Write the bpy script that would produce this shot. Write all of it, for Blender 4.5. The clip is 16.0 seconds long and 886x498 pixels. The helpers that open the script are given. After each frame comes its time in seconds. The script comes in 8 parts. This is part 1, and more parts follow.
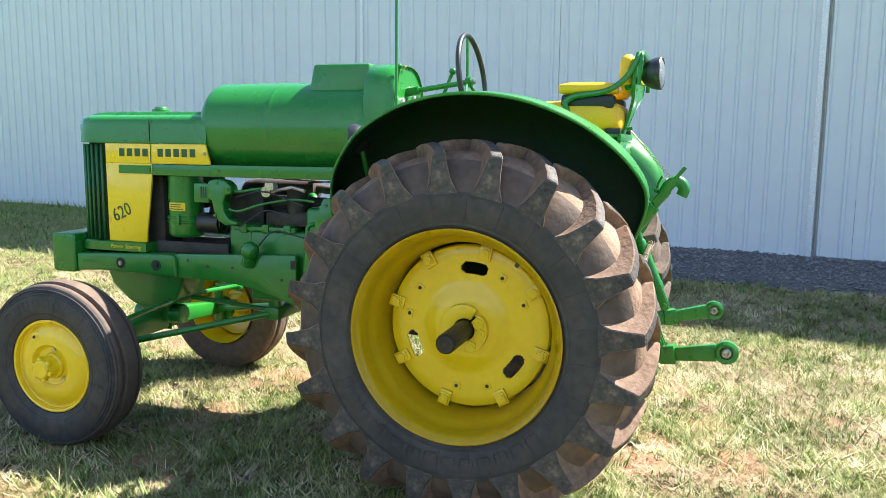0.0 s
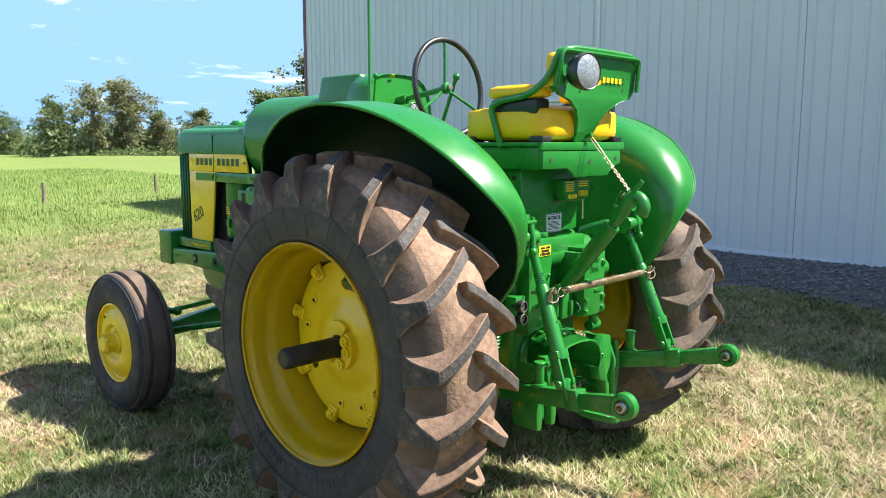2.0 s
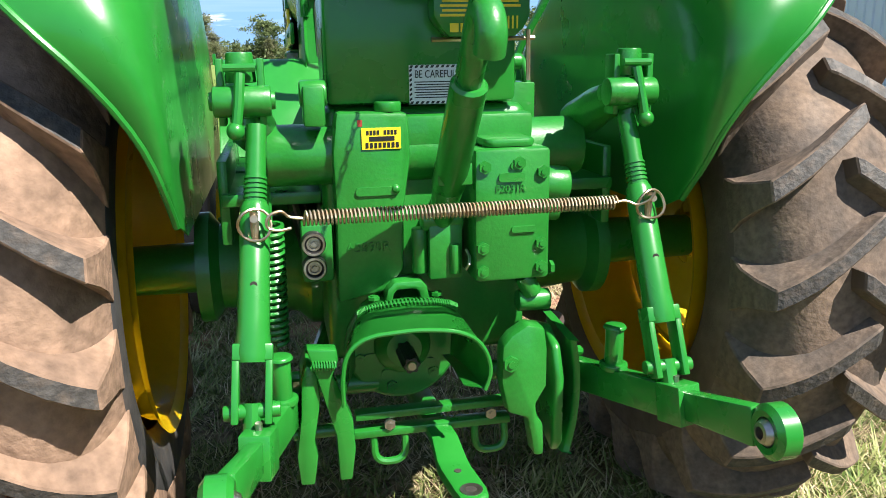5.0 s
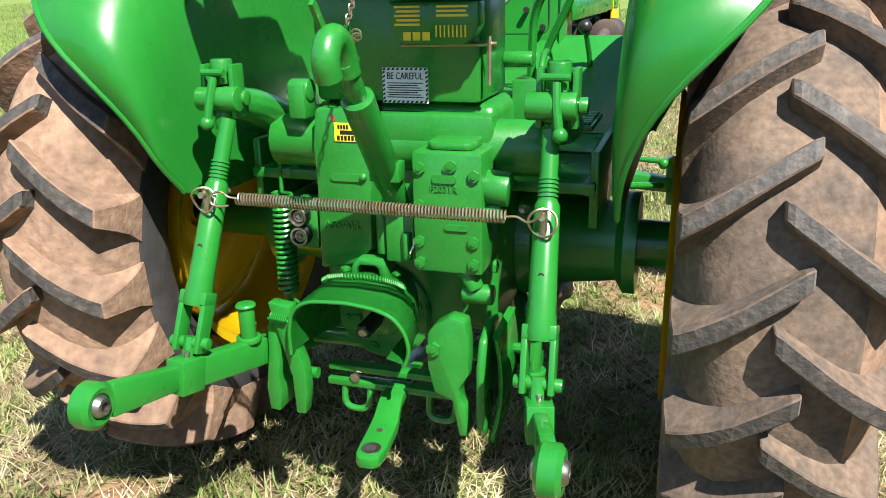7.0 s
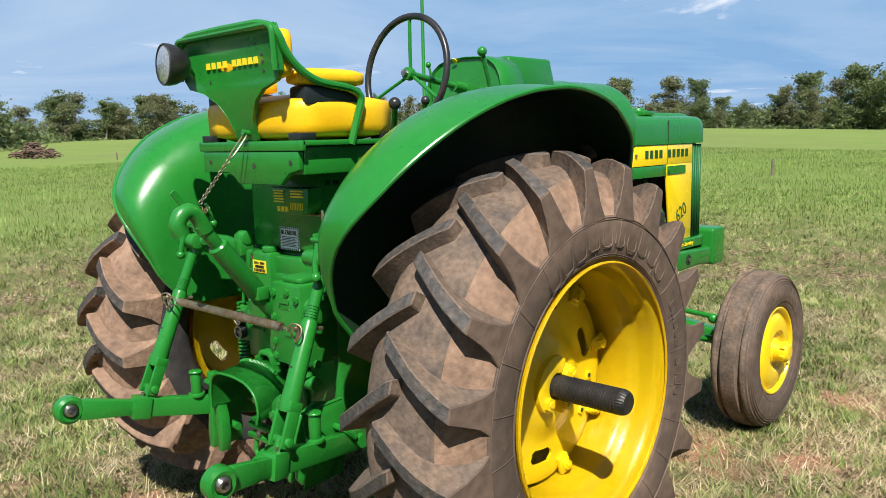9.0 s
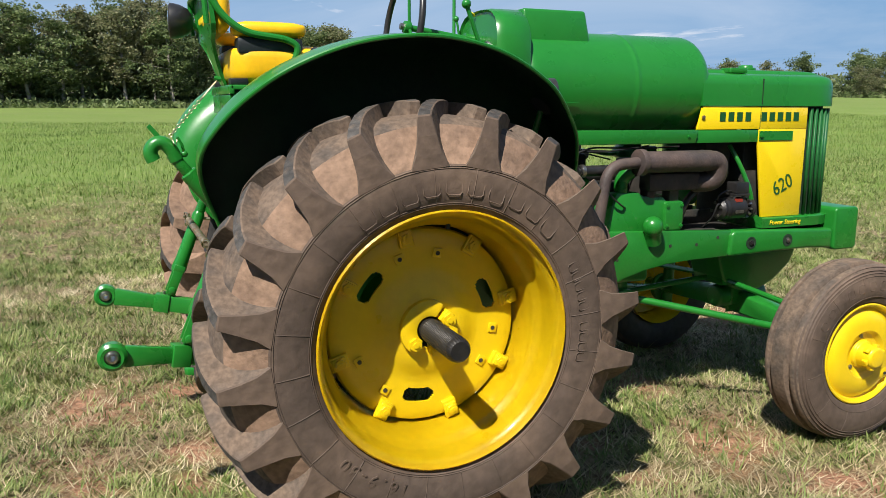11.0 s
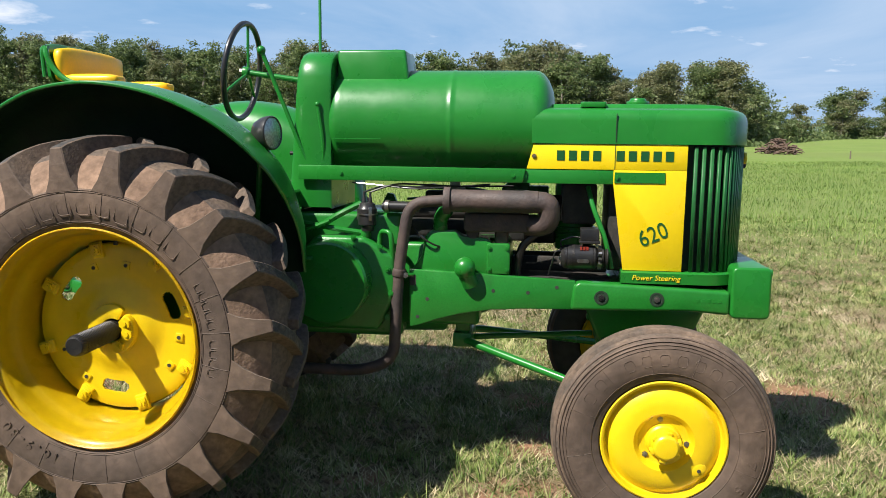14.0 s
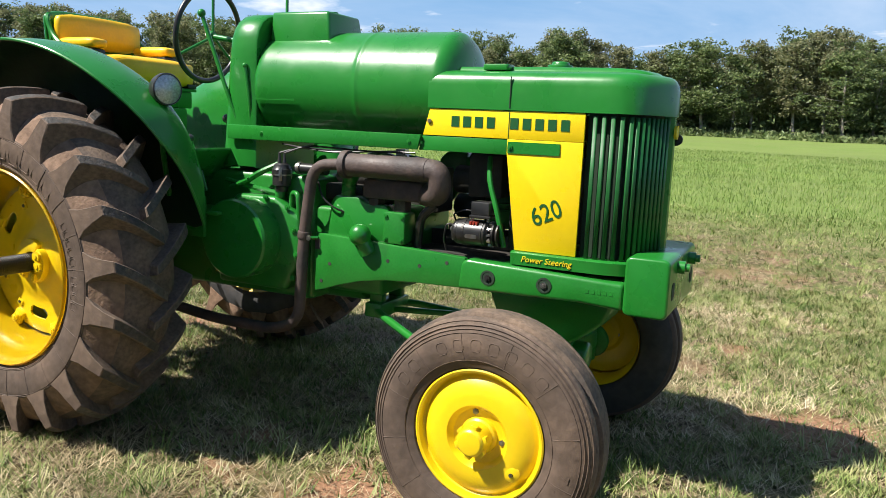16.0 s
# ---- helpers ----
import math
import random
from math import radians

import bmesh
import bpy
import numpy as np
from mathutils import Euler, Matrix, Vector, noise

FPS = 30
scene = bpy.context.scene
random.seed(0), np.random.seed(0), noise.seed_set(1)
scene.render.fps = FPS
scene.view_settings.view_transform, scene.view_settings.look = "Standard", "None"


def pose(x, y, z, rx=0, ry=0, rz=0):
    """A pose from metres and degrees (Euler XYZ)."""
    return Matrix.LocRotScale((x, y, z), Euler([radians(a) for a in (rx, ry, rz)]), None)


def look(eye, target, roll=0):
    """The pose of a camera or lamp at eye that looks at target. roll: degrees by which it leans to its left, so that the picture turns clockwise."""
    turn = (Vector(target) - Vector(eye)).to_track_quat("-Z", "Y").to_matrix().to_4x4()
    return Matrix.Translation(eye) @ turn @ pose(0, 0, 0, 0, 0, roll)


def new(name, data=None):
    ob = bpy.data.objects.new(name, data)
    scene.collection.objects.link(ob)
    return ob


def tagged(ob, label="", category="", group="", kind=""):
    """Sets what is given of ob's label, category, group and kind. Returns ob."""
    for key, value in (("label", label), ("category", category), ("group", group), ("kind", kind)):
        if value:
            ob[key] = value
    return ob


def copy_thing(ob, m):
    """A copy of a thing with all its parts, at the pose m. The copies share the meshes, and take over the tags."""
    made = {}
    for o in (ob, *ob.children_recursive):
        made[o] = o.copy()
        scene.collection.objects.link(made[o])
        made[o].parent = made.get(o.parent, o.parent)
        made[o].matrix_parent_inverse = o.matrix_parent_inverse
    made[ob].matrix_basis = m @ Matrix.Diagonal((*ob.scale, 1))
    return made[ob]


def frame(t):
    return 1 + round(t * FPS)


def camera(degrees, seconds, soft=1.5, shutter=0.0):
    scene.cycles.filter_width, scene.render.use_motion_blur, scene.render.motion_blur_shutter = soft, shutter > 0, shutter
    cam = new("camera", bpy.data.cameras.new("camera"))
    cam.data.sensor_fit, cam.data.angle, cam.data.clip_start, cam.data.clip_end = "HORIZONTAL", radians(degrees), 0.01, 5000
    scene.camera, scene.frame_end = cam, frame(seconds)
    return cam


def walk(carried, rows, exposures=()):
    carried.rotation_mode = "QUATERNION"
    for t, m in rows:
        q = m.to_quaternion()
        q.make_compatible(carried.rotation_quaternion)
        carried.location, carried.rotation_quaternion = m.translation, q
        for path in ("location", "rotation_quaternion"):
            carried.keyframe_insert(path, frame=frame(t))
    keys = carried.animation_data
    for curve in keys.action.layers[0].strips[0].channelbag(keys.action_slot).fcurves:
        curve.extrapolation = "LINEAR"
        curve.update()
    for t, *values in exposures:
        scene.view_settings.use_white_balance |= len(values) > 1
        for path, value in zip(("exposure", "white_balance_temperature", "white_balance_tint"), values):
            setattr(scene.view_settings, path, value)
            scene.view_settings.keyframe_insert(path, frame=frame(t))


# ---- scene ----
cam = camera(59.3, 16.0, 0.6)
PATH = [
    (0, (-3.465, -0.805, 1.431), (-1.583, -0.185, 1.16), 0.6),
    (0.5, (-3.27, -1.157, 1.449), (-1.467, -0.335, 1.181), 0.4),
    (1, (-3.064, -1.551, 1.456), (-1.364, -0.53, 1.192), 0.4),
    (1.5, (-2.779, -1.865, 1.456), (-1.208, -0.655, 1.193), 0.2),
    (2, (-2.484, -2.147, 1.471), (-1.055, -0.774, 1.201), 0.0),
    (2.5, (-2.148, -2.397, 1.501), (-0.863, -0.892, 1.216), -0.3),
    (3, (-1.762, -2.473, 1.471), (-0.625, -0.856, 1.167), -0.4),
    (3.5, (-1.349, -2.455, 1.428), (-0.365, -0.747, 1.09), -0.5),
    (4, (-0.946, -2.341, 1.388), (-0.138, -0.553, 0.998), -0.8),
    (4.5, (-0.616, -2.062, 1.296), (0.01, -0.209, 0.878), -0.7),
    (5, (-0.295, -1.86, 1.212), (0.104, 0.04, 0.733), -0.9),
    (5.2, (-0.221, -1.795, 1.193), (0.143, 0.104, 0.679), -0.4),
    (7.3, (0.783, -1.932, 1.387), (0.055, -0.177, 0.761), -2.0),
    (7.5, (0.923, -1.933, 1.41), (0.109, -0.199, 0.834), -2.2),
    (8, (1.308, -1.955, 1.461), (0.283, -0.295, 1.017), -2.3),
    (8.2, (1.487, -1.976, 1.479), (0.388, -0.35, 1.093), -2.2),
    (10.3, (2.674, -1.197, 1.438), (0.987, -0.162, 1.148), 0.2),
    (10.5, (2.747, -1.082, 1.429), (1.012, -0.137, 1.119), 0.0),
    (11, (2.934, -0.82, 1.407), (1.111, -0.079, 1.046), 0.2),
    (11.5, (3.113, -0.525, 1.416), (1.234, 0.043, 1.034), 0.4),
    (12, (3.205, -0.156, 1.408), (1.283, 0.259, 1.04), 0.4),
    (12.5, (3.311, 0.218, 1.41), (1.36, 0.501, 1.07), 0.4),
    (13, (3.379, 0.637, 1.425), (1.407, 0.772, 1.115), 0.3),
    (13.5, (3.352, 1.079, 1.429), (1.374, 1.021, 1.141), 0.2),
    (14, (3.35, 1.496, 1.421), (1.384, 1.26, 1.144), 0.6),
    (14.5, (3.268, 1.804, 1.406), (1.327, 1.416, 1.119), 1.3),
    (15, (3.123, 2.135, 1.392), (1.223, 1.583, 1.097), 1.7),
    (15.5, (3.024, 2.491, 1.39), (1.176, 1.794, 1.075), 2.0),
    (16, (2.846, 2.816, 1.359), (1.066, 1.961, 1.039), 2.5),
]
EXPOSURES = [(0, 2.0), (1.0, 1.70), (2.5, 1.38), (3.5, 1.20), (4.5, 1.25), (5.2, 1.36), (7.3, 1.27), (8.2, 0.96), (10.3, 0.50), (12.5, 0.68), (14.5, 0.76), (16, 0.87)]
walk(cam, [(t, look(eye, target, roll)) for t, eye, target, roll in PATH], EXPOSURES)

# ---- world, sun ----
SUN_EL, SUN_AZ = 51.5, 136.0      # degrees up, degrees clockwise from +y
sun_way = Vector((math.sin(radians(SUN_AZ)) * math.cos(radians(SUN_EL)),
                  math.cos(radians(SUN_AZ)) * math.cos(radians(SUN_EL)), math.sin(radians(SUN_EL))))
sun = new("sun", bpy.data.lights.new("sun", "SUN"))
sun.data.energy, sun.data.angle, sun.data.color = 5.0, radians(0.55), (1.0, 0.95, 0.87)
sun.matrix_world = look(tuple(sun_way * 40), (0, 0, 0))

world = bpy.data.worlds.new("sky")
scene.world = world
world.use_nodes = True
wt = world.node_tree
wt.nodes.clear()


def wnode(kind, **sets):
    n = wt.nodes.new(kind)
    for k, v in sets.items():
        n.inputs[k].default_value = v
    return n


sky = wt.nodes.new("ShaderNodeTexSky")
sky.sky_type, sky.sun_disc = "NISHITA", False
sky.sun_elevation, sky.sun_rotation = radians(SUN_EL), radians(SUN_AZ)
sky.altitude, sky.air_density, sky.dust_density, sky.ozone_density = 900, 1.0, 0.25, 3.0
wco = wt.nodes.new("ShaderNodeTexCoord")
wsep = wt.nodes.new("ShaderNodeSeparateXYZ")
wt.links.new(wco.outputs["Generated"], wsep.inputs[0])
zadd = wt.nodes.new("ShaderNodeMath"); zadd.operation = "ADD"; zadd.inputs[1].default_value = 0.09
zmax = wt.nodes.new("ShaderNodeMath"); zmax.operation = "MAXIMUM"; zmax.inputs[1].default_value = 0.03
wt.links.new(wsep.outputs["Z"], zadd.inputs[0]); wt.links.new(zadd.outputs[0], zmax.inputs[0])
dx = wt.nodes.new("ShaderNodeMath"); dx.operation = "DIVIDE"
dy = wt.nodes.new("ShaderNodeMath"); dy.operation = "DIVIDE"
wt.links.new(wsep.outputs["X"], dx.inputs[0]); wt.links.new(zmax.outputs[0], dx.inputs[1])
wt.links.new(wsep.outputs["Y"], dy.inputs[0]); wt.links.new(zmax.outputs[0], dy.inputs[1])
wcomb = wt.nodes.new("ShaderNodeCombineXYZ")
wt.links.new(dx.outputs[0], wcomb.inputs[0]); wt.links.new(dy.outputs[0], wcomb.inputs[1])
clump = wnode("ShaderNodeTexNoise", Scale=0.95, Detail=9.0, Roughness=0.58, Distortion=0.3)
wisp = wnode("ShaderNodeTexNoise", Scale=0.35, Detail=6.0, Roughness=0.6, Distortion=1.2)
wt.links.new(wcomb.outputs[0], clump.inputs["Vector"]); wt.links.new(wcomb.outputs[0], wisp.inputs["Vector"])
r1 = wt.nodes.new("ShaderNodeValToRGB"); r1.color_ramp.elements[0].position, r1.color_ramp.elements[1].position = 0.585, 0.70
r2 = wt.nodes.new("ShaderNodeValToRGB"); r2.color_ramp.elements[0].position, r2.color_ramp.elements[1].position = 0.48, 0.95
r2.color_ramp.elements[1].color = (0.42, 0.42, 0.42, 1)
veil = wnode("ShaderNodeMath"); veil.operation = "MULTIPLY_ADD"; veil.inputs[1].default_value = -0.19      # high thin cloud thickens to the left of the tractor
wt.links.new(wsep.outputs["X"], veil.inputs[0]); wt.links.new(wisp.outputs["Fac"], veil.inputs[2])
wt.links.new(clump.outputs["Fac"], r1.inputs[0]); wt.links.new(veil.outputs[0], r2.inputs[0])
cm = wt.nodes.new("ShaderNodeMath"); cm.operation = "MAXIMUM"
wt.links.new(r1.outputs[0], cm.inputs[0]); wt.links.new(r2.outputs[0], cm.inputs[1])
wmix = wt.nodes.new("ShaderNodeMix"); wmix.data_type = "RGBA"
cap = wt.nodes.new("ShaderNodeVectorMath"); cap.operation = "MINIMUM"
cap.inputs[1].default_value = (1.86, 3.38, 5.50)       # a clear deep-blue day: no white glow above the horizon
wt.links.new(sky.outputs[0], cap.inputs[0])
wt.links.new(cm.outputs[0], wmix.inputs["Factor"]); wt.links.new(cap.outputs[0], wmix.inputs[6])
wmix.inputs[7].default_value = (7.0, 7.3, 7.9, 1)
wbg = wt.nodes.new("ShaderNodeBackground"); wbg.inputs["Strength"].default_value = 0.085
wt.links.new(wmix.outputs[2], wbg.inputs["Color"])
wout = wt.nodes.new("ShaderNodeOutputWorld")
wt.links.new(wbg.outputs[0], wout.inputs["Surface"])


# ---- materials ----
def paint(name, colour, rough=0.35, metal=0.0, second=None, scale=6.0, low=0.35, high=0.65, bump=0.0, bump_scale=80.0,
          coat=0.0, spec=0.5, fine=0.12, rand=0.0, third=None, third_scale=1.0, third_low=0.5, third_high=0.7):
    """A surface with its colour, a second colour in soft patches, a third in larger ones, fine grain and a fine relief."""
    m = bpy.data.materials.new(name)
    m.use_nodes = True
    nt = m.node_tree
    b = nt.nodes["Principled BSDF"]
    b.inputs["Roughness"].default_value, b.inputs["Metallic"].default_value = rough, metal
    b.inputs["Coat Weight"].default_value, b.inputs["Coat Roughness"].default_value = coat, 0.08
    b.inputs["Specular IOR Level"].default_value = spec
    co = nt.nodes.new("ShaderNodeTexCoord")

    def noise_tex(sc, detail=5.0):
        n = nt.nodes.new("ShaderNodeTexNoise")
        n.inputs["Scale"].default_value, n.inputs["Detail"].default_value = sc, detail
        nt.links.new(co.outputs["Object"], n.inputs["Vector"])
        return n

    def blend(fac, a, bcol):
        x = nt.nodes.new("ShaderNodeMix")
        x.data_type = "RGBA"
        nt.links.new(fac, x.inputs["Factor"])
        for sock, v in ((x.inputs[6], a), (x.inputs[7], bcol)):
            if isinstance(v, tuple):
                sock.default_value = (*v, 1)
            else:
                nt.links.new(v, sock)
        return x.outputs[2]

    def ramp(src, lo, hi):
        r = nt.nodes.new("ShaderNodeMapRange")
        r.inputs["From Min"].default_value, r.inputs["From Max"].default_value = lo, hi
        nt.links.new(src, r.inputs["Value"])
        return r.outputs["Result"]

    out = colour
    if second:
        out = blend(ramp(noise_tex(scale).outputs["Fac"], low, high), colour, second)
    if third:
        out = blend(ramp(noise_tex(third_scale).outputs["Fac"], third_low, third_high), out, third)
    if fine or rand:
        g = nt.nodes.new("ShaderNodeHueSaturation")
        if isinstance(out, tuple):
            g.inputs["Color"].default_value = (*out, 1)
        else:
            nt.links.new(out, g.inputs["Color"])
        v = nt.nodes.new("ShaderNodeMapRange")
        nt.links.new(noise_tex(bump_scale * 0.6, 3).outputs["Fac"], v.inputs["Value"])
        v.inputs["From Min"].default_value, v.inputs["From Max"].default_value = 0.3, 0.7
        v.inputs["To Min"].default_value, v.inputs["To Max"].default_value = 1 - fine, 1 + fine
        val = v.outputs["Result"]
        if rand:
            oi = nt.nodes.new("ShaderNodeObjectInfo")
            w = nt.nodes.new("ShaderNodeMapRange")
            nt.links.new(oi.outputs["Random"], w.inputs["Value"])
            w.inputs["To Min"].default_value, w.inputs["To Max"].default_value = 1 - rand, 1 + rand
            mu = nt.nodes.new("ShaderNodeMath")
            mu.operation = "MULTIPLY"
            nt.links.new(val, mu.inputs[0]), nt.links.new(w.outputs["Result"], mu.inputs[1])
            val = mu.outputs[0]
        nt.links.new(val, g.inputs["Value"])
        out = g.outputs["Color"]
    if isinstance(out, tuple):
        b.inputs["Base Color"].default_value = (*out, 1)
    else:
        nt.links.new(out, b.inputs["Base Color"])
    rr = nt.nodes.new("ShaderNodeMapRange")
    nt.links.new(noise_tex(9.0, 6).outputs["Fac"], rr.inputs["Value"])
    rr.inputs["From Min"].default_value, rr.inputs["From Max"].default_value = 0.3, 0.7
    rr.inputs["To Min"].default_value, rr.inputs["To Max"].default_value = max(0.03, rough * 0.8), min(1, rough * 1.2)
    nt.links.new(rr.outputs["Result"], b.inputs["Roughness"])
    if bump:
        bp = nt.nodes.new("ShaderNodeBump")
        bp.inputs["Strength"].default_value, bp.inputs["Distance"].default_value = bump, 0.01
        nt.links.new(noise_tex(bump_scale, 6).outputs["Fac"], bp.inputs["Height"])
        nt.links.new(bp.outputs[0], b.inputs["Normal"])
    return m


GREEN = paint("green_enamel", (0.013, 0.172, 0.020), 0.30, second=(0.016, 0.188, 0.023), scale=3, coat=0.25, bump=0.02, bump_scale=60, fine=0.04)
SLAT_GREEN = paint("dulled_green_slats", (0.008, 0.120, 0.022), 0.5, second=(0.012, 0.095, 0.022), scale=14, bump=0.05)
GREEN_CAST = paint("green_cast_iron_paint", (0.013, 0.166, 0.019), 0.34, second=(0.017, 0.190, 0.024), scale=12, coat=0.3, bump=0.07, bump_scale=170, fine=0.08,
                   third=(0.02, 0.10, 0.02), third_scale=5, third_low=0.62, third_high=0.8)
# fender green taken far down, so the underside's shade is in the colour
SHADED_UNDERSIDE = paint("shaded_grimy_underside", (0.006, 0.034, 0.012), 0.5, second=(0.010, 0.028, 0.013), scale=6, bump=0.15, bump_scale=50, spec=0.3)
YELLOW = paint("yellow_enamel", (0.83, 0.585, 0.007), 0.33, second=(0.79, 0.54, 0.007), scale=5, coat=0.4, bump=0.03, bump_scale=60, fine=0.03,
               third=(0.66, 0.42, 0.02), third_scale=7, third_low=0.66, third_high=0.85)
YELLOW_PANEL = paint("yellow_panel_paint", (0.90, 0.645, 0.008), 0.30, second=(0.87, 0.61, 0.008), scale=2, coat=0.4, fine=0.02)
VINYL = paint("yellow_vinyl", (0.85, 0.50, 0.005), 0.42, second=(0.78, 0.44, 0.005), scale=7, bump=0.03, bump_scale=140, fine=0.04)
BLACK_VINYL = paint("black_vinyl", (0.012, 0.016, 0.018), 0.42, bump=0.1, bump_scale=120)
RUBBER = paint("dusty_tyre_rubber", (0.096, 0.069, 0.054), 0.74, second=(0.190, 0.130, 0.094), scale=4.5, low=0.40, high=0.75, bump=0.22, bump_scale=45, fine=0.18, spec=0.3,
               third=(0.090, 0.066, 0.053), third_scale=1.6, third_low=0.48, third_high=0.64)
# the left tyres' rubber, darkened: the shade on that side is in the colour
RUBBER_SHADE = paint("shaded_tyre_rubber", (0.036, 0.036, 0.038), 0.62, second=(0.062, 0.056, 0.053), scale=6, low=0.42, high=0.72, bump=0.18, bump_scale=45, fine=0.2, spec=0.4,
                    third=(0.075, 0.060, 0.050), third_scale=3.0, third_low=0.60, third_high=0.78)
TREAD = paint("clay_dusted_tread", (0.236, 0.152, 0.104), 0.86, second=(0.140, 0.094, 0.069), scale=9, low=0.44, high=0.78, bump=0.34, bump_scale=70, fine=0.24, spec=0.25,
              third=(0.335, 0.216, 0.148), third_scale=2.2, third_low=0.52, third_high=0.72)
TREAD_WORN = paint("grey_worn_tread", (0.158, 0.113, 0.083), 0.84, second=(0.082, 0.067, 0.057), scale=12, low=0.40, high=0.70, bump=0.18, bump_scale=120, fine=0.26, spec=0.3,
                   third=(0.230, 0.160, 0.113), third_scale=2.6, third_low=0.56, third_high=0.76)
LUG = paint("worn_tread_bar_rubber", (0.060, 0.055, 0.051), 0.66, second=(0.140, 0.108, 0.086), scale=34, low=0.50, high=0.74, bump=0.35, bump_scale=90, fine=0.30, rand=0.18, spec=0.35)
SHAFT = paint("oiled_black_steel", (0.025, 0.025, 0.027), 0.42, metal=0.5, second=(0.05, 0.045, 0.04), scale=18, bump=0.15, bump_scale=160)
STEEL = paint("bright_worn_steel", (0.50, 0.49, 0.47), 0.33, metal=0.95, second=(0.32, 0.27, 0.22), scale=30, bump=0.06)
BRASSY = paint("zinc_plated_wire", (0.42, 0.37, 0.28), 0.42, metal=0.9, second=(0.35, 0.24, 0.14), scale=40)
RUST = paint("heat_browned_iron", (0.062, 0.045, 0.042), 0.60, second=(0.095, 0.065, 0.055), scale=14, bump=0.2, bump_scale=90, third=(0.042, 0.034, 0.033), third_scale=6)
BLACK = paint("black_enamel", (0.014, 0.014, 0.015), 0.36, second=(0.03, 0.028, 0.027), scale=14, coat=0.2)
# near-black iron: shade deep in the engine and in holes is in the colour
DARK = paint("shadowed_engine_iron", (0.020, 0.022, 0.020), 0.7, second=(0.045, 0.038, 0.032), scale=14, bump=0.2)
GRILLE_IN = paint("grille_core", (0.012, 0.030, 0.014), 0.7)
DECAL_GREEN = paint("dark_green_lettering", (0.010, 0.085, 0.022), 0.4, fine=0.02)
DECAL_YELLOW = paint("yellow_lettering", (0.83, 0.62, 0.02), 0.4, fine=0.02)
DECAL_WHITE = paint("white_decal", (0.72, 0.74, 0.75), 0.4, fine=0.03)
DECAL_BLACK = paint("black_decal", (0.012, 0.012, 0.013), 0.4)
DECAL_RED = paint("red_primer_spot", (0.30, 0.035, 0.02), 0.5)
GLASS_LENS = paint("ribbed_lamp_glass", (0.50, 0.52, 0.54), 0.16, metal=0.45, second=(0.30, 0.32, 0.34), scale=120, bump=0.25, bump_scale=220, coat=1.0)
GAUGE = paint("gauge_face", (0.45, 0.46, 0.47), 0.3, second=(0.12, 0.13, 0.14), scale=60, coat=0.8)
WALL_METAL = paint("white_painted_sheet_metal", (0.62, 0.68, 0.725), 0.40, second=(0.58, 0.645, 0.69), scale=0.5, bump=0.03, bump_scale=8, fine=0.015, rand=0.012,
                   third=(0.55, 0.605, 0.645), third_scale=1.7, third_low=0.58, third_high=0.85)
WALL_TRIM = paint("white_trim", (0.74, 0.79, 0.83), 0.4, second=(0.68, 0.73, 0.77), scale=2)
MAROON = paint("maroon_trim", (0.16, 0.020, 0.028), 0.4, second=(0.13, 0.02, 0.025), scale=2)
ROOF_METAL = paint("maroon_roof_sheet", (0.15, 0.022, 0.028), 0.45, second=(0.12, 0.02, 0.025), scale=1)
DOOR_GLASS = paint("dark_window_glass", (0.03, 0.035, 0.04), 0.06, coat=1.0, fine=0)
CONCRETE = paint("concrete_footing", (0.32, 0.31, 0.29), 0.85, second=(0.22, 0.21, 0.19), scale=5, bump=0.3)
STONE = paint("blue_grey_gravel", (0.085, 0.088, 0.095), 0.85, second=(0.22, 0.21, 0.20), scale=22, low=0.4, high=0.6, bump=0.3)
GRAVEL_BED = paint("gravel_bed", (0.055, 0.055, 0.058), 0.95, second=(0.12, 0.115, 0.11), scale=45, low=0.4, high=0.6, bump=0.6, bump_scale=60, fine=0.3)
BARK = paint("grey_bark", (0.20, 0.17, 0.14), 0.9, second=(0.32, 0.28, 0.24), scale=3, bump=0.5, bump_scale=12)
STAKE_RED = paint("reddish_dead_wood", (0.13, 0.08, 0.055), 0.9, second=(0.09, 0.055, 0.04), scale=3, bump=0.3)
STAKE = paint("weathered_wood", (0.20, 0.16, 0.12), 0.85, second=(0.12, 0.09, 0.07), scale=20, bump=0.4)


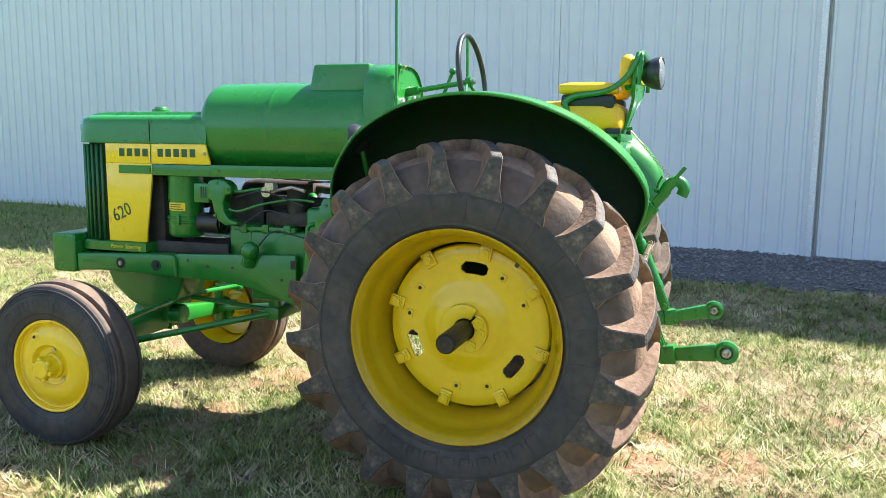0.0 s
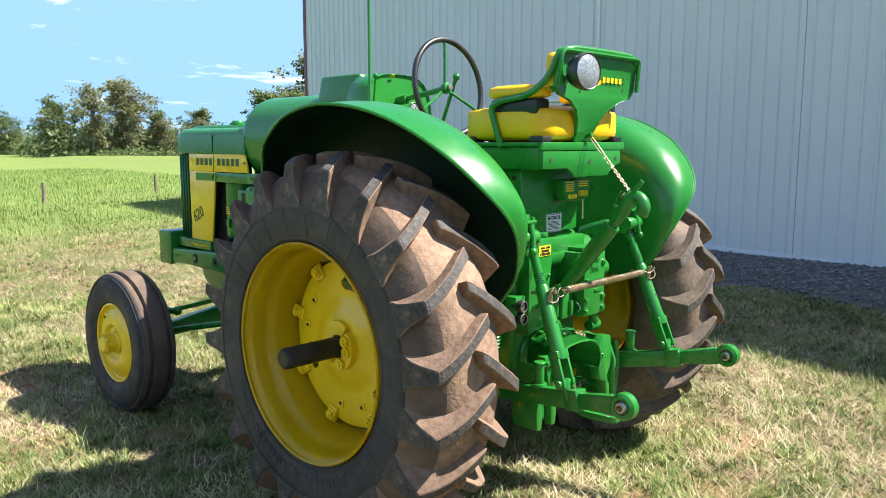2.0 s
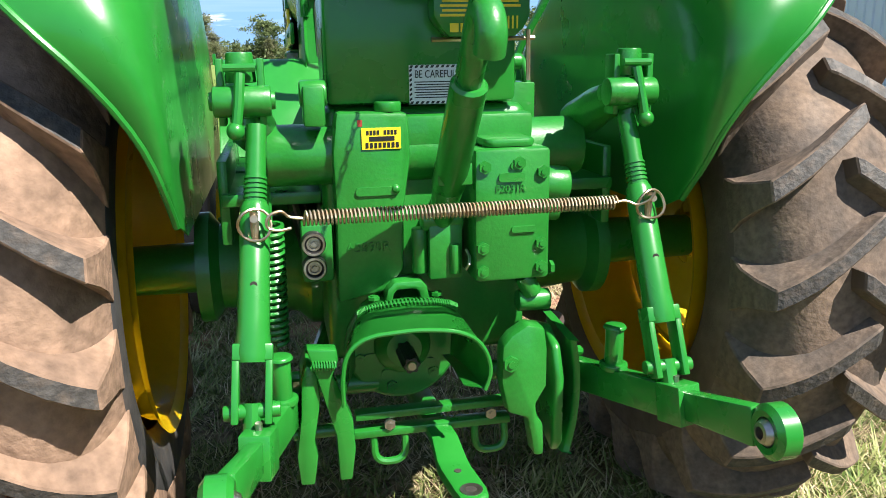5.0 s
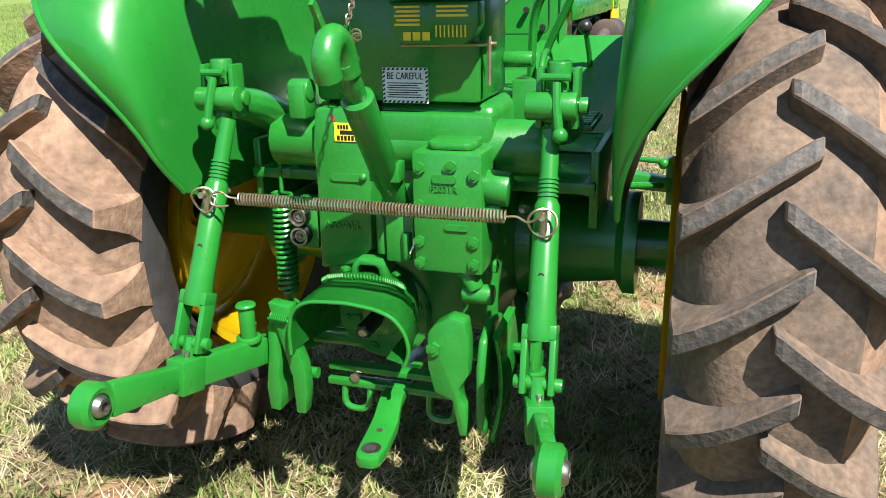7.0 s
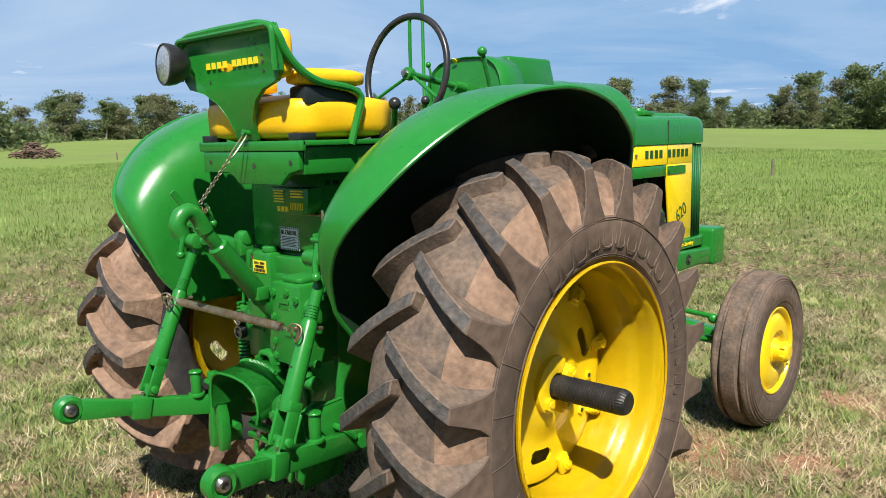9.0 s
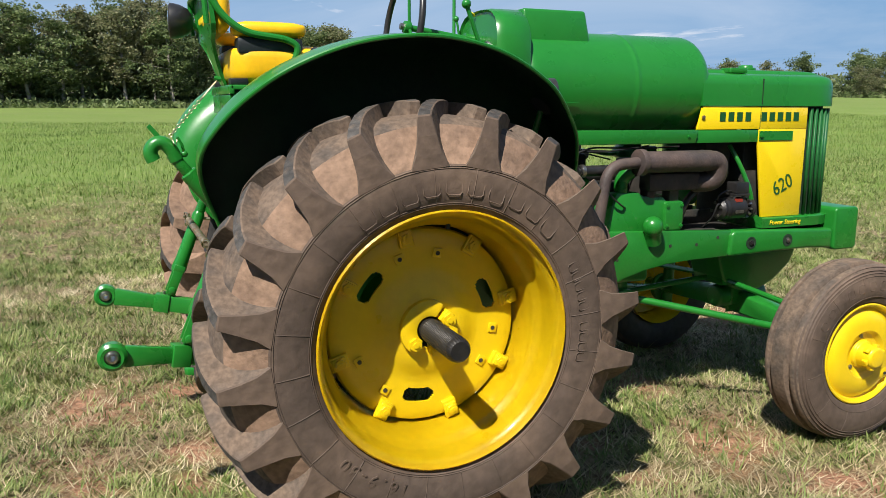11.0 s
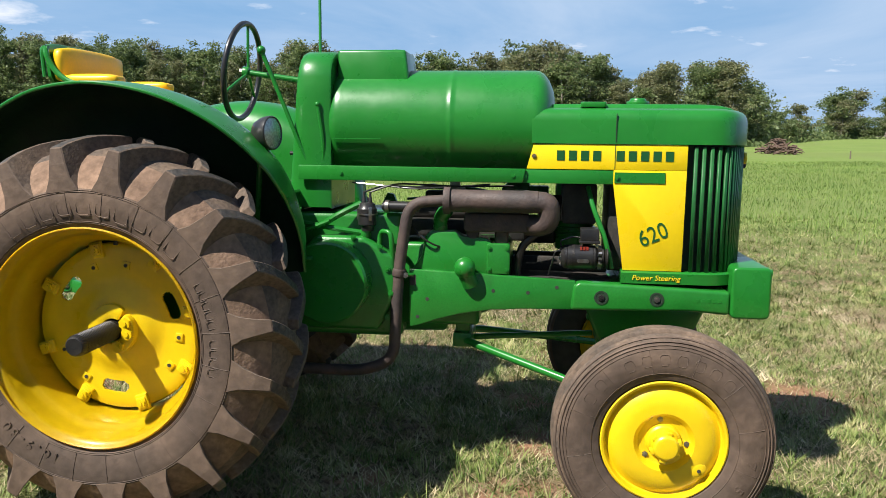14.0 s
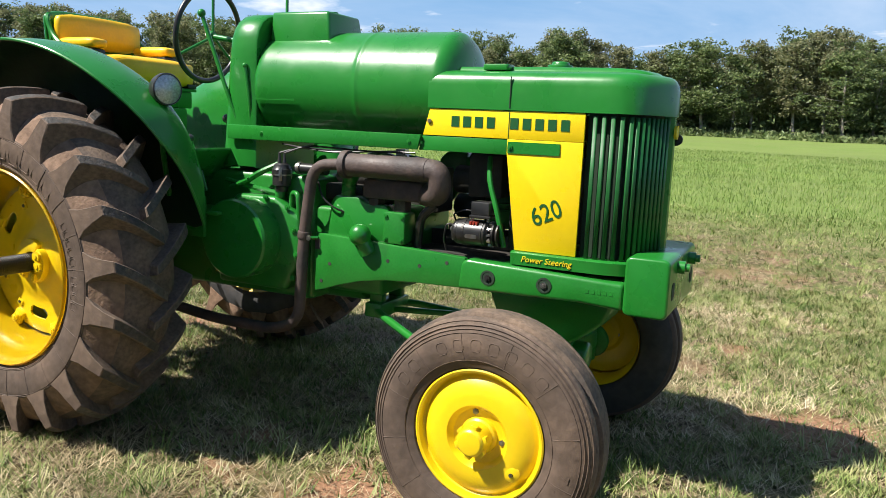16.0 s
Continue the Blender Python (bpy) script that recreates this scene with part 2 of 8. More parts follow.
def leafy(name, a, bcol, rough=0.6, through_light=0.25, patch=0.0):
    """Leaves or blades, each island a little different."""
    m = bpy.data.materials.new(name)
    m.use_nodes = True
    nt = m.node_tree
    b = nt.nodes["Principled BSDF"]
    b.inputs["Roughness"].default_value, b.inputs["Specular IOR Level"].default_value = rough, 0.3
    ge = nt.nodes.new("ShaderNodeNewGeometry")
    r = nt.nodes.new("ShaderNodeValToRGB")
    r.color_ramp.elements[0].color, r.color_ramp.elements[1].color = (*a[0], 1), (*a[-1], 1)
    for i, c in enumerate(a[1:-1], 1):
        e = r.color_ramp.elements.new(i / (len(a) - 1))
        e.color = (*c, 1)
    co = nt.nodes.new("ShaderNodeTexCoord")
    if patch:
        # neighbours share a tone: half by the patch they grow in, half their own
        pn = nt.nodes.new("ShaderNodeTexNoise")
        pn.inputs["Scale"].default_value, pn.inputs["Detail"].default_value = patch, 3.0
        nt.links.new(co.outputs["Object"], pn.inputs["Vector"])
        pm = nt.nodes.new("ShaderNodeMapRange")
        pm.inputs["From Min"].default_value, pm.inputs["From Max"].default_value = 0.32, 0.68
        nt.links.new(pn.outputs["Fac"], pm.inputs["Value"])
        pa = nt.nodes.new("ShaderNodeMix")
        pa.inputs["Factor"].default_value = 0.5
        nt.links.new(ge.outputs["Random Per Island"], pa.inputs[2])
        nt.links.new(pm.outputs["Result"], pa.inputs[3])
        nt.links.new(pa.outputs[0], r.inputs[0])
    else:
        nt.links.new(ge.outputs["Random Per Island"], r.inputs[0])
    n = nt.nodes.new("ShaderNodeTexNoise")
    n.inputs["Scale"].default_value = bcol
    nt.links.new(co.outputs["Object"], n.inputs["Vector"])
    h = nt.nodes.new("ShaderNodeHueSaturation")
    v = nt.nodes.new("ShaderNodeMapRange")
    v.inputs["From Min"].default_value, v.inputs["From Max"].default_value = 0.3, 0.7
    v.inputs["To Min"].default_value, v.inputs["To Max"].default_value = 0.72, 1.28
    nt.links.new(n.outputs["Fac"], v.inputs["Value"])
    nt.links.new(v.outputs["Result"], h.inputs["Value"])
    nt.links.new(r.outputs[0], h.inputs["Color"])
    nt.links.new(h.outputs[0], b.inputs["Base Color"])
    if through_light:
        t = nt.nodes.new("ShaderNodeBsdfTranslucent")
        nt.links.new(h.outputs[0], t.inputs["Color"])
        mx = nt.nodes.new("ShaderNodeMixShader")
        mx.inputs[0].default_value = through_light
        nt.links.new(b.outputs[0], mx.inputs[1]), nt.links.new(t.outputs[0], mx.inputs[2])
        nt.links.new(mx.outputs[0], nt.nodes["Material Output"].inputs["Surface"])
    return m


GRASS = leafy("grass_blades", [(0.036, 0.068, 0.013), (0.085, 0.140, 0.026), (0.155, 0.215, 0.050), (0.245, 0.285, 0.090), (0.400, 0.380, 0.175), (0.560, 0.500, 0.275)], 1.3, 0.55, 0.16, 6.5)
STRAW = leafy("dry_straw", [(0.135, 0.098, 0.056), (0.310, 0.240, 0.140), (0.530, 0.440, 0.275), (0.780, 0.690, 0.480)], 1.3, 0.7, 0.1, 5.0)
FIELD_GRASS = leafy("field_grass", [(0.085, 0.165, 0.028), (0.140, 0.230, 0.044), (0.205, 0.280, 0.066), (0.330, 0.345, 0.130)], 0.25, 0.6, 0.2, 1.6)
LEAF = leafy("tree_leaves", [(0.085, 0.122, 0.046), (0.128, 0.176, 0.066), (0.180, 0.228, 0.088), (0.250, 0.285, 0.122)], 0.12, 0.5, 0.40)
LEAF_B = leafy("tree_leaves_olive", [(0.125, 0.140, 0.070), (0.178, 0.194, 0.092), (0.232, 0.240, 0.118), (0.300, 0.275, 0.150)], 0.12, 0.5, 0.40)


def ground_material():
    """Mown grass with straw and bare red clay where the attribute bare says so; lush field further off."""
    m = bpy.data.materials.new("mown_grass_ground")
    m.use_nodes = True
    nt = m.node_tree
    b = nt.nodes["Principled BSDF"]
    b.inputs["Roughness"].default_value, b.inputs["Specular IOR Level"].default_value = 0.95, 0.1
    co = nt.nodes.new("ShaderNodeTexCoord")

    def nz(sc, detail=6.0):
        n = nt.nodes.new("ShaderNodeTexNoise")
        n.inputs["Scale"].default_value, n.inputs["Detail"].default_value = sc, detail
        nt.links.new(co.outputs["Object"], n.inputs["Vector"])
        return n.outputs["Fac"]

    def rng(src, lo, hi):
        r = nt.nodes.new("ShaderNodeMapRange")
        r.inputs["From Min"].default_value, r.inputs["From Max"].default_value = lo, hi
        nt.links.new(src, r.inputs["Value"])
        return r.outputs["Result"]

    def mixc(fac, a, c):
        x = nt.nodes.new("ShaderNodeMix")
        x.data_type = "RGBA"
        nt.links.new(fac, x.inputs["Factor"])
        for sock, v in ((x.inputs[6], a), (x.inputs[7], c)):
            if isinstance(v, tuple):
                sock.default_value = (*v, 1)
            else:
                nt.links.new(v, sock)
        return x.outputs[2]

    near = mixc(rng(nz(22), 0.42, 0.60), (0.070, 0.050, 0.028), (0.300, 0.228, 0.138))
    near = mixc(rng(nz(2.3), 0.40, 0.62), near, (0.110, 0.126, 0.044))
    clay = mixc(rng(nz(30), 0.35, 0.65), (0.420, 0.215, 0.135), (0.270, 0.138, 0.088))
    field = mixc(rng(nz(0.30), 0.35, 0.65), (0.140, 0.215, 0.046), (0.182, 0.252, 0.062))
    field = mixc(rng(nz(3.5), 0.42, 0.7), field, (0.185, 0.228, 0.076))
    field = mixc(rng(nz(0.06, 3), 0.45, 0.7), field, (0.165, 0.205, 0.066))
    at = nt.nodes.new("ShaderNodeAttribute")
    at.attribute_name = "bare"
    sp = nt.nodes.new("ShaderNodeSeparateColor")
    nt.links.new(at.outputs["Color"], sp.inputs[0])
    c = mixc(sp.outputs[1], near, field)
    c = mixc(sp.outputs[0], c, clay)
    nt.links.new(c, b.inputs["Base Color"])
    bp = nt.nodes.new("ShaderNodeBump")
    bp.inputs["Strength"].default_value, bp.inputs["Distance"].default_value = 0.7, 0.04
    nt.links.new(nz(35), bp.inputs["Height"])
    nt.links.new(bp.outputs[0], b.inputs["Normal"])
    return m


GROUND = ground_material()


# ---- mesh helpers ----
def part(name, bm, mat, parent=None, label="", bevel=0.0, segs=2, sharp=35, smooth=True):
    """Links a bmesh as one mesh object, under its thing or part."""
    bm.normal_update()
    if bevel:
        es = [e for e in bm.edges if len(e.link_faces) == 2 and e.calc_face_angle(0) > radians(28)]
        bmesh.ops.bevel(bm, geom=es, offset=bevel, offset_type="OFFSET", segments=segs, affect="EDGES", profile=0.5, clamp_overlap=True)
    bmesh.ops.recalc_face_normals(bm, faces=bm.faces[:])
    me = bpy.data.meshes.new(name)
    bm.to_mesh(me)
    bm.free()
    me.materials.append(mat)
    if smooth:
        me.shade_smooth()
        me.set_sharp_from_angle(angle=radians(sharp))
    ob = new(name, me)
    if parent:
        ob.parent = parent
    if label:
        tagged(ob, label)
    return ob


def piece(name, me, parent, m):
    """One more object on an existing mesh."""
    ob = new(name, me)
    ob.parent = parent
    ob.matrix_basis = m
    return ob


def grid_faces(bm, rows, closed_u=False, closed_v=False):
    n, k = len(rows), len(rows[0])
    for i in range(n if closed_u else n - 1):
        for j in range(k if closed_v else k - 1):
            a, b, c, d = rows[i][j], rows[i][(j + 1) % k], rows[(i + 1) % n][(j + 1) % k], rows[(i + 1) % n][j]
            q = []
            for v in (a, b, c, d):
                if v not in q:
                    q.append(v)
            if len(q) >= 3:
                try:
                    bm.faces.new(q)
                except ValueError:
                    pass


def add_box(bm, lo, hi, m=None):
    x0, y0, z0 = lo
    x1, y1, z1 = hi
    v = [bm.verts.new((m @ Vector(p)) if m else p) for p in
         ((x0, y0, z0), (x1, y0, z0), (x1, y1, z0), (x0, y1, z0), (x0, y0, z1), (x1, y0, z1), (x1, y1, z1), (x0, y1, z1))]
    for f in ((3, 2, 1, 0), (4, 5, 6, 7), (0, 1, 5, 4), (1, 2, 6, 5), (2, 3, 7, 6), (3, 0, 4, 7)):
        bm.faces.new([v[i] for i in f])


def frame_of(d):
    d = d.normalized()
    a = Vector((0, 0, 1)) if abs(d.z) < 0.9 else Vector((1, 0, 0))
    u = d.cross(a).normalized()
    return u, d.cross(u).normalized()


def add_cyl(bm, p0, p1, r0, r1=None, n=20, caps=True):
    p0, p1 = Vector(p0), Vector(p1)
    r1 = r0 if r1 is None else r1
    u, w = frame_of(p1 - p0)
    rings = [[bm.verts.new(p + (u * math.cos(2 * math.pi * i / n) + w * math.sin(2 * math.pi * i / n)) * r) for i in range(n)]
             for p, r in ((p0, r0), (p1, r1))]
    grid_faces(bm, rings, closed_v=True)
    if caps:
        bm.faces.new(rings[0][::-1])
        bm.faces.new(rings[1])


def add_tube(bm, pts, r, n=10, caps=True, closed=False):
    pts = [Vector(p) for p in pts]
    rs = r if isinstance(r, (list, tuple)) else [r] * len(pts)
    rings, u = [], None
    k = len(pts)
    for i, p in enumerate(pts):
        d = (pts[(i + 1) % k] - pts[i - 1]) if closed else pts[min(i + 1, k - 1)] - pts[max(i - 1, 0)]
        d.normalize()
        if u is None:
            u, w = frame_of(d)
        else:
            u = (u - d * u.dot(d)).normalized()
            w = d.cross(u).normalized()
        rings.append([bm.verts.new(p + (u * math.cos(2 * math.pi * j / n) + w * math.sin(2 * math.pi * j / n)) * rs[i]) for j in range(n)])
    grid_faces(bm, rings, closed_u=closed, closed_v=True)
    if caps and not closed:
        bm.faces.new(rings[0][::-1])
        bm.faces.new(rings[-1])


def bend(pts, r=0.05, n=6):
    """Rounds the corners of a polyline."""
    pts = [Vector(p) for p in pts]
    out = [pts[0]]
    for a, b, c in zip(pts, pts[1:], pts[2:]):
        k = min(r, (a - b).length * 0.49, (c - b).length * 0.49)
        p, q = b + (a - b).normalized() * k, b + (c - b).normalized() * k
        out += [p.lerp(b, t).lerp(b.lerp(q, t), t) for t in (i / n for i in range(n + 1))]
    return out + [pts[-1]]


def add_rev(bm, prof, c, axis="x", n=48, a0=0.0, a1=2 * math.pi):
    """Turns (along, radius) pairs round an axis through c."""
    full = abs(a1 - a0) > 6.28
    k = n if full else n + 1
    rows = []
    for al, r in prof:
        ring = []
        for i in range(k):
            a = a0 + (a1 - a0) * i / n
            p, q = r * math.cos(a), r * math.sin(a)
            ring.append((c[0] + al, c[1] + p, c[2] + q) if axis == "x" else (c[0] + p, c[1] + al, c[2] + q) if axis == "y" else (c[0] + p, c[1] + q, c[2] + al))
        if r < 1e-5:
            v = bm.verts.new(ring[0])
            rows.append([v] * k)
        else:
            rows.append([bm.verts.new(p) for p in ring])
    grid_faces(bm, rows, closed_v=full)


def add_prism(bm, poly, lo, hi, axis="x"):
    """A polygon, given in the two other axes in order, drawn out along an axis."""
    def at(p, h):
        return (h, p[0], p[1]) if axis == "x" else (p[0], h, p[1]) if axis == "y" else (p[0], p[1], h)
    a, b = [bm.verts.new(at(p, lo)) for p in poly], [bm.verts.new(at(p, hi)) for p in poly]
    n = len(poly)
    for i in range(n):
        bm.faces.new((a[i], a[(i + 1) % n], b[(i + 1) % n], b[i]))
    bm.faces.new(a[::-1])
    bm.faces.new(b)


def add_ball(bm, c, r, n=14, m=9, squash=(1, 1, 1)):
    c = Vector(c)
    rows = []
    for i in range(m + 1):
        f = math.pi * i / m
        if i in (0, m):
            v = bm.verts.new(c + Vector((0, 0, math.cos(f) * r * squash[2])))
            rows.append([v] * n)
        else:
            rows.append([bm.verts.new(c + Vector((math.sin(f) * math.cos(2 * math.pi * j / n) * squash[0], math.sin(f) * math.sin(2 * math.pi * j / n) * squash[1], math.cos(f) * squash[2])) * r) for j in range(n)])
    grid_faces(bm, rows, closed_v=True)


def add_slab(bm, lo, hi, r, axis="y", n=5):
    """A box rounded in the two other axes."""
    i, j = [k for k in range(3) if "xyz"[k] != axis]
    k = "xyz".index(axis)
    poly = []
    for cx, cy, s in ((hi[i] - r, hi[j] - r, 0), (lo[i] + r, hi[j] - r, 1), (lo[i] + r, lo[j] + r, 2), (hi[i] - r, lo[j] + r, 3)):
        for q in range(n + 1):
            a = math.pi / 2 * (s + q / n)
            poly.append((cx + r * math.cos(a), cy + r * math.sin(a)))
    add_prism(bm, poly, lo[k], hi[k], axis)


def words(text, size, m, depth=0.0012):
    """A bmesh of built-in lettering, laid by the pose m (x along the line, y up, z out)."""
    cu = bpy.data.curves.new("words", "FONT")
    cu.body, cu.size, cu.extrude, cu.align_x, cu.align_y, cu.resolution_u = text, size, depth, "CENTER", "CENTER", 3
    ob = new("words", cu)
    me = bpy.data.meshes.new_from_object(ob.evaluated_get(bpy.context.evaluated_depsgraph_get()))
    bm = bmesh.new()
    bm.from_mesh(me)
    bm.transform(m)
    bpy.data.objects.remove(ob)
    bpy.data.curves.remove(cu)
    bpy.data.meshes.remove(me)
    return bm


def facing(p, x_axis, z_axis):
    """The pose at p whose x runs along a line of text and whose z looks out of the surface."""
    x, z = Vector(x_axis).normalized(), Vector(z_axis).normalized()
    y = z.cross(x)
    return Matrix(((x.x, y.x, z.x, p[0]), (x.y, y.y, z.y, p[1]), (x.z, y.z, z.z, p[2]), (0, 0, 0, 1)))


def BM():
    return bmesh.new()


HEX = BM()
add_cyl(HEX, (0, 0, 0), (0, 0, 0.55), 1.0, n=6)
add_cyl(HEX, (0, 0, 0.55), (0, 0, 0.75), 0.45, n=8)
HEX_ME = bpy.data.meshes.new("bolt")
HEX.to_mesh(HEX_ME)
HEX.free()
HEX_COLOURED = {}


def bolt(parent, p, out, r, mat, name="bolt"):
    """A hexagon bolt head of radius r at p that looks out along out."""
    if mat.name not in HEX_COLOURED:
        me = HEX_ME.copy()
        me.materials.append(mat)
        HEX_COLOURED[mat.name] = me
    o = Vector(out).normalized()
    return piece(name, HEX_COLOURED[mat.name], parent, Matrix.Translation(p) @ o.to_track_quat("Z", "Y").to_matrix().to_4x4() @ Matrix.Diagonal((r, r, r, 1)))


# ---- tractor ----
tractor = new("tractor")
tagged(tractor, "restored green and yellow vintage farm tractor standing on grass", "tractor")

AXLE_Z, TYRE_X = 0.738, 0.772
AXLE = {1: (0.005, 0.738), -1: (-0.013, 0.755)}        # the tractor leans a little: centre of each rear wheel


BARS, PHASE = 20, {1: 14.3, -1: 2.8}


def rear_wheel(s, clamp_angles, slot_angles, hole_angles):
    AXLE_Y, AXLE_Z = AXLE[s]
    c = (0, AXLE_Y, AXLE_Z)
    half = [(0.155, 0.374), (0.168, 0.384), (0.178, 0.402), (0.185, 0.428), (0.189, 0.458), (0.190, 0.488), (0.189, 0.506), (0.186, 0.514), (0.180, 0.526), (0.171, 0.545), (0.158, 0.570), (0.141, 0.596),
            (0.118, 0.620), (0.088, 0.638), (0.050, 0.647), (0.012, 0.649)]
    prof = [(s * TYRE_X - a, r) for a, r in half] + [(s * TYRE_X + a, r) for a, r in half[::-1]]
    bm = BM()
    add_rev(bm, prof, c, n=120)
    # dusty rubber lighter right, darker left: sun and shade put into the colours
    rubber, tread = (RUBBER, TREAD_WORN) if s > 0 else (RUBBER_SHADE, TREAD)
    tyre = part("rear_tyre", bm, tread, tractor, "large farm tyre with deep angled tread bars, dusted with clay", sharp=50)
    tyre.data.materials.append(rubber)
    # outer shoulder: the left one coloured darker too, for its shaded side
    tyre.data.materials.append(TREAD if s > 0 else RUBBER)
    for p in tyre.data.polygons:
        q = p.center
        if math.hypot(q.y - AXLE_Y, q.z - AXLE_Z) < 0.512:
            p.material_index = 1
        elif abs(q.x - s * TYRE_X) > 0.105 and s * q.x > TYRE_X:
            p.material_index = 2
    # tread bars: one mesh for each half of the tread, 20 of each; flanks flare where the bar runs down into the sidewall
    for side in (1, -1):
        st = [(-0.026, 0.686, 0.620, 0.018, 0.027), (-0.012, 0.690, 0.620, 0.020, 0.029), (0.03, 0.690, 0.618, 0.020, 0.031), (0.075, 0.687, 0.606, 0.020, 0.034),
              (0.115, 0.679, 0.585, 0.021, 0.039), (0.150, 0.667, 0.548, 0.021, 0.046), (0.172, 0.657, 0.520, 0.021, 0.053), (0.184, 0.650, 0.506, 0.021, 0.060)]
        bm = BM()
        rows = []
        for x, rt, rb, wt_, wb in st:
            bend_ = 1.0 * max(x, -0.03) + 0.9 * max(0.0, x - 0.02) * (0.19 - x)
            a = math.pi / 2 + bend_
            f = max(0.0, (x - 0.10) / 0.084)
            levels = ((rb, wb, 0.0068 * f), (rb + 0.28 * (rt - rb), wt_ + (wb - wt_) * (0.62 - 0.14 * f), 0.0078 * f), (rb + 0.62 * (rt - rb), wt_ + (wb - wt_) * (0.28 - 0.06 * f), 0.0068 * f), (rt, wt_, 0.0))
            row = [(r, -w, e) for r, w, e in levels] + [(r, w, e) for r, w, e in levels[::-1]]
            rows.append([bm.verts.new((side * (x + e), r * math.cos(a + w / r), r * math.sin(a + w / r))) for r, w, e in row])
        grid_faces(bm, rows, closed_v=True)
        bm.faces.new(rows[0][::-1])
        for k in range(3):
            bm.faces.new((rows[-1][k], rows[-1][k + 1], rows[-1][6 - k], rows[-1][7 - k]))
        bm.normal_update()
        bmesh.ops.bevel(bm, geom=[e for e in bm.edges if len(e.link_faces) == 2 and e.calc_face_angle(0) > 0.75], offset=0.003, segments=1, affect="EDGES")
        bmesh.ops.recalc_face_normals(bm, faces=bm.faces[:])
        me = bpy.data.meshes.new("tread_bar")
        for f in bm.faces:
            n = f.normal
            q = f.calc_center_median()
            f.material_index = 0 if n.dot(Vector((0, q.y, q.z)).normalized()) > 0.80 else 2 if abs(n.x) > 0.7 and side == s else 1
        bm.to_mesh(me)
        bm.free()
        me.materials.append(LUG)
        me.materials.append(tread)
        me.materials.append(LUG if s < 0 else RUBBER)
        for i in range(BARS):
            turn = 360 / BARS * (i + (0.5 if side * s < 0 else 0)) + PHASE[s]
            piece("tread_bar", me, tyre, pose(s * TYRE_X, AXLE_Y, AXLE_Z, turn, 0, 0))
    # raised marks on the sidewall: radial ribs, blocks in place of the maker's lettering, and the size
    xw = s * (TYRE_X + 0.1885)
    bm = BM()
    for i in range(24):
        a = 2 * math.pi * i / 24 + 0.1
        add_tube(bm, [(s * (TYRE_X + q), AXLE_Y + r * math.cos(a), AXLE_Z + r * math.sin(a)) for q, r in ((0.1800, 0.406), (0.1853, 0.428), (0.1893, 0.458), (0.1903, 0.488), (0.189, 0.508))], 0.0014, n=4)
    for q, r in ((0.1775, 0.400), (0.1790, 0.405), (0.1892, 0.503), (0.1885, 0.509)):
        add_rev(bm, [(s * (TYRE_X + q) + da, r + dr) for da, dr in ((-0.002, -0.0025), (s * 0.0020, 0), (-0.002, 0.0025))], c, n=72)
    tagged(part("sidewall_rib", bm, rubber, tyre), kind="stuff")
    blocks = BM()

    def outline(a, r, w, h, line):
        """A raised outline block at the angle a."""
        m = Matrix.Translation((xw, AXLE_Y + r * math.cos(a), AXLE_Z + r * math.sin(a))) @ pose(0, 0, 0, math.degrees(a) - 90, 0, 0)
        loop = [m @ Vector((-s * 0.0004, k * w * f, q * h * g)) for k, q, f, g in ((-1, -1, 0.7, 1), (1, -1, 0.7, 1), (1, -1, 1, 0.7), (1, 1, 1, 0.7), (1, 1, 0.7, 1), (-1, 1, 0.7, 1), (-1, 1, 1, 0.7), (-1, -1, 1, 0.7))]
        add_tube(blocks, loop, line, n=4, closed=True)

    start, way = (123, -8.6) if s > 0 else (228, 8.6)
    for i in range(10):
        outline(radians(start + i * way), 0.449 if i > 1 else 0.446, 0.024, 0.027 if i in (0, 1, 2, 6, 9) else 0.021, 0.0015)
    for i in range(10):
        if i != 5:
            outline(radians((26 if s > 0 else 330) - i * 4.2), 0.447, 0.0125, 0.017, 0.0013)
    tagged(part("sidewall_mark", blocks, rubber, tyre), kind="stuff")
    for i, ch in enumerate("16.9-30"):
        a = radians(-108.5 - i * 4.4) if s > 0 else radians(-75 + i * 4.4)
        p = (xw - s * 0.0006, AXLE_Y + 0.444 * math.cos(a), AXLE_Z + 0.444 * math.sin(a))
        part("raised_character", words(ch, 0.056, facing(p, (0, s * math.sin(a), -s * math.cos(a)), (s, 0, 0)), 0.0018), rubber, tyre)

    # rim
    pr = [(0.952, 0.376), (0.956, 0.381), (0.951, 0.386), (0.943, 0.384), (0.937, 0.375), (0.930, 0.366), (0.914, 0.359), (0.880, 0.354), (0.862, 0.349), (0.850, 0.337), (0.832, 0.328), (0.79, 0.321),
          (0.74, 0.317), (0.68, 0.318), (0.64, 0.335), (0.61, 0.352), (0.585, 0.356), (0.576, 0.378), (0.567, 0.386)]
    bm = BM()
    add_rev(bm, [(s * x, r) for x, r in pr], c, n=80)
    bmesh.ops.solidify(bm, geom=bm.faces[:], thickness=-0.006 * 1)
    rim = part("rear_rim", bm, YELLOW, tractor, "bright yellow steel wheel rim", sharp=40)
    # disc with three long slots
    rr = [0.06, 0.085, 0.105, 0.13, 0.150, 0.171, 0.184] + [0.196 + 0.0045 * q for q in range(13)] + [0.27, 0.29, 0.303, 0.308]
    xx = [float(np.interp(q, (0.06, 0.085, 0.105, 0.13, 0.150, 0.171, 0.184, 0.219, 0.27, 0.29, 0.303, 0.308), (0.785, 0.785, 0.783, 0.776, 0.766, 0.760, 0.7585, 0.758, 0.757, 0.755, 0.750, 0.738))) for q in rr]
    n = 288
    bm = BM()
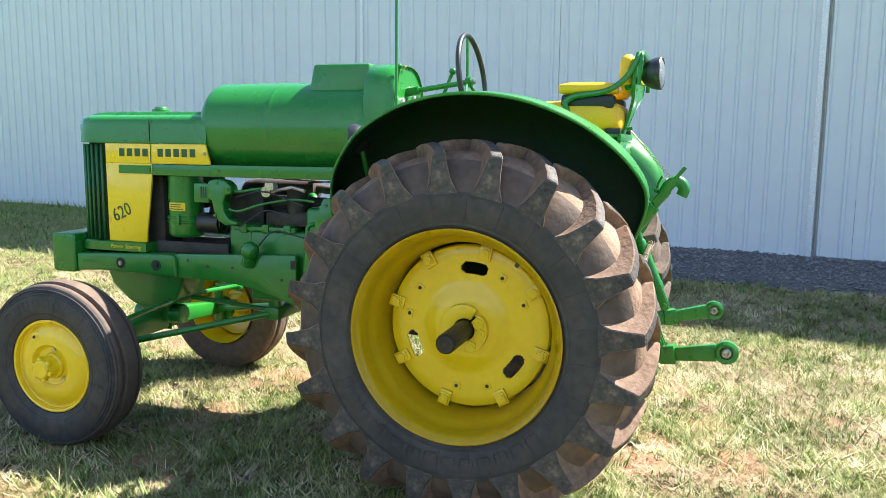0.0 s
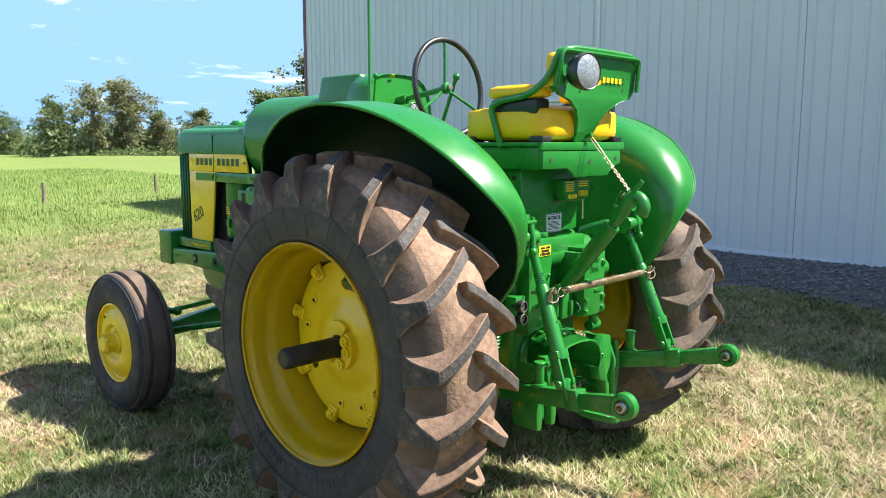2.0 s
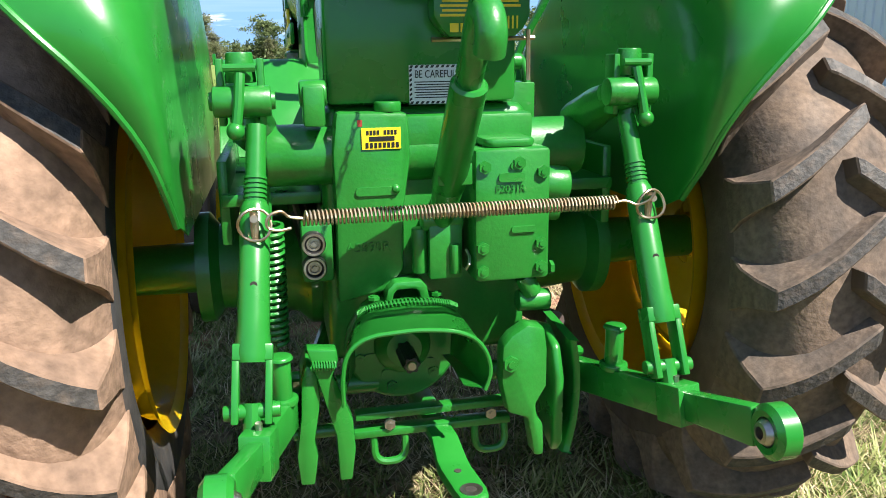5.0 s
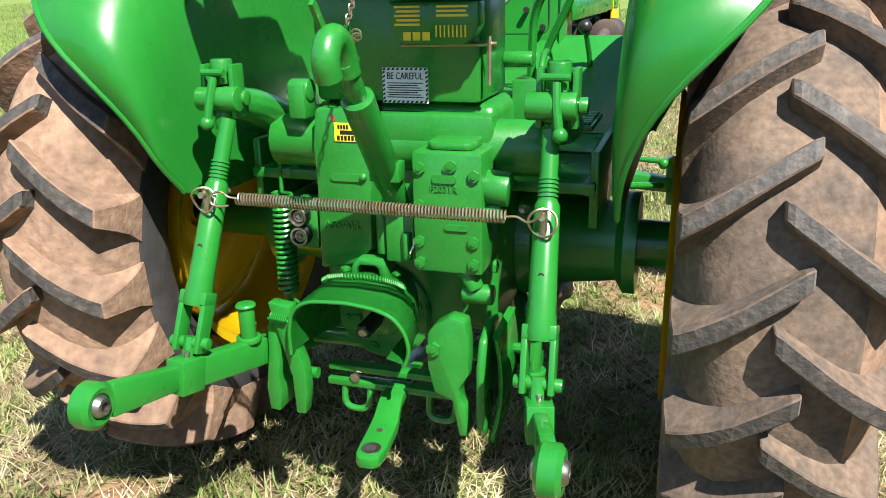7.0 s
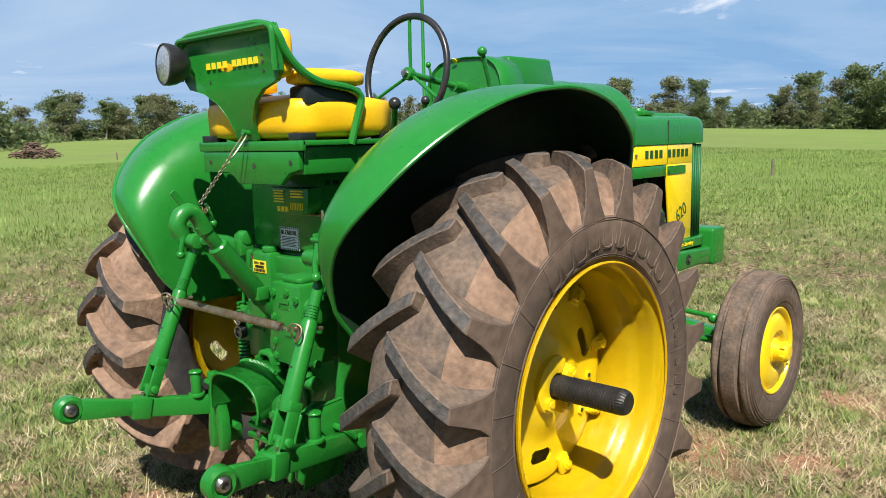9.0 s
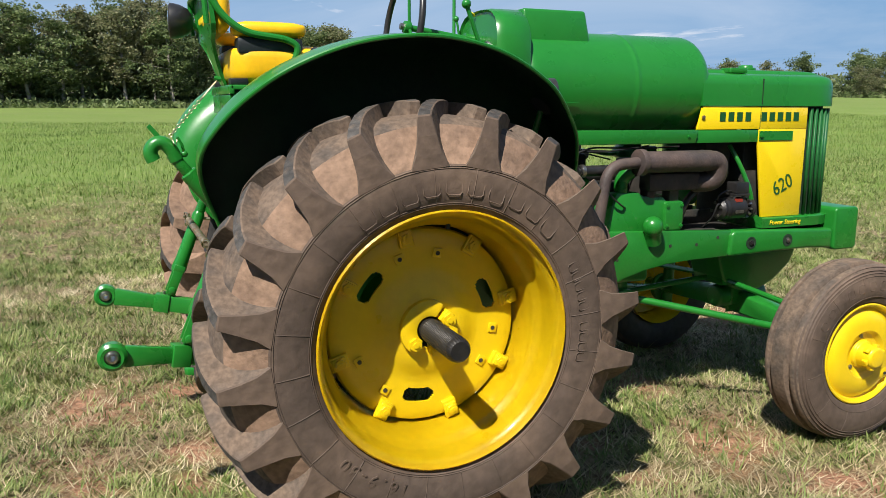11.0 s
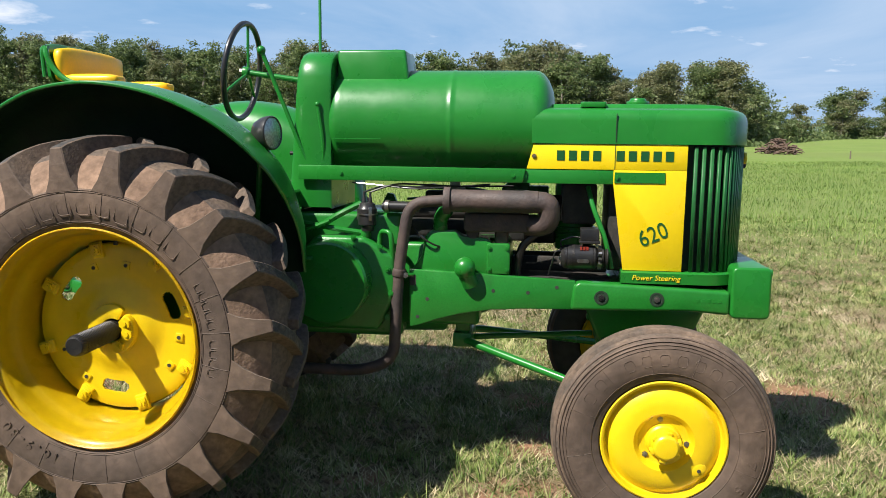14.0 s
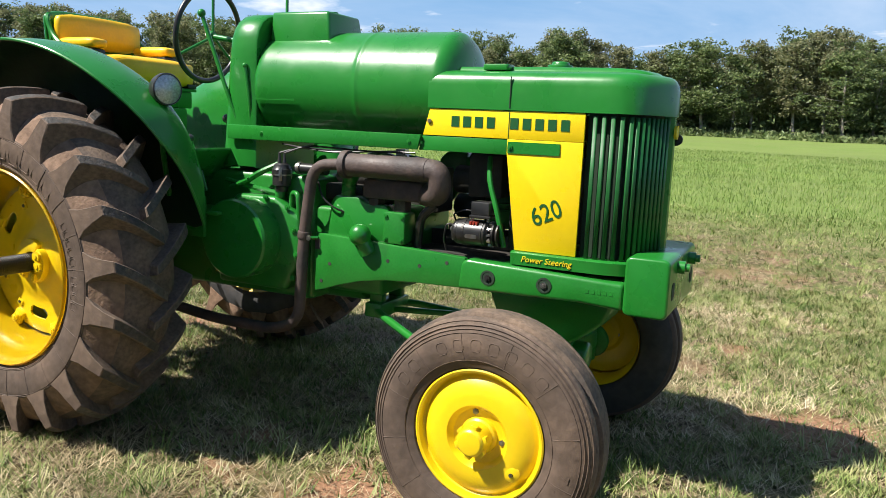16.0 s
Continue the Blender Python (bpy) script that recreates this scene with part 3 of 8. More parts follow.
    rows = [[bm.verts.new((s * x, AXLE_Y + r * math.cos(2 * math.pi * i / n), AXLE_Z + r * math.sin(2 * math.pi * i / n))) for i in range(n)] for r, x in zip(rr, xx)]
    for i in range(len(rr) - 1):
        for j in range(n):
            am, rm = 360 * (j + 0.5) / n, (rr[i] + rr[i + 1]) / 2
            hole = False
            for sa in slot_angles:
                d = abs((am - sa + 180) % 360 - 180)
                u = max(0.0, radians(d) * 0.223 - 0.029)
                hole |= u * u + (rm - 0.223) ** 2 < 0.0225 ** 2
            if not hole:
                bm.faces.new((rows[i][j], rows[i][(j + 1) % n], rows[i + 1][(j + 1) % n], rows[i + 1][j]))
    bmesh.ops.recalc_face_normals(bm, faces=bm.faces[:])
    bmesh.ops.solidify(bm, geom=bm.faces[:], thickness=0.009)
    part("wheel_disc", bm, YELLOW, rim, "cast yellow wheel disc with three oval slots", sharp=35)
    for a in clamp_angles:
        m = Matrix.Translation((s * 0.763, AXLE_Y, AXLE_Z)) @ pose(0, 0, 0, a, 0, 0)
        bm = BM()
        add_box(bm, (-0.008, 0.258, -0.023), (0.008, 0.318, 0.023), m)
        add_box(bm, (s * 0.004 - 0.011, 0.268, -0.018), (s * 0.004 + 0.011, 0.312, 0.018), m)
        part("rim_clamp", bm, YELLOW, rim, bevel=0.004)
        p = m @ Vector((s * 0.015, 0.288, 0))
        bolt(rim, p, (s, 0, 0), 0.0165, YELLOW, "clamp_bolt")
    for a in hole_angles:
        m = Matrix.Translation((s * 0.7605, AXLE_Y, AXLE_Z)) @ pose(0, 0, 0, a, 0, 0)
        bm = BM()
        add_box(bm, (-0.003, 0.218, -0.015), (0.003, 0.246, 0.015), m)
        part("hole_pad", bm, YELLOW, rim, bevel=0.002)
        bm = BM()
        add_cyl(bm, m @ Vector((0, 0.231, 0)), m @ Vector((s * 0.0045, 0.231, 0)), 0.007, n=12)
        part("bolt_hole", bm, DARK, rim)
    # hub clamp: two thick half collars round the shaft, drawn together by large bolts
    for a0, a1, r, x in ((58, 238, 0.094, 0.803), (-88, 48, 0.088, 0.813)):
        bm = BM()
        ring = [[], []]
        for k in range(25):
            a = radians(a0 + (a1 - a0) * k / 24)
            a = a if s > 0 else math.pi - a
            q = r * (1 - 0.10 * (abs(k - 12) / 12) ** 6)
            for side, xs in zip(ring, (0.772, x)):
                side.append([bm.verts.new((s * xs, AXLE_Y + d * math.cos(a), AXLE_Z + d * math.sin(a))) for d in (0.0405, q)])
        for k in range(24):
            (p0, p1), (q0, q1) = (ring[1][k], ring[1][k + 1])
            bm.faces.new((p0, p1, q1, q0))
            (b0, b1), (c0, c1) = (ring[0][k], ring[0][k + 1])
            bm.faces.new((p1, b1, c1, q1))
            bm.faces.new((p0, q0, c0, b0))
        for k in (0, 24):
            bm.faces.new((ring[0][k][0], ring[0][k][1], ring[1][k][1], ring[1][k][0]))
        bmesh.ops.recalc_face_normals(bm, faces=bm.faces[:])
        part("hub_clamp", bm, YELLOW, rim, bevel=0.004)
    for a, x in ((27, 0.813), (-8, 0.813), (-62, 0.813), (-140, 0.803)):
        a = radians(a) if s > 0 else math.pi - radians(a)
        bolt(rim, (s * x, AXLE_Y + 0.064 * math.cos(a), AXLE_Z + 0.064 * math.sin(a)), (s, 0, 0), 0.021, YELLOW, "hub_bolt")
    # long splined axle stub
    bm = BM()
    along = [(0.70, 0.036)]
    if s > 0:
        for k in range(24):
            along += [(0.815 + k * 0.0085, 0.0345), (0.8172 + k * 0.0085, 0.0372), (0.8215 + k * 0.0085, 0.0372)]
    along += [(1.022, 0.036), (1.030, 0.034), (1.036, 0.029)]
    rows = []
    for x, r in along:
        rows.append([bm.verts.new((s * x, AXLE_Y + (r - 0.0012 * (i % 2)) * math.cos(2 * math.pi * i / 56), AXLE_Z + (r - 0.0012 * (i % 2)) * math.sin(2 * math.pi * i / 56))) for i in range(56)])
    grid_faces(bm, rows, closed_v=True)
    bm.faces.new(rows[-1])
    shaft = part("axle_shaft", bm, SHAFT, tractor, "long black splined steel axle end", sharp=25)
    bm = BM()
    add_rev(bm, [(s * 1.0365, 0.0), (s * 1.0368, 0.007)], c, n=14)
    part("centre_hole", bm, BLACK, shaft)
    # valve hole in the rim
    bm = BM()
    a = radians(82 if s > 0 else 128)
    add_cyl(bm, (s * 0.83, AXLE_Y + 0.335 * math.cos(a), AXLE_Z + 0.335 * math.sin(a)), (s * 0.83, AXLE_Y + 0.315 * math.cos(a), AXLE_Z + 0.315 * math.sin(a)), 0.008, n=10)
    part("valve_stem", bm, BLACK, rim)


rear_wheel(1, [103, 58, 150, 14, -163, -29, -119, -73], [142, 23, -96], [80, 111, -157, -7, -35, -125])
rear_wheel(-1, [58, 103, 16, 149, -28, -164, -73, -118], [96, -21, -143], [36, 9, 124, 155, -80, -110])

FRONT_Y, FRONT_Z = 1.948, 0.408


def front_wheel(s, FRONT_X):
    k = FRONT_X - 0.705
    # same split as at the rear: sunlit colour right, shaded colour left
    rubber = RUBBER if s > 0 else RUBBER_SHADE
    c = (0, FRONT_Y, FRONT_Z)

    def squeeze(bm):
        """Brings the tyre's outer radius down to its loaded height."""
        for v in bm.verts:
            p, q = v.co.y - FRONT_Y, v.co.z - FRONT_Z
            r = math.hypot(p, q)
            if r > 0.212:
                f = (0.212 + (r - 0.212) * 0.895) / r
                v.co.y, v.co.z = FRONT_Y + p * f, FRONT_Z + q * f

    t = [(0.070, 0.212), (0.088, 0.222), (0.099, 0.25), (0.104, 0.285), (0.103, 0.32), (0.097, 0.350), (0.086, 0.374), (0.080, 0.385), (0.074, 0.391), (0.060, 0.394), (0.056, 0.392), (0.053, 0.379), (0.040, 0.380), (0.037, 0.394), (0.033, 0.401), (0.012, 0.403)]
    bm = BM()
    add_rev(bm, [(s * FRONT_X - a, r) for a, r in t] + [(s * FRONT_X + a, r) for a, r in t[::-1]], c, n=80)
    squeeze(bm)
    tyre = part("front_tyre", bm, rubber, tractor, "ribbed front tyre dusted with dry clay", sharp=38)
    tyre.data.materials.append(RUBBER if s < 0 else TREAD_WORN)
    for p in tyre.data.polygons:
        if math.hypot(p.center.y - FRONT_Y, p.center.z - FRONT_Z) > 0.360:
            p.material_index = 1
    bm = BM()
    xw = s * (FRONT_X + 0.1035)
    for i in range(12):
        a = 2 * math.pi * i / 12 + 0.2
        add_tube(bm, [(s * (FRONT_X + q), FRONT_Y + r * math.cos(a), FRONT_Z + r * math.sin(a)) for q, r in ((0.0995, 0.252), (0.1035, 0.285), (0.103, 0.32), (0.099, 0.345))], 0.0012, n=4)
    for q, r, e in ((0.099, 0.25, 1.0), (0.0985, 0.346, 1.0), (0.0940, 0.358, 2.0), (0.0885, 0.370, 2.6), (0.0805, 0.384, 2.2)):
        add_rev(bm, [(s * (FRONT_X + q - 0.001), r - 0.002 * e), (s * (FRONT_X + q + 0.0016 * e), r), (s * (FRONT_X + q - 0.001 - 0.001 * e), r + 0.0018 * e)], c, n=60)
    squeeze(bm)
    part("sidewall_rib", bm, rubber, tyre)
    bm = BM()
    for i in range(10):
        a = radians(150 - i * 11.5)
        if i == 2:
            continue
        m = Matrix.Translation((xw, FRONT_Y + 0.302 * math.cos(a), FRONT_Z + 0.302 * math.sin(a))) @ pose(0, 0, 0, math.degrees(a) - 90, 0, 0)
        w, h = 0.017, 0.021
        add_tube(bm, [m @ Vector((-s * 0.0003, k * w * f, q * h * g)) for k, q, f, g in ((-1, -1, 0.6, 1), (1, -1, 0.6, 1), (1, -1, 1, 0.6), (1, 1, 1, 0.6), (1, 1, 0.6, 1), (-1, 1, 0.6, 1), (-1, 1, 1, 0.6), (-1, -1, 1, 0.6))], 0.0013, n=4, closed=True)
    squeeze(bm)
    tagged(part("sidewall_mark", bm, rubber, tyre), kind="stuff")
    size = BM()
    for i, ch in enumerate("7.50"):
        a = radians(-12 - i * 9.5) if s > 0 else radians(192 + i * 9.5)
        p = (xw + s * 0.0003, FRONT_Y + 0.300 * math.cos(a), FRONT_Z + 0.300 * math.sin(a))
        w = words(ch, 0.05, facing(p, (0, s * math.sin(a) , -s * math.cos(a)), (s, 0, 0)))
        me = bpy.data.meshes.new("ch")
        w.to_mesh(me)
        w.free()
        size.from_mesh(me)
        bpy.data.meshes.remove(me)
    squeeze(size)
    part("size_lettering", size, rubber, tyre)
    pr = [(0.6, 0.214), (0.625, 0.205), (0.70, 0.19), (0.755, 0.196), (0.774, 0.205), (0.784, 0.214), (0.790, 0.215), (0.793, 0.210), (0.790, 0.203), (0.780, 0.199), (0.772, 0.197), (0.768, 0.192), (0.772, 0.186),
          (0.784, 0.172), (0.793, 0.150), (0.797, 0.125), (0.797, 0.102), (0.790, 0.094), (0.778, 0.086), (0.774, 0.075), (0.774, 0.0)]
    bm = BM()
    add_rev(bm, [(s * (x + k), r) for x, r in pr], c, n=72)
    rim = part("front_rim", bm, YELLOW, tractor, "domed yellow front wheel", sharp=35)
    bm = BM()
    add_rev(bm, [(s * (x + k), r) for x, r in ((0.77, 0.062), (0.785, 0.058), (0.790, 0.050), (0.826, 0.047), (0.846, 0.044), (0.854, 0.036), (0.856, 0.0))], c, n=28)
    for a in (20, 140, 200, 260, 320, 80):
        q = radians(a)
        add_box(bm, (-0.012, -0.009, -0.010), (0.010, 0.009, 0.010), Matrix.Translation((s * (0.834 + k), FRONT_Y + 0.046 * math.cos(q), FRONT_Z + 0.046 * math.sin(q))) @ pose(0, 0, 0, a, 0, 0))
    part("hub_cap", bm, YELLOW, rim, "yellow castellated hub cap", bevel=0.002)
    for a in (100, -5, 220):
        q = radians(a)
        bolt(rim, (s * (0.776 + k), FRONT_Y + 0.078 * math.cos(q), FRONT_Z + 0.078 * math.sin(q)), (s, 0, 0), 0.010, STEEL, "wheel_bolt")
    bm = BM()
    q = radians(-38 if s > 0 else 60)
    add_ball(bm, (s * (0.788 + k), FRONT_Y + 0.148 * math.cos(q), FRONT_Z + 0.148 * math.sin(q)), 0.030, squash=(0.32, 1, 1))
    part("valve_recess", bm, YELLOW, rim)
    bm = BM()
    add_cyl(bm, (s * (0.79 + k), FRONT_Y + 0.156 * math.cos(q), FRONT_Z + 0.156 * math.sin(q)), (s * (0.803 + k), FRONT_Y + 0.150 * math.cos(q), FRONT_Z + 0.150 * math.sin(q)), 0.006, n=10)
    part("valve_stem", bm, BLACK, rim)


front_wheel(1, 0.652)
front_wheel(-1, 0.687)


# fenders: a flat inner sheet that rolls over into a broad crown, tapering to both ends
FA = [16, 32, 46, 60, 75, 90, 105, 120, 130, 135, 139, 142, 145, 148, 151.5, 155, 158]
FX = [0.480, 0.590, 0.715, 0.805, 0.850, 0.866, 0.838, 0.790, 0.732, 0.695, 0.650, 0.597, 0.545, 0.508, 0.486, 0.476, 0.472]
FR = [0.640, 0.728, 0.798, 0.834, 0.852, 0.862, 0.866, 0.862, 0.850, 0.838, 0.825, 0.798, 0.752, 0.695, 0.645, 0.600, 0.505]


def fender(s):
    N = 84
    bm = BM()
    rows, edge = [], []
    for i in range(N + 1):
        f = FA[0] + (FA[-1] - FA[0]) * i / N
        a = radians(f)
        xe = float(np.mean([np.interp(f + q, FA, FX) for q in (-2, 0, 2)]))
        re = float(np.mean([np.interp(f + q, FA, FR) for q in (-2, 0, 2)]))
        k = min(1.0, max(0.0, (xe - 0.466) / 0.28))
        r0 = min(0.66, re - 0.05)
        ri = min(r0 - 0.02, 0.165 / math.sin(a))
        P = [Vector((0.464, r0)), Vector((0.466, re + 0.048 * k)), Vector((0.466 + 0.55 * (xe - 0.466), re + 0.030 * k)), Vector((xe, re))]
        sec = [(0.464, ri), (0.464, ri + 0.5 * (r0 - ri))]
        for j in range(13):
            t = j / 12
            q = P[0] * (1 - t) ** 3 + P[1] * 3 * t * (1 - t) ** 2 + P[2] * 3 * t * t * (1 - t) + P[3] * t ** 3
            sec.append((q.x, q.y))
        rows.append([bm.verts.new((s * x, r * math.cos(a), AXLE_Z + r * math.sin(a))) for x, r in sec])
        edge.append((s * xe, re * math.cos(a), AXLE_Z + re * math.sin(a)))
    grid_faces(bm, rows)
    bmesh.ops.recalc_face_normals(bm, faces=bm.faces[:])
    bmesh.ops.solidify(bm, geom=bm.faces[:], thickness=0.004)
    ob = part("fender", bm, GREEN, tractor, "rounded green clamshell rear fender, underside coloured darker for shade and grime", sharp=60)
    # inner faces darkened: shade under the fender put into the colour, with grime
    ob.data.materials.append(SHADED_UNDERSIDE)
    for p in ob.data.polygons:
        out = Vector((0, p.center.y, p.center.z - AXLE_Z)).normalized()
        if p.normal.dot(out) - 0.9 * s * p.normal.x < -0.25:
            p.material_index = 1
    bm = BM()
    add_tube(bm, edge, 0.0065, n=8)
    part("rolled_edge", bm, GREEN, ob)
    bm = BM()
    add_slab(bm, (s * 0.448 - 0.004, 0.40, 1.20), (s * 0.448 + 0.004, 0.43, 1.23), 0.004)
    part("lamp_bracket_nut", bm, GREEN, ob)
    return ob


fender(1)
fender(-1)


def lamp(p, way, r, name, label, mat=GREEN):
    """A round work lamp with a black bowl, rim and ribbed lens, looking along way."""
    m = Matrix.Translation(p) @ Vector(way).to_track_quat("Z", "Y").to_matrix().to_4x4()
    bm = BM()
    add_rev(bm, [(-0.075, 0.0), (-0.072, 0.35 * r), (-0.055, 0.72 * r), (-0.03, 0.92 * r), (-0.008, r), (0.006, r), (0.010, 0.95 * r), (0.008, 0.9 * r)], (0, 0, 0), axis="z", n=28)
    bm.transform(m)
    ob = part(name, bm, BLACK, tractor, label)
    bm = BM()
    add_rev(bm, [(0.006, 0.92 * r), (0.014, 0.6 * r), (0.017, 0.0)], (0, 0, 0), axis="z", n=24)
    bm.transform(m)
    part("lens", bm, GLASS_LENS, ob, "ribbed clear glass lens")
    return ob


lamp((-0.196, -0.628, 1.712), (-0.14, -1, 0.02), 0.064, "rear_work_lamp", "black round work lamp with ribbed glass")
lamp((0.585, 0.53, 1.440), (0.25, 1, 0.02), 0.062, "front_work_lamp", "black round headlamp on a fender stalk")
lamp((-0.585, 0.53, 1.440), (-0.25, 1, 0.02), 0.062, "front_work_lamp", "black round headlamp on a fender stalk")
for s in (1, -1):
    bm = BM()
    add_tube(bm, [(s * 0.585, 0.49, 1.40), (s * 0.54, 0.46, 1.20), (s * 0.47, 0.42, 1.02)], 0.011, n=8)
    part("lamp_stalk", bm, GREEN, tractor)

# ---- hood and nose ----
HW = 0.225
# the nose in plan: straight flanks that round into a shallow prow
NOSE = [(HW, 2.110), (0.2245, 2.150), (0.221, 2.185), (0.212, 2.216), (0.196, 2.243), (0.172, 2.266), (0.142, 2.286), (0.108, 2.304), (0.072, 2.320), (0.036, 2.333), (0.0, 2.338)]


def nose_plan(rear, inset):
    """The plan of hood and nose from the rear on one flank round the prow to the other, set in by inset."""
    half = [Vector((HW, rear))] + [Vector((HW, rear + (2.110 - rear) * k / 6)) for k in range(1, 6)] + [Vector(p) for p in NOSE]
    out = []
    for i, p in enumerate(half):
        d = (half[min(i + 1, len(half) - 1)] - half[max(i - 1, 0)]).normalized()
        n = Vector((d.y, -d.x)) if i < len(half) - 1 else Vector((0, 1))
        q = p - n * inset
        out.append((max(0.0, q.x), q.y))
    return out + [(-x, y) for x, y in out[-2::-1]]


bm = BM()
rows = [[bm.verts.new((x, y, z)) for x, y in nose_plan(1.47, e)] for z, e in
        ((1.413, 0.006), (1.413, -0.004), (1.50, -0.002), (1.518, 0.002), (1.532, 0.009), (1.542, 0.020), (1.548, 0.034), (1.553, 0.060), (1.557, 0.095))]
grid_faces(bm, rows)
bm.faces.new(rows[0])
bm.faces.new(rows[-1][::-1])
bm.faces.new([r[0] for r in rows] + [r[-1] for r in rows[::-1]])
hood = part("hood", bm, GREEN, tractor, "smooth green engine hood", sharp=40)
bm = BM()
rows = []
for y, z, w in ((1.50, 1.570, 0.128), (1.90, 1.572, 0.128), (2.16, 1.571, 0.126), (2.22, 1.567, 0.122), (2.262, 1.558, 0.114), (2.285, 1.545, 0.104), (2.300, 1.528, 0.098)):
    rows.append([bm.verts.new((x, y - 0.05 * (x / 0.2) ** 2, z + q)) for x, q in ((-w - 0.008, -0.016), (-w, -0.004), (-w + 0.008, 0), (0, 0.004), (w - 0.008, 0), (w, -0.004), (w + 0.008, -0.016))])
grid_faces(bm, rows)
part("hood_top_panel", bm, GREEN, hood, sharp=50)
bm = BM()
add_cyl(bm, (0, 1.90, 1.570), (0, 1.90, 1.588), 0.046, n=28)
add_cyl(bm, (0, 1.90, 1.586), (0, 1.90, 1.600), 0.036, 0.030, n=28)
part("radiator_cap", bm, GREEN, hood, "round green filler cap", bevel=0.003)
bm = BM()
add_slab(bm, (0.10, 1.66, 1.556), (0.17, 1.76, 1.578), 0.01, axis="z")
part("hood_latch", bm, GREEN, hood, bevel=0.004)
for y in (1.796,):
    bm = BM()
    add_box(bm, (-HW - 0.0065, y - 0.0015, 1.42), (-HW - 0.001, y + 0.0015, 1.53))
    part("panel_joint", bm, GRILLE_IN, hood)
    bm = BM()
    add_box(bm, (HW + 0.001, y - 0.0015, 1.42), (HW + 0.0065, y + 0.0015, 1.53))
    part("panel_joint", bm, GRILLE_IN, hood)

for s in (1, -1):
    x0, x1 = s * (HW - 0.012), s * HW
    bm = BM()
    add_prism(bm, [(1.452, 1.312), (2.072, 1.312), (2.072, 1.411), (1.478, 1.411)], min(x0, x1), max(x0, x1))
    up = part("side_panel", bm, YELLOW_PANEL, tractor, "yellow hood side panel", bevel=0.002)
    bm = BM()
    add_prism(bm, [(1.842, 0.915), (2.070, 0.915), (2.072, 1.3115), (1.792, 1.3115), (1.792, 1.262)], min(x0, x1), max(x0, x1))
    lowp = part("side_panel", bm, YELLOW_PANEL, tractor, "yellow hood side panel", bevel=0.002)
    bm = BM()
    e0, e1 = s * (HW + 0.0005), s * (HW + 0.004)
    add_box(bm, (min(e0, e1), 1.796, 1.262), (max(e0, e1), 1.990, 1.303))
    part("green_stripe", bm, GREEN, lowp)
    bm = BM()
    add_prism(bm, [(1.437, 1.255), (1.792, 1.255), (1.792, 1.309), (1.450, 1.309)], min(x0, x1 - s * 0.001), max(x0, x1 - s * 0.001))
    part("lower_panel", bm, GREEN, tractor, bevel=0.002)
    bm = BM()
    add_box(bm, (min(e0, e1), 1.7945, 1.314), (max(e0, e1 - s * 0.002), 1.7965, 1.412))
    part("panel_joint", bm, DECAL_GREEN, up)
    # blocks in place of the maker's name
    for i, y in enumerate((1.585, 1.632, 1.679, 1.726, 1.816, 1.863, 1.910, 1.957, 2.004)):
        yy = y if s > 0 else 3.50 - y + 0.055
        bm = BM()
        add_box(bm, (min(e0, e1 - s * 0.0022), yy - 0.0155, 1.347), (max(e0, e1 - s * 0.0022), yy + 0.0155, 1.386))
        part("name_block", bm, DECAL_GREEN, up)
    bolt(up, (s * (HW + 0.001), 1.480, 1.364), (s, 0, 0), 0.009, BRASSY)
    bolt(lowp, (s * (HW + 0.004), 1.806, 1.283), (s, 0, 0), 0.010, GREEN)
    bolt(up, (s * (HW + 0.001), 1.447, 1.283), (s, 0, 0), 0.008, GREEN)
    # model number
    yc, zc = (1.955, 1.058) if s > 0 else (1.985, 1.062)
    dirx = Vector((0, s * math.cos(radians(24)), math.sin(radians(24))))
    part("number_lettering", words("620", 0.094, facing((s * (HW + 0.0012), yc, zc), dirx, (s, 0, 0)) @ Matrix.Diagonal((0.84, 1, 1, 1))), DECAL_GREEN, lowp, "slanted dark green number", smooth=False)
    bm = words("Power Steering", 0.030, facing((s * 0.2436, 1.972 if s > 0 else 1.955, 0.889), (0, s, 0), (s, 0, 0)) @ Matrix(((1, 0.22, 0, 0), (0, 1, 0, 0), (0, 0, 1, 0), (0, 0, 0, 1))))
    STEER_TEXT = part("steering_lettering", bm, DECAL_YELLOW, tractor, "yellow slanted lettering", smooth=False)

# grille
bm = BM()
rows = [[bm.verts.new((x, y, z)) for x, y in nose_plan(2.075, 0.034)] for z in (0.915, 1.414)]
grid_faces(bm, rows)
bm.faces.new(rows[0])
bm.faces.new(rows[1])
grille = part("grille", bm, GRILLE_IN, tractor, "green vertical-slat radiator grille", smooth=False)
bm = BM()
add_slab(bm, (-0.0062, -0.0075, 0.915), (0.0062, 0.0075, 1.404), 0.004, axis="z")
SL = bpy.data.meshes.new("grille_slat")
bm.to_mesh(SL)
bm.free()
SL.materials.append(SLAT_GREEN)
SL.shade_smooth()
plan = [Vector(p) for p in nose_plan(2.075, 0.010)]
plan = plan[:len(plan) // 2 + 1]
gone, want, i = 0.0, 0.030, 0
while i < len(plan) - 1:
    seg = (plan[i + 1] - plan[i]).length
    if want > gone + seg:
        gone += seg
        i += 1
        continue
    p = plan[i].lerp(plan[i + 1], (want - gone) / seg)
    d = plan[i + 1] - plan[i]
    if p.x > 0.038:
        for s in (1, -1):
            piece("grille_slat", SL, grille, pose(s * p.x, p.y, 0, 0, 0, s * math.degrees(math.atan2(-d.x, d.y))))
    want += 0.0305 if p.y < 2.2 else 0.022
bm = BM()
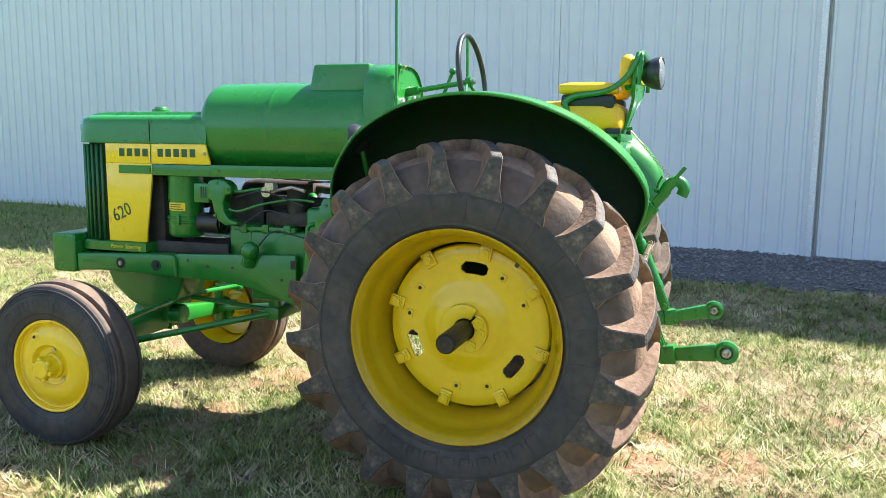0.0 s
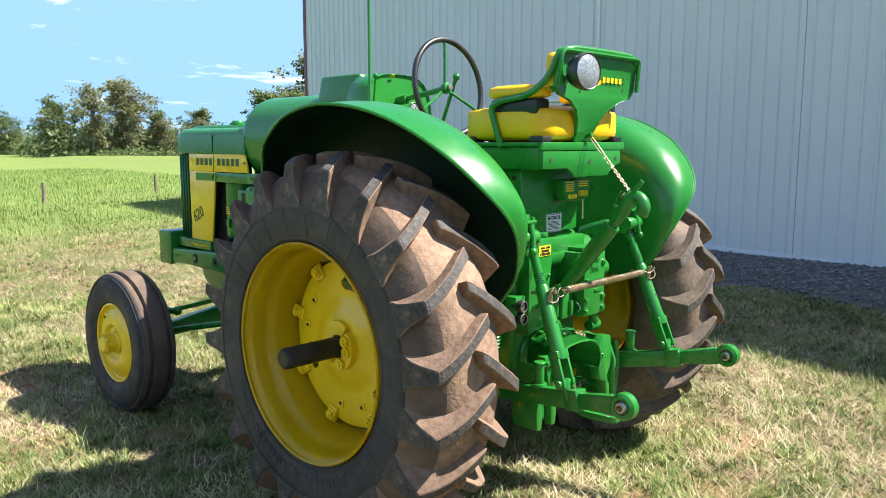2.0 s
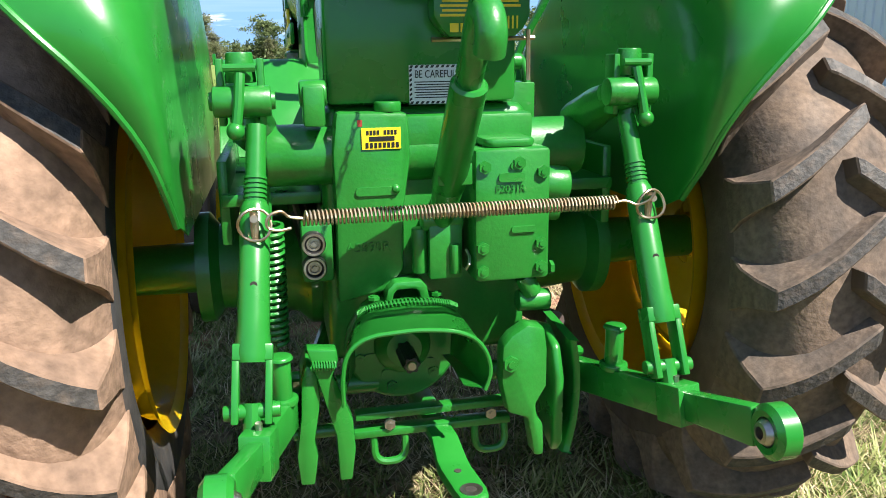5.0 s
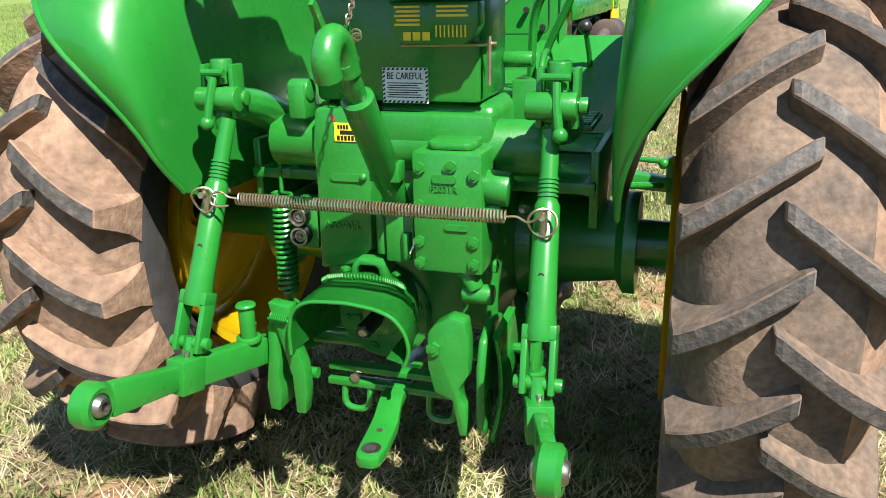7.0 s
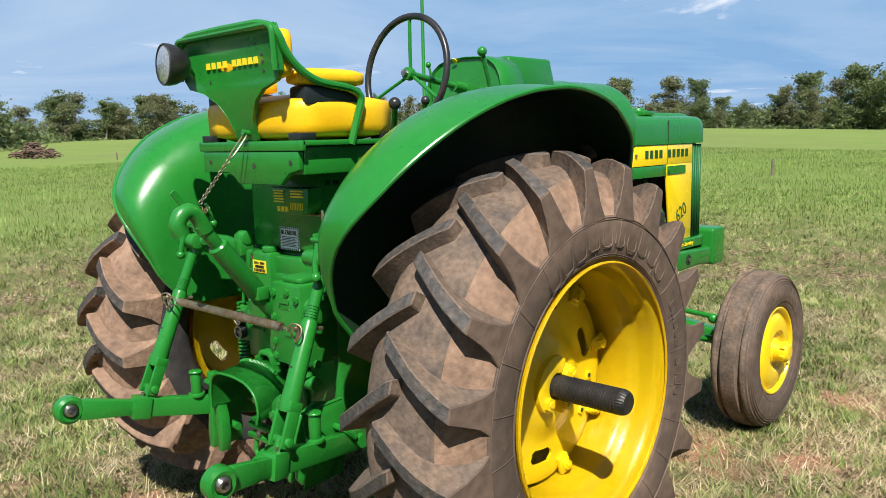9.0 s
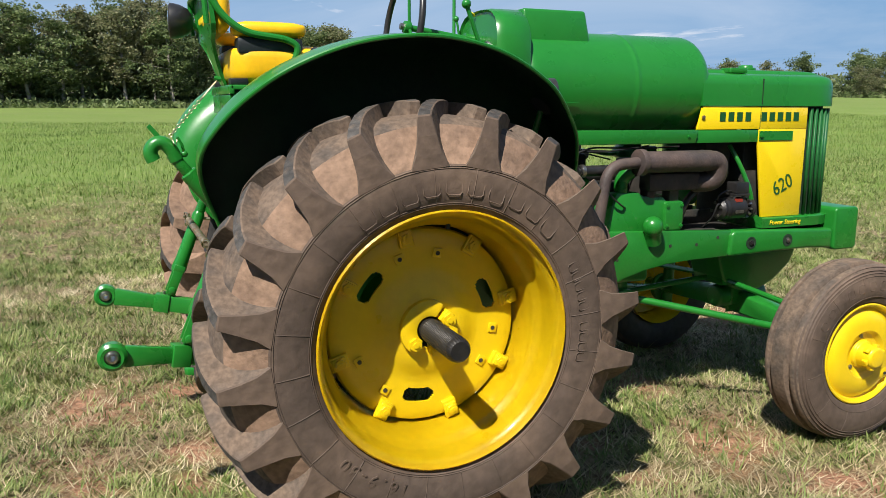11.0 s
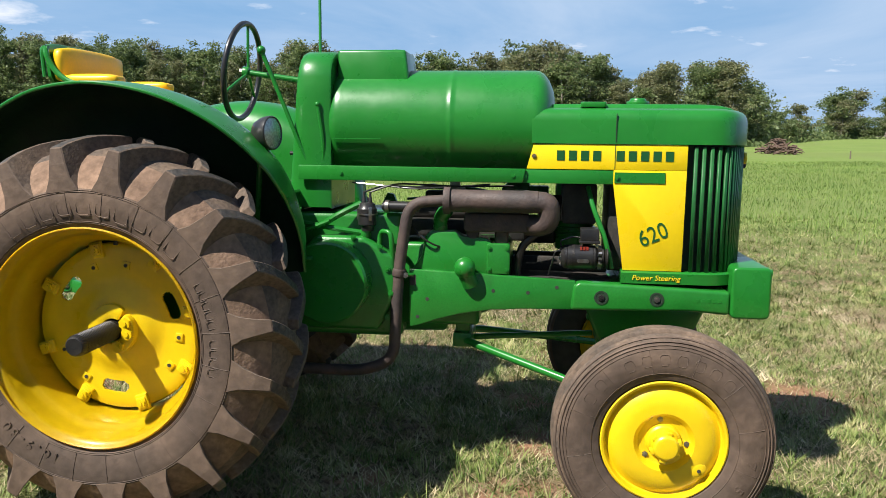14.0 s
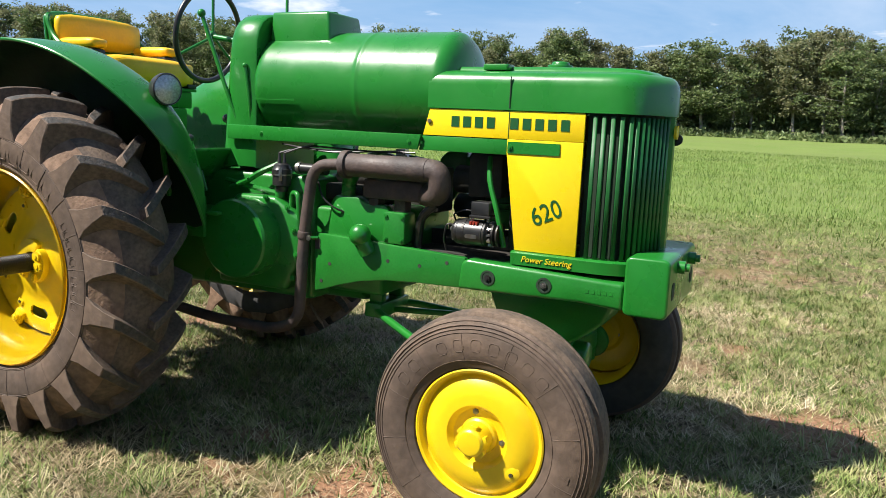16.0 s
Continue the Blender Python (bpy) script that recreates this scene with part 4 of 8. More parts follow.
rows = [[bm.verts.new((x, y, z)) for x, y in ((-0.026, 2.27), (-0.026, 2.318), (-0.015, 2.333), (0, 2.337), (0.015, 2.333), (0.026, 2.318), (0.026, 2.27))] for z in (0.915, 1.413)]
grid_faces(bm, rows)
part("grille_centre_bar", bm, GREEN, grille)
bm = BM()
add_cyl(bm, (0, 2.334, 1.36), (0, 2.344, 1.36), 0.024, n=24)
part("nose_badge", bm, DECAL_YELLOW, grille, "round yellow badge")
bm = BM()
add_rev(bm, [(-0.060, 0.0), (-0.060, 0.020), (-0.030, 0.022), (-0.028, 0.0)], (0, 2.335, 1.335), axis="x", n=16)
part("crank_cap", bm, BLACK, grille)
bm = BM()
rows = [[bm.verts.new((x, y, z)) for x, y in nose_plan(1.835, e)] for z, e in ((0.866, -0.016), (0.908, -0.018), (0.9135, -0.012), (0.9135, 0.02))]
grid_faces(bm, rows)
bm.faces.new(rows[0])
bm.faces.new(rows[-1])
bm.faces.new([r[0] for r in rows] + [r[-1] for r in rows[::-1]])
part("grille_base", bm, GREEN, tractor, sharp=45)

# front frame casting
bm = BM()
add_prism(bm, [(1.640, 0.752), (1.650, 0.852), (1.672, 0.868), (2.255, 0.846), (2.255, 0.752), (2.10, 0.762)], -0.262, 0.262)
cast = part("front_casting", bm, GREEN_CAST, tractor, "green cast-iron front frame", bevel=0.014, segs=3)
bm = BM()
add_slab(bm, (-0.268, 2.256, 0.742), (0.268, 2.405, 0.945), 0.022, axis="x")
part("front_bumper", bm, GREEN, cast, "smooth green front weight block", bevel=0.010, segs=3)
for s in (1, -1):
    for y in (1.760, 1.975):
        bm = BM()
        add_rev(bm, [(s * 0.2625, 0.028), (s * 0.2645, 0.028), (s * 0.2645, 0.021), (s * 0.2630, 0.020), (s * 0.2630, 0.0)], (0, y, 0.808), n=24)
        part("bolt_recess", bm, GRILLE_IN, cast)
        bolt(cast, (s * 0.263, y, 0.808), (s, 0, 0), 0.012, STEEL if y > 1.9 else SHAFT)
    bm = BM()
    for k in range(5):
        add_box(bm, (s * 0.2625 - 0.001, 2.125 + k * 0.021, 0.802), (s * 0.2625 + 0.001, 2.137 + k * 0.021, 0.815))
    part("cast_mark", bm, GREEN_CAST, cast)
    bm = BM()
    add_cyl(bm, (s * 0.12, 2.40, 0.905), (s * 0.12, 2.43, 0.905), 0.022, n=16)
    add_cyl(bm, (s * 0.12, 2.43, 0.905), (s * 0.12, 2.445, 0.905), 0.014, n=12)
    part("tow_pin", bm, GREEN, cast)
    bm = BM()
    add_slab(bm, (s * 0.19 - 0.025, 2.4052, 0.80), (s * 0.19 + 0.025, 2.407, 0.86), 0.02)
    part("bumper_slot", bm, GRILLE_IN, cast)

# side rails of the frame
for s in (1, -1):
    bm = BM()
    low = [(0.985, 0.655), (1.03, 0.665), (1.10, 0.690), (1.20, 0.718), (1.32, 0.738), (1.45, 0.747), (1.66, 0.752)]
    add_prism(bm, low + [(1.66, 0.868), (1.30, 0.885), (0.985, 0.897)], min(s * 0.215, s * 0.245), max(s * 0.215, s * 0.245))
    rail = part("frame_rail", bm, GREEN_CAST, tractor, bevel=0.006)
    for y, z in ((1.06, 0.775), (1.33, 0.818), (1.47, 0.815), (1.585, 0.84), (1.02, 0.70)):
        bm = BM()
        add_cyl(bm, (s * 0.245, y, z), (s * 0.2462, y, z), 0.0075, n=10)
        part("bolt_hole", bm, DARK, rail)
    bolt(rail, (s * 0.246, 1.222, 0.845), (s, 0, 0), 0.013, STEEL)
    bm = BM()
    add_box(bm, (s * 0.2455 - 0.001, 0.988, 0.83), (s * 0.2455 + 0.001, 1.012, 0.872))
    part("rail_slot", bm, DARK, rail)

# ---- gas tank, filler box, dash ----
TZ, TR = 1.486, 0.226
bm = BM()
prof = [(0.600, 0.0)]
for i in range(1, 9):
    a = math.pi / 2 * i / 8
    prof.append((0.675 - 0.075 * math.cos(a), TR * (0.30 + 0.70 * math.sin(a)) if i else 0))
prof += [(0.69, TR), (0.71, TR), (1.120, TR), (1.133, TR), (1.139, TR + 0.002), (1.147, TR + 0.002), (1.153, TR), (1.166, TR), (1.445, TR), (1.465, TR)]
for i in range(8, 0, -1):
    a = math.pi / 2 * i / 8
    prof.append((1.480 + 0.085 * math.cos(a), TR * (0.22 + 0.78 * math.sin(a))))
prof.append((1.567, 0.0))
add_rev(bm, prof, (0, 0, TZ), axis="y", n=56)
tank = part("gas_tank", bm, GREEN, tractor, "large round-ended green fuel gas tank", sharp=60)
for s in (1, -1):
    bm = BM()
    add_prism(bm, [(0.52, 1.255), (1.437, 1.255), (1.450, 1.312), (0.52, 1.315)], min(s * 0.226, s * 0.238), max(s * 0.226, s * 0.238))
    sk = part("tank_skirt", bm, GREEN, tractor, bevel=0.004)
    for y in (0.70, 1.40):
        bolt(sk, (s * 0.238, y, 1.284), (s, 0, 0), 0.008, GREEN)
    bm = BM()
    add_box(bm, (min(s * 0.222, s * 0.2262), 0.66, 1.422), (max(s * 0.222, s * 0.2262), 0.86, 1.426))
    part("tank_weld", bm, GREEN, tank)
bm = BM()
lo, hi = [(-0.135, 0.66), (0.135, 0.66), (0.135, 0.965), (-0.135, 0.965)], [(-0.118, 0.66), (0.118, 0.66), (0.118, 0.945), (-0.118, 0.945)]
a = [bm.verts.new((x, y, 1.655)) for x, y in lo]
b = [bm.verts.new((x, y, 1.788)) for x, y in hi]
bm.faces.new(a[::-1])
bm.faces.new(b)
for i in range(4):
    bm.faces.new((a[i], a[(i + 1) % 4], b[(i + 1) % 4], b[i]))
fbox = part("filler_box", bm, GREEN, tractor, "green tapered filler cover over the tank", bevel=0.012, segs=3)
bm = BM()
add_cyl(bm, (0, 0.885, 1.786), (0, 0.885, 1.799), 0.024, n=20)
part("filler_cap", bm, GREEN, fbox, bevel=0.003)

# dash cowl: an arch behind the tank, its rear face carries the gauges
bm = BM()
rows = []
for y0, k, dz in ((0.500, 0.90, -0.012), (0.490, 0.94, -0.004), (0.505, 0.985, 0.0), (0.53, 1.0, 0.0), (0.665, 1.0, 0.0), (0.672, 0.98, -0.006)):
    row = []
    for i in range(25):
        f = i / 24
        if f < 0.25:
            x, z = -0.212, 1.14 + (1.60 - 1.14) * f / 0.25
        elif f > 0.75:
            x, z = 0.212, 1.14 + (1.60 - 1.14) * (1 - f) / 0.25
        else:
            a = math.pi * (1 - (f - 0.25) / 0.5)
            x, z = 0.212 * math.copysign(abs(math.cos(a)) ** 0.62, math.cos(a)), 1.60 + 0.186 * math.sin(a) ** 0.72
        lean = 0.05 * (z - 1.14) / 0.64 if y0 < 0.52 else 0.05 * (z - 1.14) / 0.64
        row.append(bm.verts.new((x * k, y0 + lean * (1 if y0 < 0.6 else 0) - 0.02, z + dz)))
    rows.append(row)
grid_faces(bm, rows)
bm.faces.new(rows[0])
bm.faces.new(rows[-1][::-1])
dash = part("dash_cowl", bm, GREEN, tractor, "green arched dash cowl with round gauges", sharp=45)


def gauge(x, z, r, name="gauge"):
    y = 0.484 + 0.05 * (z - 1.14) / 0.64 - 0.006
    bm = BM()
    add_rev(bm, [(0.012, r * 1.16), (-0.002, r * 1.16), (-0.006, r * 1.08), (-0.005, r)], (x, y, z), axis="y", n=26)
    g = part(name, bm, STEEL, dash, "chrome-rimmed round gauge")
    bm = BM()
    add_rev(bm, [(-0.003, r * 1.02), (-0.0035, 0.0)], (x, y, z), axis="y", n=22)
    part("gauge_face", bm, GAUGE, g)
    bm = BM()
    add_box(bm, (-0.0016, -0.002, -r * 0.2), (0.0016, 0.0, r * 0.8), pose(x, y - 0.0036, z, 0, 35, 0))
    part("needle", bm, DECAL_BLACK, g)


for x, z, r in ((-0.060, 1.600, 0.030), (0.092, 1.626, 0.029), (0.080, 1.537, 0.029), (-0.060, 1.453, 0.024), (0.004, 1.428, 0.023), (0.008, 1.343, 0.038), (0.068, 1.449, 0.014)):
    gauge(x, z, r)
bm = BM()
for z0, z1 in ((1.22, 1.495),):
    add_tube(bm, bend([(-0.165, 0.488, z0), (-0.165, 0.500, z1), (0.165, 0.500, z1), (0.165, 0.488, z0), (-0.165, 0.488, z0)], 0.03), 0.0022, n=5)
part("panel_edge", bm, GRILLE_IN, dash)
for x, z in ((-0.09, 1.335), (-0.05, 1.27), (0.10, 1.29), (0.155, 1.36), (-0.15, 1.48), (0.15, 1.24)):
    bm = BM()
    add_cyl(bm, (x, 0.488, z), (x, 0.462, z), 0.007, 0.009, n=12)
    part("dash_knob", bm, BLACK, dash)
bm = BM()
add_cyl(bm, (-0.04, 0.515, 1.7705), (-0.04, 0.517, 1.7725), 0.012, n=10)
part("dash_mark", bm, DECAL_YELLOW, dash)

# steering wheel and shaft
SW = Vector((0, 0.203, 1.708))
SN = Vector((0, -0.990, 0.14)).normalized()
U = Vector((1, 0, 0))
W = SN.cross(U)
bm = BM()
add_tube(bm, [SW + (U * math.cos(2 * math.pi * i / 48) + W * math.sin(2 * math.pi * i / 48)) * 0.205 for i in range(48)], 0.0125, n=12, closed=True)
wheel = part("steering_wheel", bm, BLACK, tractor, "black thin-rimmed steering wheel with three spokes")
for a in (90, 210, 330):
    d = U * math.cos(radians(a)) + W * math.sin(radians(a))
    bm = BM()
    add_tube(bm, [SW + SN * -0.025 + d * 0.01, SW + SN * -0.012 + d * 0.10, SW + d * 0.2], 0.0065, n=8)
    part("spoke", bm, GREEN, wheel)
bm = BM()
add_cyl(bm, SW - SN * 0.03, SW - SN * 0.002, 0.024, n=20)
part("wheel_hub", bm, GREEN, wheel, bevel=0.004)
bm = BM()
add_cyl(bm, SW - SN * 0.004, SW + SN * 0.012, 0.013, n=8)
part("hub_nut", bm, STEEL, wheel)
bm = BM()
add_cyl(bm, SW - SN * 0.02, SW - SN * 0.36, 0.0125, n=14)
add_cyl(bm, SW - SN * 0.26, SW - SN * 0.34, 0.022, n=16)
part("steering_shaft", bm, GREEN, wheel)

# upright staff beside the dash
bm = BM()
add_tube(bm, [(-0.195, 0.498, 1.33), (-0.195, 0.498, 1.56)], 0.0135, n=12)
add_tube(bm, [(-0.195, 0.498, 1.56), (-0.195, 0.498, 1.575), (-0.195, 0.498, 2.75)], [0.0135, 0.0075, 0.006], n=10)
add_box(bm, (-0.215, 0.490, 1.40), (-0.18, 0.52, 1.43))
part("flag_staff", bm, GREEN, tractor, "thin upright green staff")


# ---- seat ----
def cushion(name, lo, hi, r, label, mat=VINYL, parent=None, puff=0.012):
    """A padded box with round edges and a slight swell."""
    bm = BM()
    add_box(bm, lo, hi)
    bmesh.ops.subdivide_edges(bm, edges=bm.edges[:], cuts=5, use_grid_fill=True)
    c, h = (Vector(lo) + Vector(hi)) / 2, (Vector(hi) - Vector(lo)) / 2
    for v in bm.verts:
        d = v.co - c
        q = Vector([max(-1, min(1, d[i] / h[i])) for i in range(3)])
        inner = Vector([max(-(h[i] - r), min(h[i] - r, d[i])) for i in range(3)])
        off = d - inner
        if off.length > 1e-6:
            off = off.normalized() * r
        p = inner + off
        p += Vector((q.x * (1 - q.y ** 2) * (1 - q.z ** 2), q.y * (1 - q.x ** 2) * (1 - q.z ** 2), q.z * (1 - q.x ** 2) * (1 - q.y ** 2))) * puff
        v.co = c + p
    return part(name, bm, mat, parent or tractor, label, sharp=70)


bm = BM()
add_box(bm, (-0.268, -0.490, 1.458), (0.286, -0.125, 1.474))
add_box(bm, (-0.268, -0.493, 1.444), (0.286, -0.477, 1.474))
deck = part("seat_base", bm, GREEN, tractor, "green pressed-steel seat platform", bevel=0.004)
bm = BM()
add_box(bm, (-0.250, -0.470, 1.375), (0.262, -0.14, 1.4575))
part("seat_box", bm, GREEN, deck, bevel=0.006)
# skirt with a hanging rounded lip at the rear
bm = BM()
add_prism(bm, [(-0.250, 1.378), (-0.250, 1.443), (0.262, 1.443), (0.262, 1.390), (0.215, 1.380), (0.195, 1.366), (0.17, 1.345), (-0.05, 1.345), (-0.072, 1.364), (-0.10, 1.378)], -0.490, -0.4715, axis="y")
part("rear_skirt", bm, GREEN, deck, bevel=0.003)
for x, z in ((0.225, 1.41), (0.04, 1.400), (-0.205, 1.41)):
    bm = BM()
    add_cyl(bm, (x, -0.4902, z), (x, -0.4915, z), 0.008, n=12)
    part("bolt_hole", bm, DARK, deck)
seat = cushion("seat_cushion", (-0.252, -0.478, 1.476), (0.268, -0.115, 1.605), 0.034, "yellow vinyl seat cushion", puff=0.008)
for x in (-0.256, 0.215):
    for y in (-0.475, -0.16):
        bm = BM()
        add_box(bm, (x, y - 0.012, 1.474), (x + 0.058, y + 0.045, 1.495))
        part("cushion_corner", bm, BLACK_VINYL, seat, bevel=0.003)
for s in (1, -1):
    c = 0.008
    x0, x1 = sorted((c + s * 0.175, c + s * 0.268))
    arm = cushion("armrest", (x0, -0.470, 1.630), (x1, -0.235, 1.676), 0.018, "yellow vinyl armrest on a green bent tube", puff=0.004)
    bm = BM()
    add_box(bm, (x0 + 0.006, -0.460, 1.572), (x1 - 0.006, -0.245, 1.629))
    part("armrest_underside", bm, BLACK_VINYL, arm, bevel=0.012)
    bm = BM()
    add_tube(bm, bend([(c + s * 0.275, -0.310, 1.458), (c + s * 0.278, -0.262, 1.600), (c + s * 0.275, -0.300, 1.622), (c + s * 0.27, -0.44, 1.640), (c + s * 0.262, -0.515, 1.70), (c + s * 0.258, -0.548, 1.780), (c + s * 0.19, -0.556, 1.797), (c, -0.556, 1.799)], 0.05), 0.012, n=10)
    part("seat_tube", bm, GREEN, arm)
back = cushion("backrest", (-0.235, -0.532, 1.645), (0.250, -0.470, 1.790), 0.028, "yellow vinyl backrest in a green steel shell", puff=0.008)
# backrest shell: broad at the top, narrowing to a neck
bm = BM()
poly = [(-0.048, 1.478), (0.052, 1.478), (0.058, 1.51), (0.075, 1.55), (0.110, 1.59), (0.165, 1.622), (0.240, 1.640), (0.262, 1.665), (0.266, 1.77), (0.258, 1.792), (-0.242, 1.792), (-0.250, 1.77), (-0.246, 1.665), (-0.224, 1.640), (-0.149, 1.622), (-0.094, 1.59), (-0.065, 1.55), (-0.052, 1.51)]


def shell_y(z):
    return -0.482 - 0.052 * min(1, max(0, (z - 1.478) / 0.16)) - 0.012 * max(0, z - 1.64) / 0.14


va, vb = [bm.verts.new((x, shell_y(z), z)) for x, z in poly], [bm.verts.new((x, shell_y(z) + 0.010, z)) for x, z in poly]
n = len(poly)
for i in range(n):
    bm.faces.new((va[i], va[(i + 1) % n], vb[(i + 1) % n], vb[i]))
strip = [(0, 1), (17, 2), (16, 3), (15, 4), (14, 5), (13, 6), (12, 7), (11, 8), (10, 9)]
for (a, b), (c, d) in zip(strip, strip[1:]):
    bm.faces.new((va[a], va[b], va[d], va[c]))
    bm.faces.new((vb[b], vb[a], vb[c], vb[d]))
shell = part("backrest_shell", bm, GREEN, tractor, "green pressed-steel backrest shell with a narrow neck", bevel=0.003)
bm = BM()
add_tube(bm, bend([(-0.247, -0.552, 1.665), (-0.249, -0.560, 1.788), (0.265, -0.560, 1.788), (0.263, -0.552, 1.665)], 0.03), 0.009, n=8)
part("shell_rim", bm, GREEN, shell)
for x in (-0.098, -0.067, -0.036, -0.005, 0.044, 0.072, 0.100, 0.128, 0.156):
    bm = BM()
    add_box(bm, (x - 0.0080, shell_y(1.72) - 0.0030, 1.692), (x + 0.0080, shell_y(1.70) + 0.0005, 1.711), None)
    part("name_block", bm, DECAL_YELLOW, shell)
for x, z in ((0.185, 1.715), (0.185, 1.695), (0.185, 1.67), (-0.10, 1.655)):
    bm = BM()
    add_cyl(bm, (x, shell_y(z) - 0.0015, z), (x, shell_y(z) + 0.002, z), 0.005, n=10)
    part("bolt_hole", bm, DARK, shell)
bm = BM()
add_tube(bm, [(-0.190, -0.570, 1.710), (-0.195, -0.535, 1.685), (-0.235, -0.505, 1.655)], 0.012, n=8)
part("lamp_arm", bm, GREEN, shell)

# ---- hydraulic box under the seat ----
bm = BM()
add_box(bm, (-0.198, -0.352, 1.125), (0.175, -0.12, 1.376))
hyd = part("hydraulic_box", bm, GREEN, tractor, "green steel housing below the seat", bevel=0.012)
bm = BM()
add_prism(bm, [(0.015, 1.262), (0.03, 1.248), (0.155, 1.248), (0.172, 1.262), (0.185, 1.285), (0.185, 1.330), (0.0, 1.330), (0.0, 1.285)], -0.405, -0.352, axis="y")
tb = part("toolbox_cover", bm, GREEN, hyd, "green cover with a yellow operating label", bevel=0.004)
bm = BM()
for k in range(5):
    w1, w2 = (0.012, 0.066), (0.100, 0.165)
    z = 1.318 - k * 0.0085
    add_box(bm, (w1[0] + 0.004 * (k % 2), -0.4075, z), (w1[1], -0.4050, z + 0.0045))
    if k < 3:
        add_box(bm, (w2[0], -0.4075, z), (w2[1] - 0.004 * (k % 2), -0.4050, z + 0.0045))
for k in range(8):
    add_box(bm, (0.098 + k * 0.0085, -0.4075, 1.262), (0.101 + k * 0.0085, -0.4050, 1.285))
for k in range(3):
    add_box(bm, (0.03 + k * 0.02, -0.4075, 1.256), (0.046 + k * 0.02, -0.4050, 1.272))
part("label_text", bm, DECAL_YELLOW, tb)
bm = BM()
add_tube(bm, [(0.005, -0.3556, 1.244), (0.21, -0.3556, 1.246)], 0.005, n=6)
add_tube(bm, [(0.196, -0.36, 1.262), (0.196, -0.362, 1.165)], 0.0045, n=6)
part("latch_rod", bm, BRASSY, hyd)
bm = BM()
add_box(bm, (-0.040, -0.3545, 1.124), (0.062, -0.3522, 1.198))
sign = part("warning_plate", bm, DECAL_WHITE, hyd, "white warning plate with black lettering")
part("warning_lettering", words("BE CAREFUL", 0.0165, facing((0.011, -0.3555, 1.180), (1, 0, 0), (0, -1, 0)) @ Matrix.Diagonal((0.90, 1.25, 1, 1)), 0.0007), DECAL_BLACK, sign, smooth=False)
for k in range(7):
    bm = BM()
    add_box(bm, (-0.030 + 0.003 * (k % 2), -0.3552, 1.1355 + k * 0.0049), (0.051 - 0.006 * (k % 3), -0.3546, 1.1375 + k * 0.0049))
    part("warning_text_line", bm, DECAL_BLACK, sign)
bm = BM()
for k in range(10):
    for z in (1.1245, 1.1925):
        x = -0.0395 + k * 0.0102
        add_prism(bm, [(x, z), (x + 0.0055, z), (x + 0.0085, z + 0.005), (x + 0.003, z + 0.005)], -0.3552, -0.3546, axis="y")
for k in range(7):
    for x in (-0.0395, 0.0565):
        z = 1.130 + k * 0.0090
        add_prism(bm, [(x, z), (x + 0.005, z + 0.003), (x + 0.005, z + 0.0078), (x, z + 0.0048)], -0.3552, -0.3546, axis="y")
part("warning_border", bm, DECAL_BLACK, sign)
for s in (1, -1):
    bm = BM()
    x = -0.1962 if s < 0 else 0.1762
    for k in range(6):
        add_box(bm, (x - 0.0035, -0.33 + k * 0.033, 1.335), (x + 0.001, -0.31 + k * 0.033, 1.350))
    part("vent_slot", bm, DARK, hyd)
bm = BM()
add_box(bm, (-0.2000, -0.30, 1.17), (-0.1985, -0.19, 1.27))
part("side_label", bm, GREEN_CAST, hyd)

# ---- rear housing ----
bm = BM()
add_box(bm, (-0.215, -0.335, 0.60), (0.205, 0.95, 1.122))
body = part("transmission_case", bm, GREEN_CAST, tractor, "green cast-iron transmission housing", bevel=0.025, segs=3)
bm = BM()
add_prism(bm, [(-0.196, 1.035), (-0.186, 1.116), (-0.050, 1.112), (-0.046, 1.03), (-0.062, 0.93), (-0.066, 0.805), (-0.10, 0.765), (-0.198, 0.745), (-0.194, 0.93)], -0.395, -0.30, axis="y")
left_case = part("side_casting", bm, GREEN_CAST, tractor, "green casting with a yellow maker plate", bevel=0.010)
bm = BM()
add_box(bm, (-0.06, -0.372, 1.02), (0.205, -0.30, 1.105))
part("top_cover", bm, GREEN_CAST, body, bevel=0.010)
bm = BM()
add_cyl(bm, (-0.085, -0.365, 1.112), (-0.085, -0.365, 1.132), 0.026, n=20)
part("filler_plug", bm, GREEN, body, bevel=0.004)
bm = BM()
add_box(bm, (-0.140, -0.3975, 1.045), (-0.066, -0.3955, 1.085))
plate = part("maker_plate", bm, DECAL_YELLOW, left_case, "small yellow decal")
bm = BM()
for k in range(9):
    if k != 4:
        add_box(bm, (-0.131 + k * 0.0066, -0.3985, 1.0725), (-0.1265 + k * 0.0066, -0.3973, 1.0805))
add_box(bm, (-0.126, -0.3985, 1.0605), (-0.078, -0.3973, 1.0690))
for k in range(8):
    add_box(bm, (-0.133 + k * 0.0082, -0.3985, 1.0480), (-0.1275 + k * 0.0082, -0.3973, 1.0575))
part("plate_text", bm, DECAL_BLACK, plate)
bm = BM()
add_box(bm, (-0.1465, -0.3958, 1.088), (-0.138, -0.3950, 1.100))
part("paint_spot", bm, DECAL_RED, left_case)
part("cast_lettering", words("A5590R", 0.027, facing((-0.135, -0.396, 0.855), (1, 0, 0), (0, -1, 0)), 0.0028), GREEN, left_case, smooth=False)
bm = BM()
add_slab(bm, (-0.155, -0.399, 0.957), (-0.075, -0.394, 0.973), 0.007)
add_ball(bm, (-0.078, -0.397, 0.968), 0.009, 8, 6)
part("cast_boss", bm, GREEN_CAST, left_case)
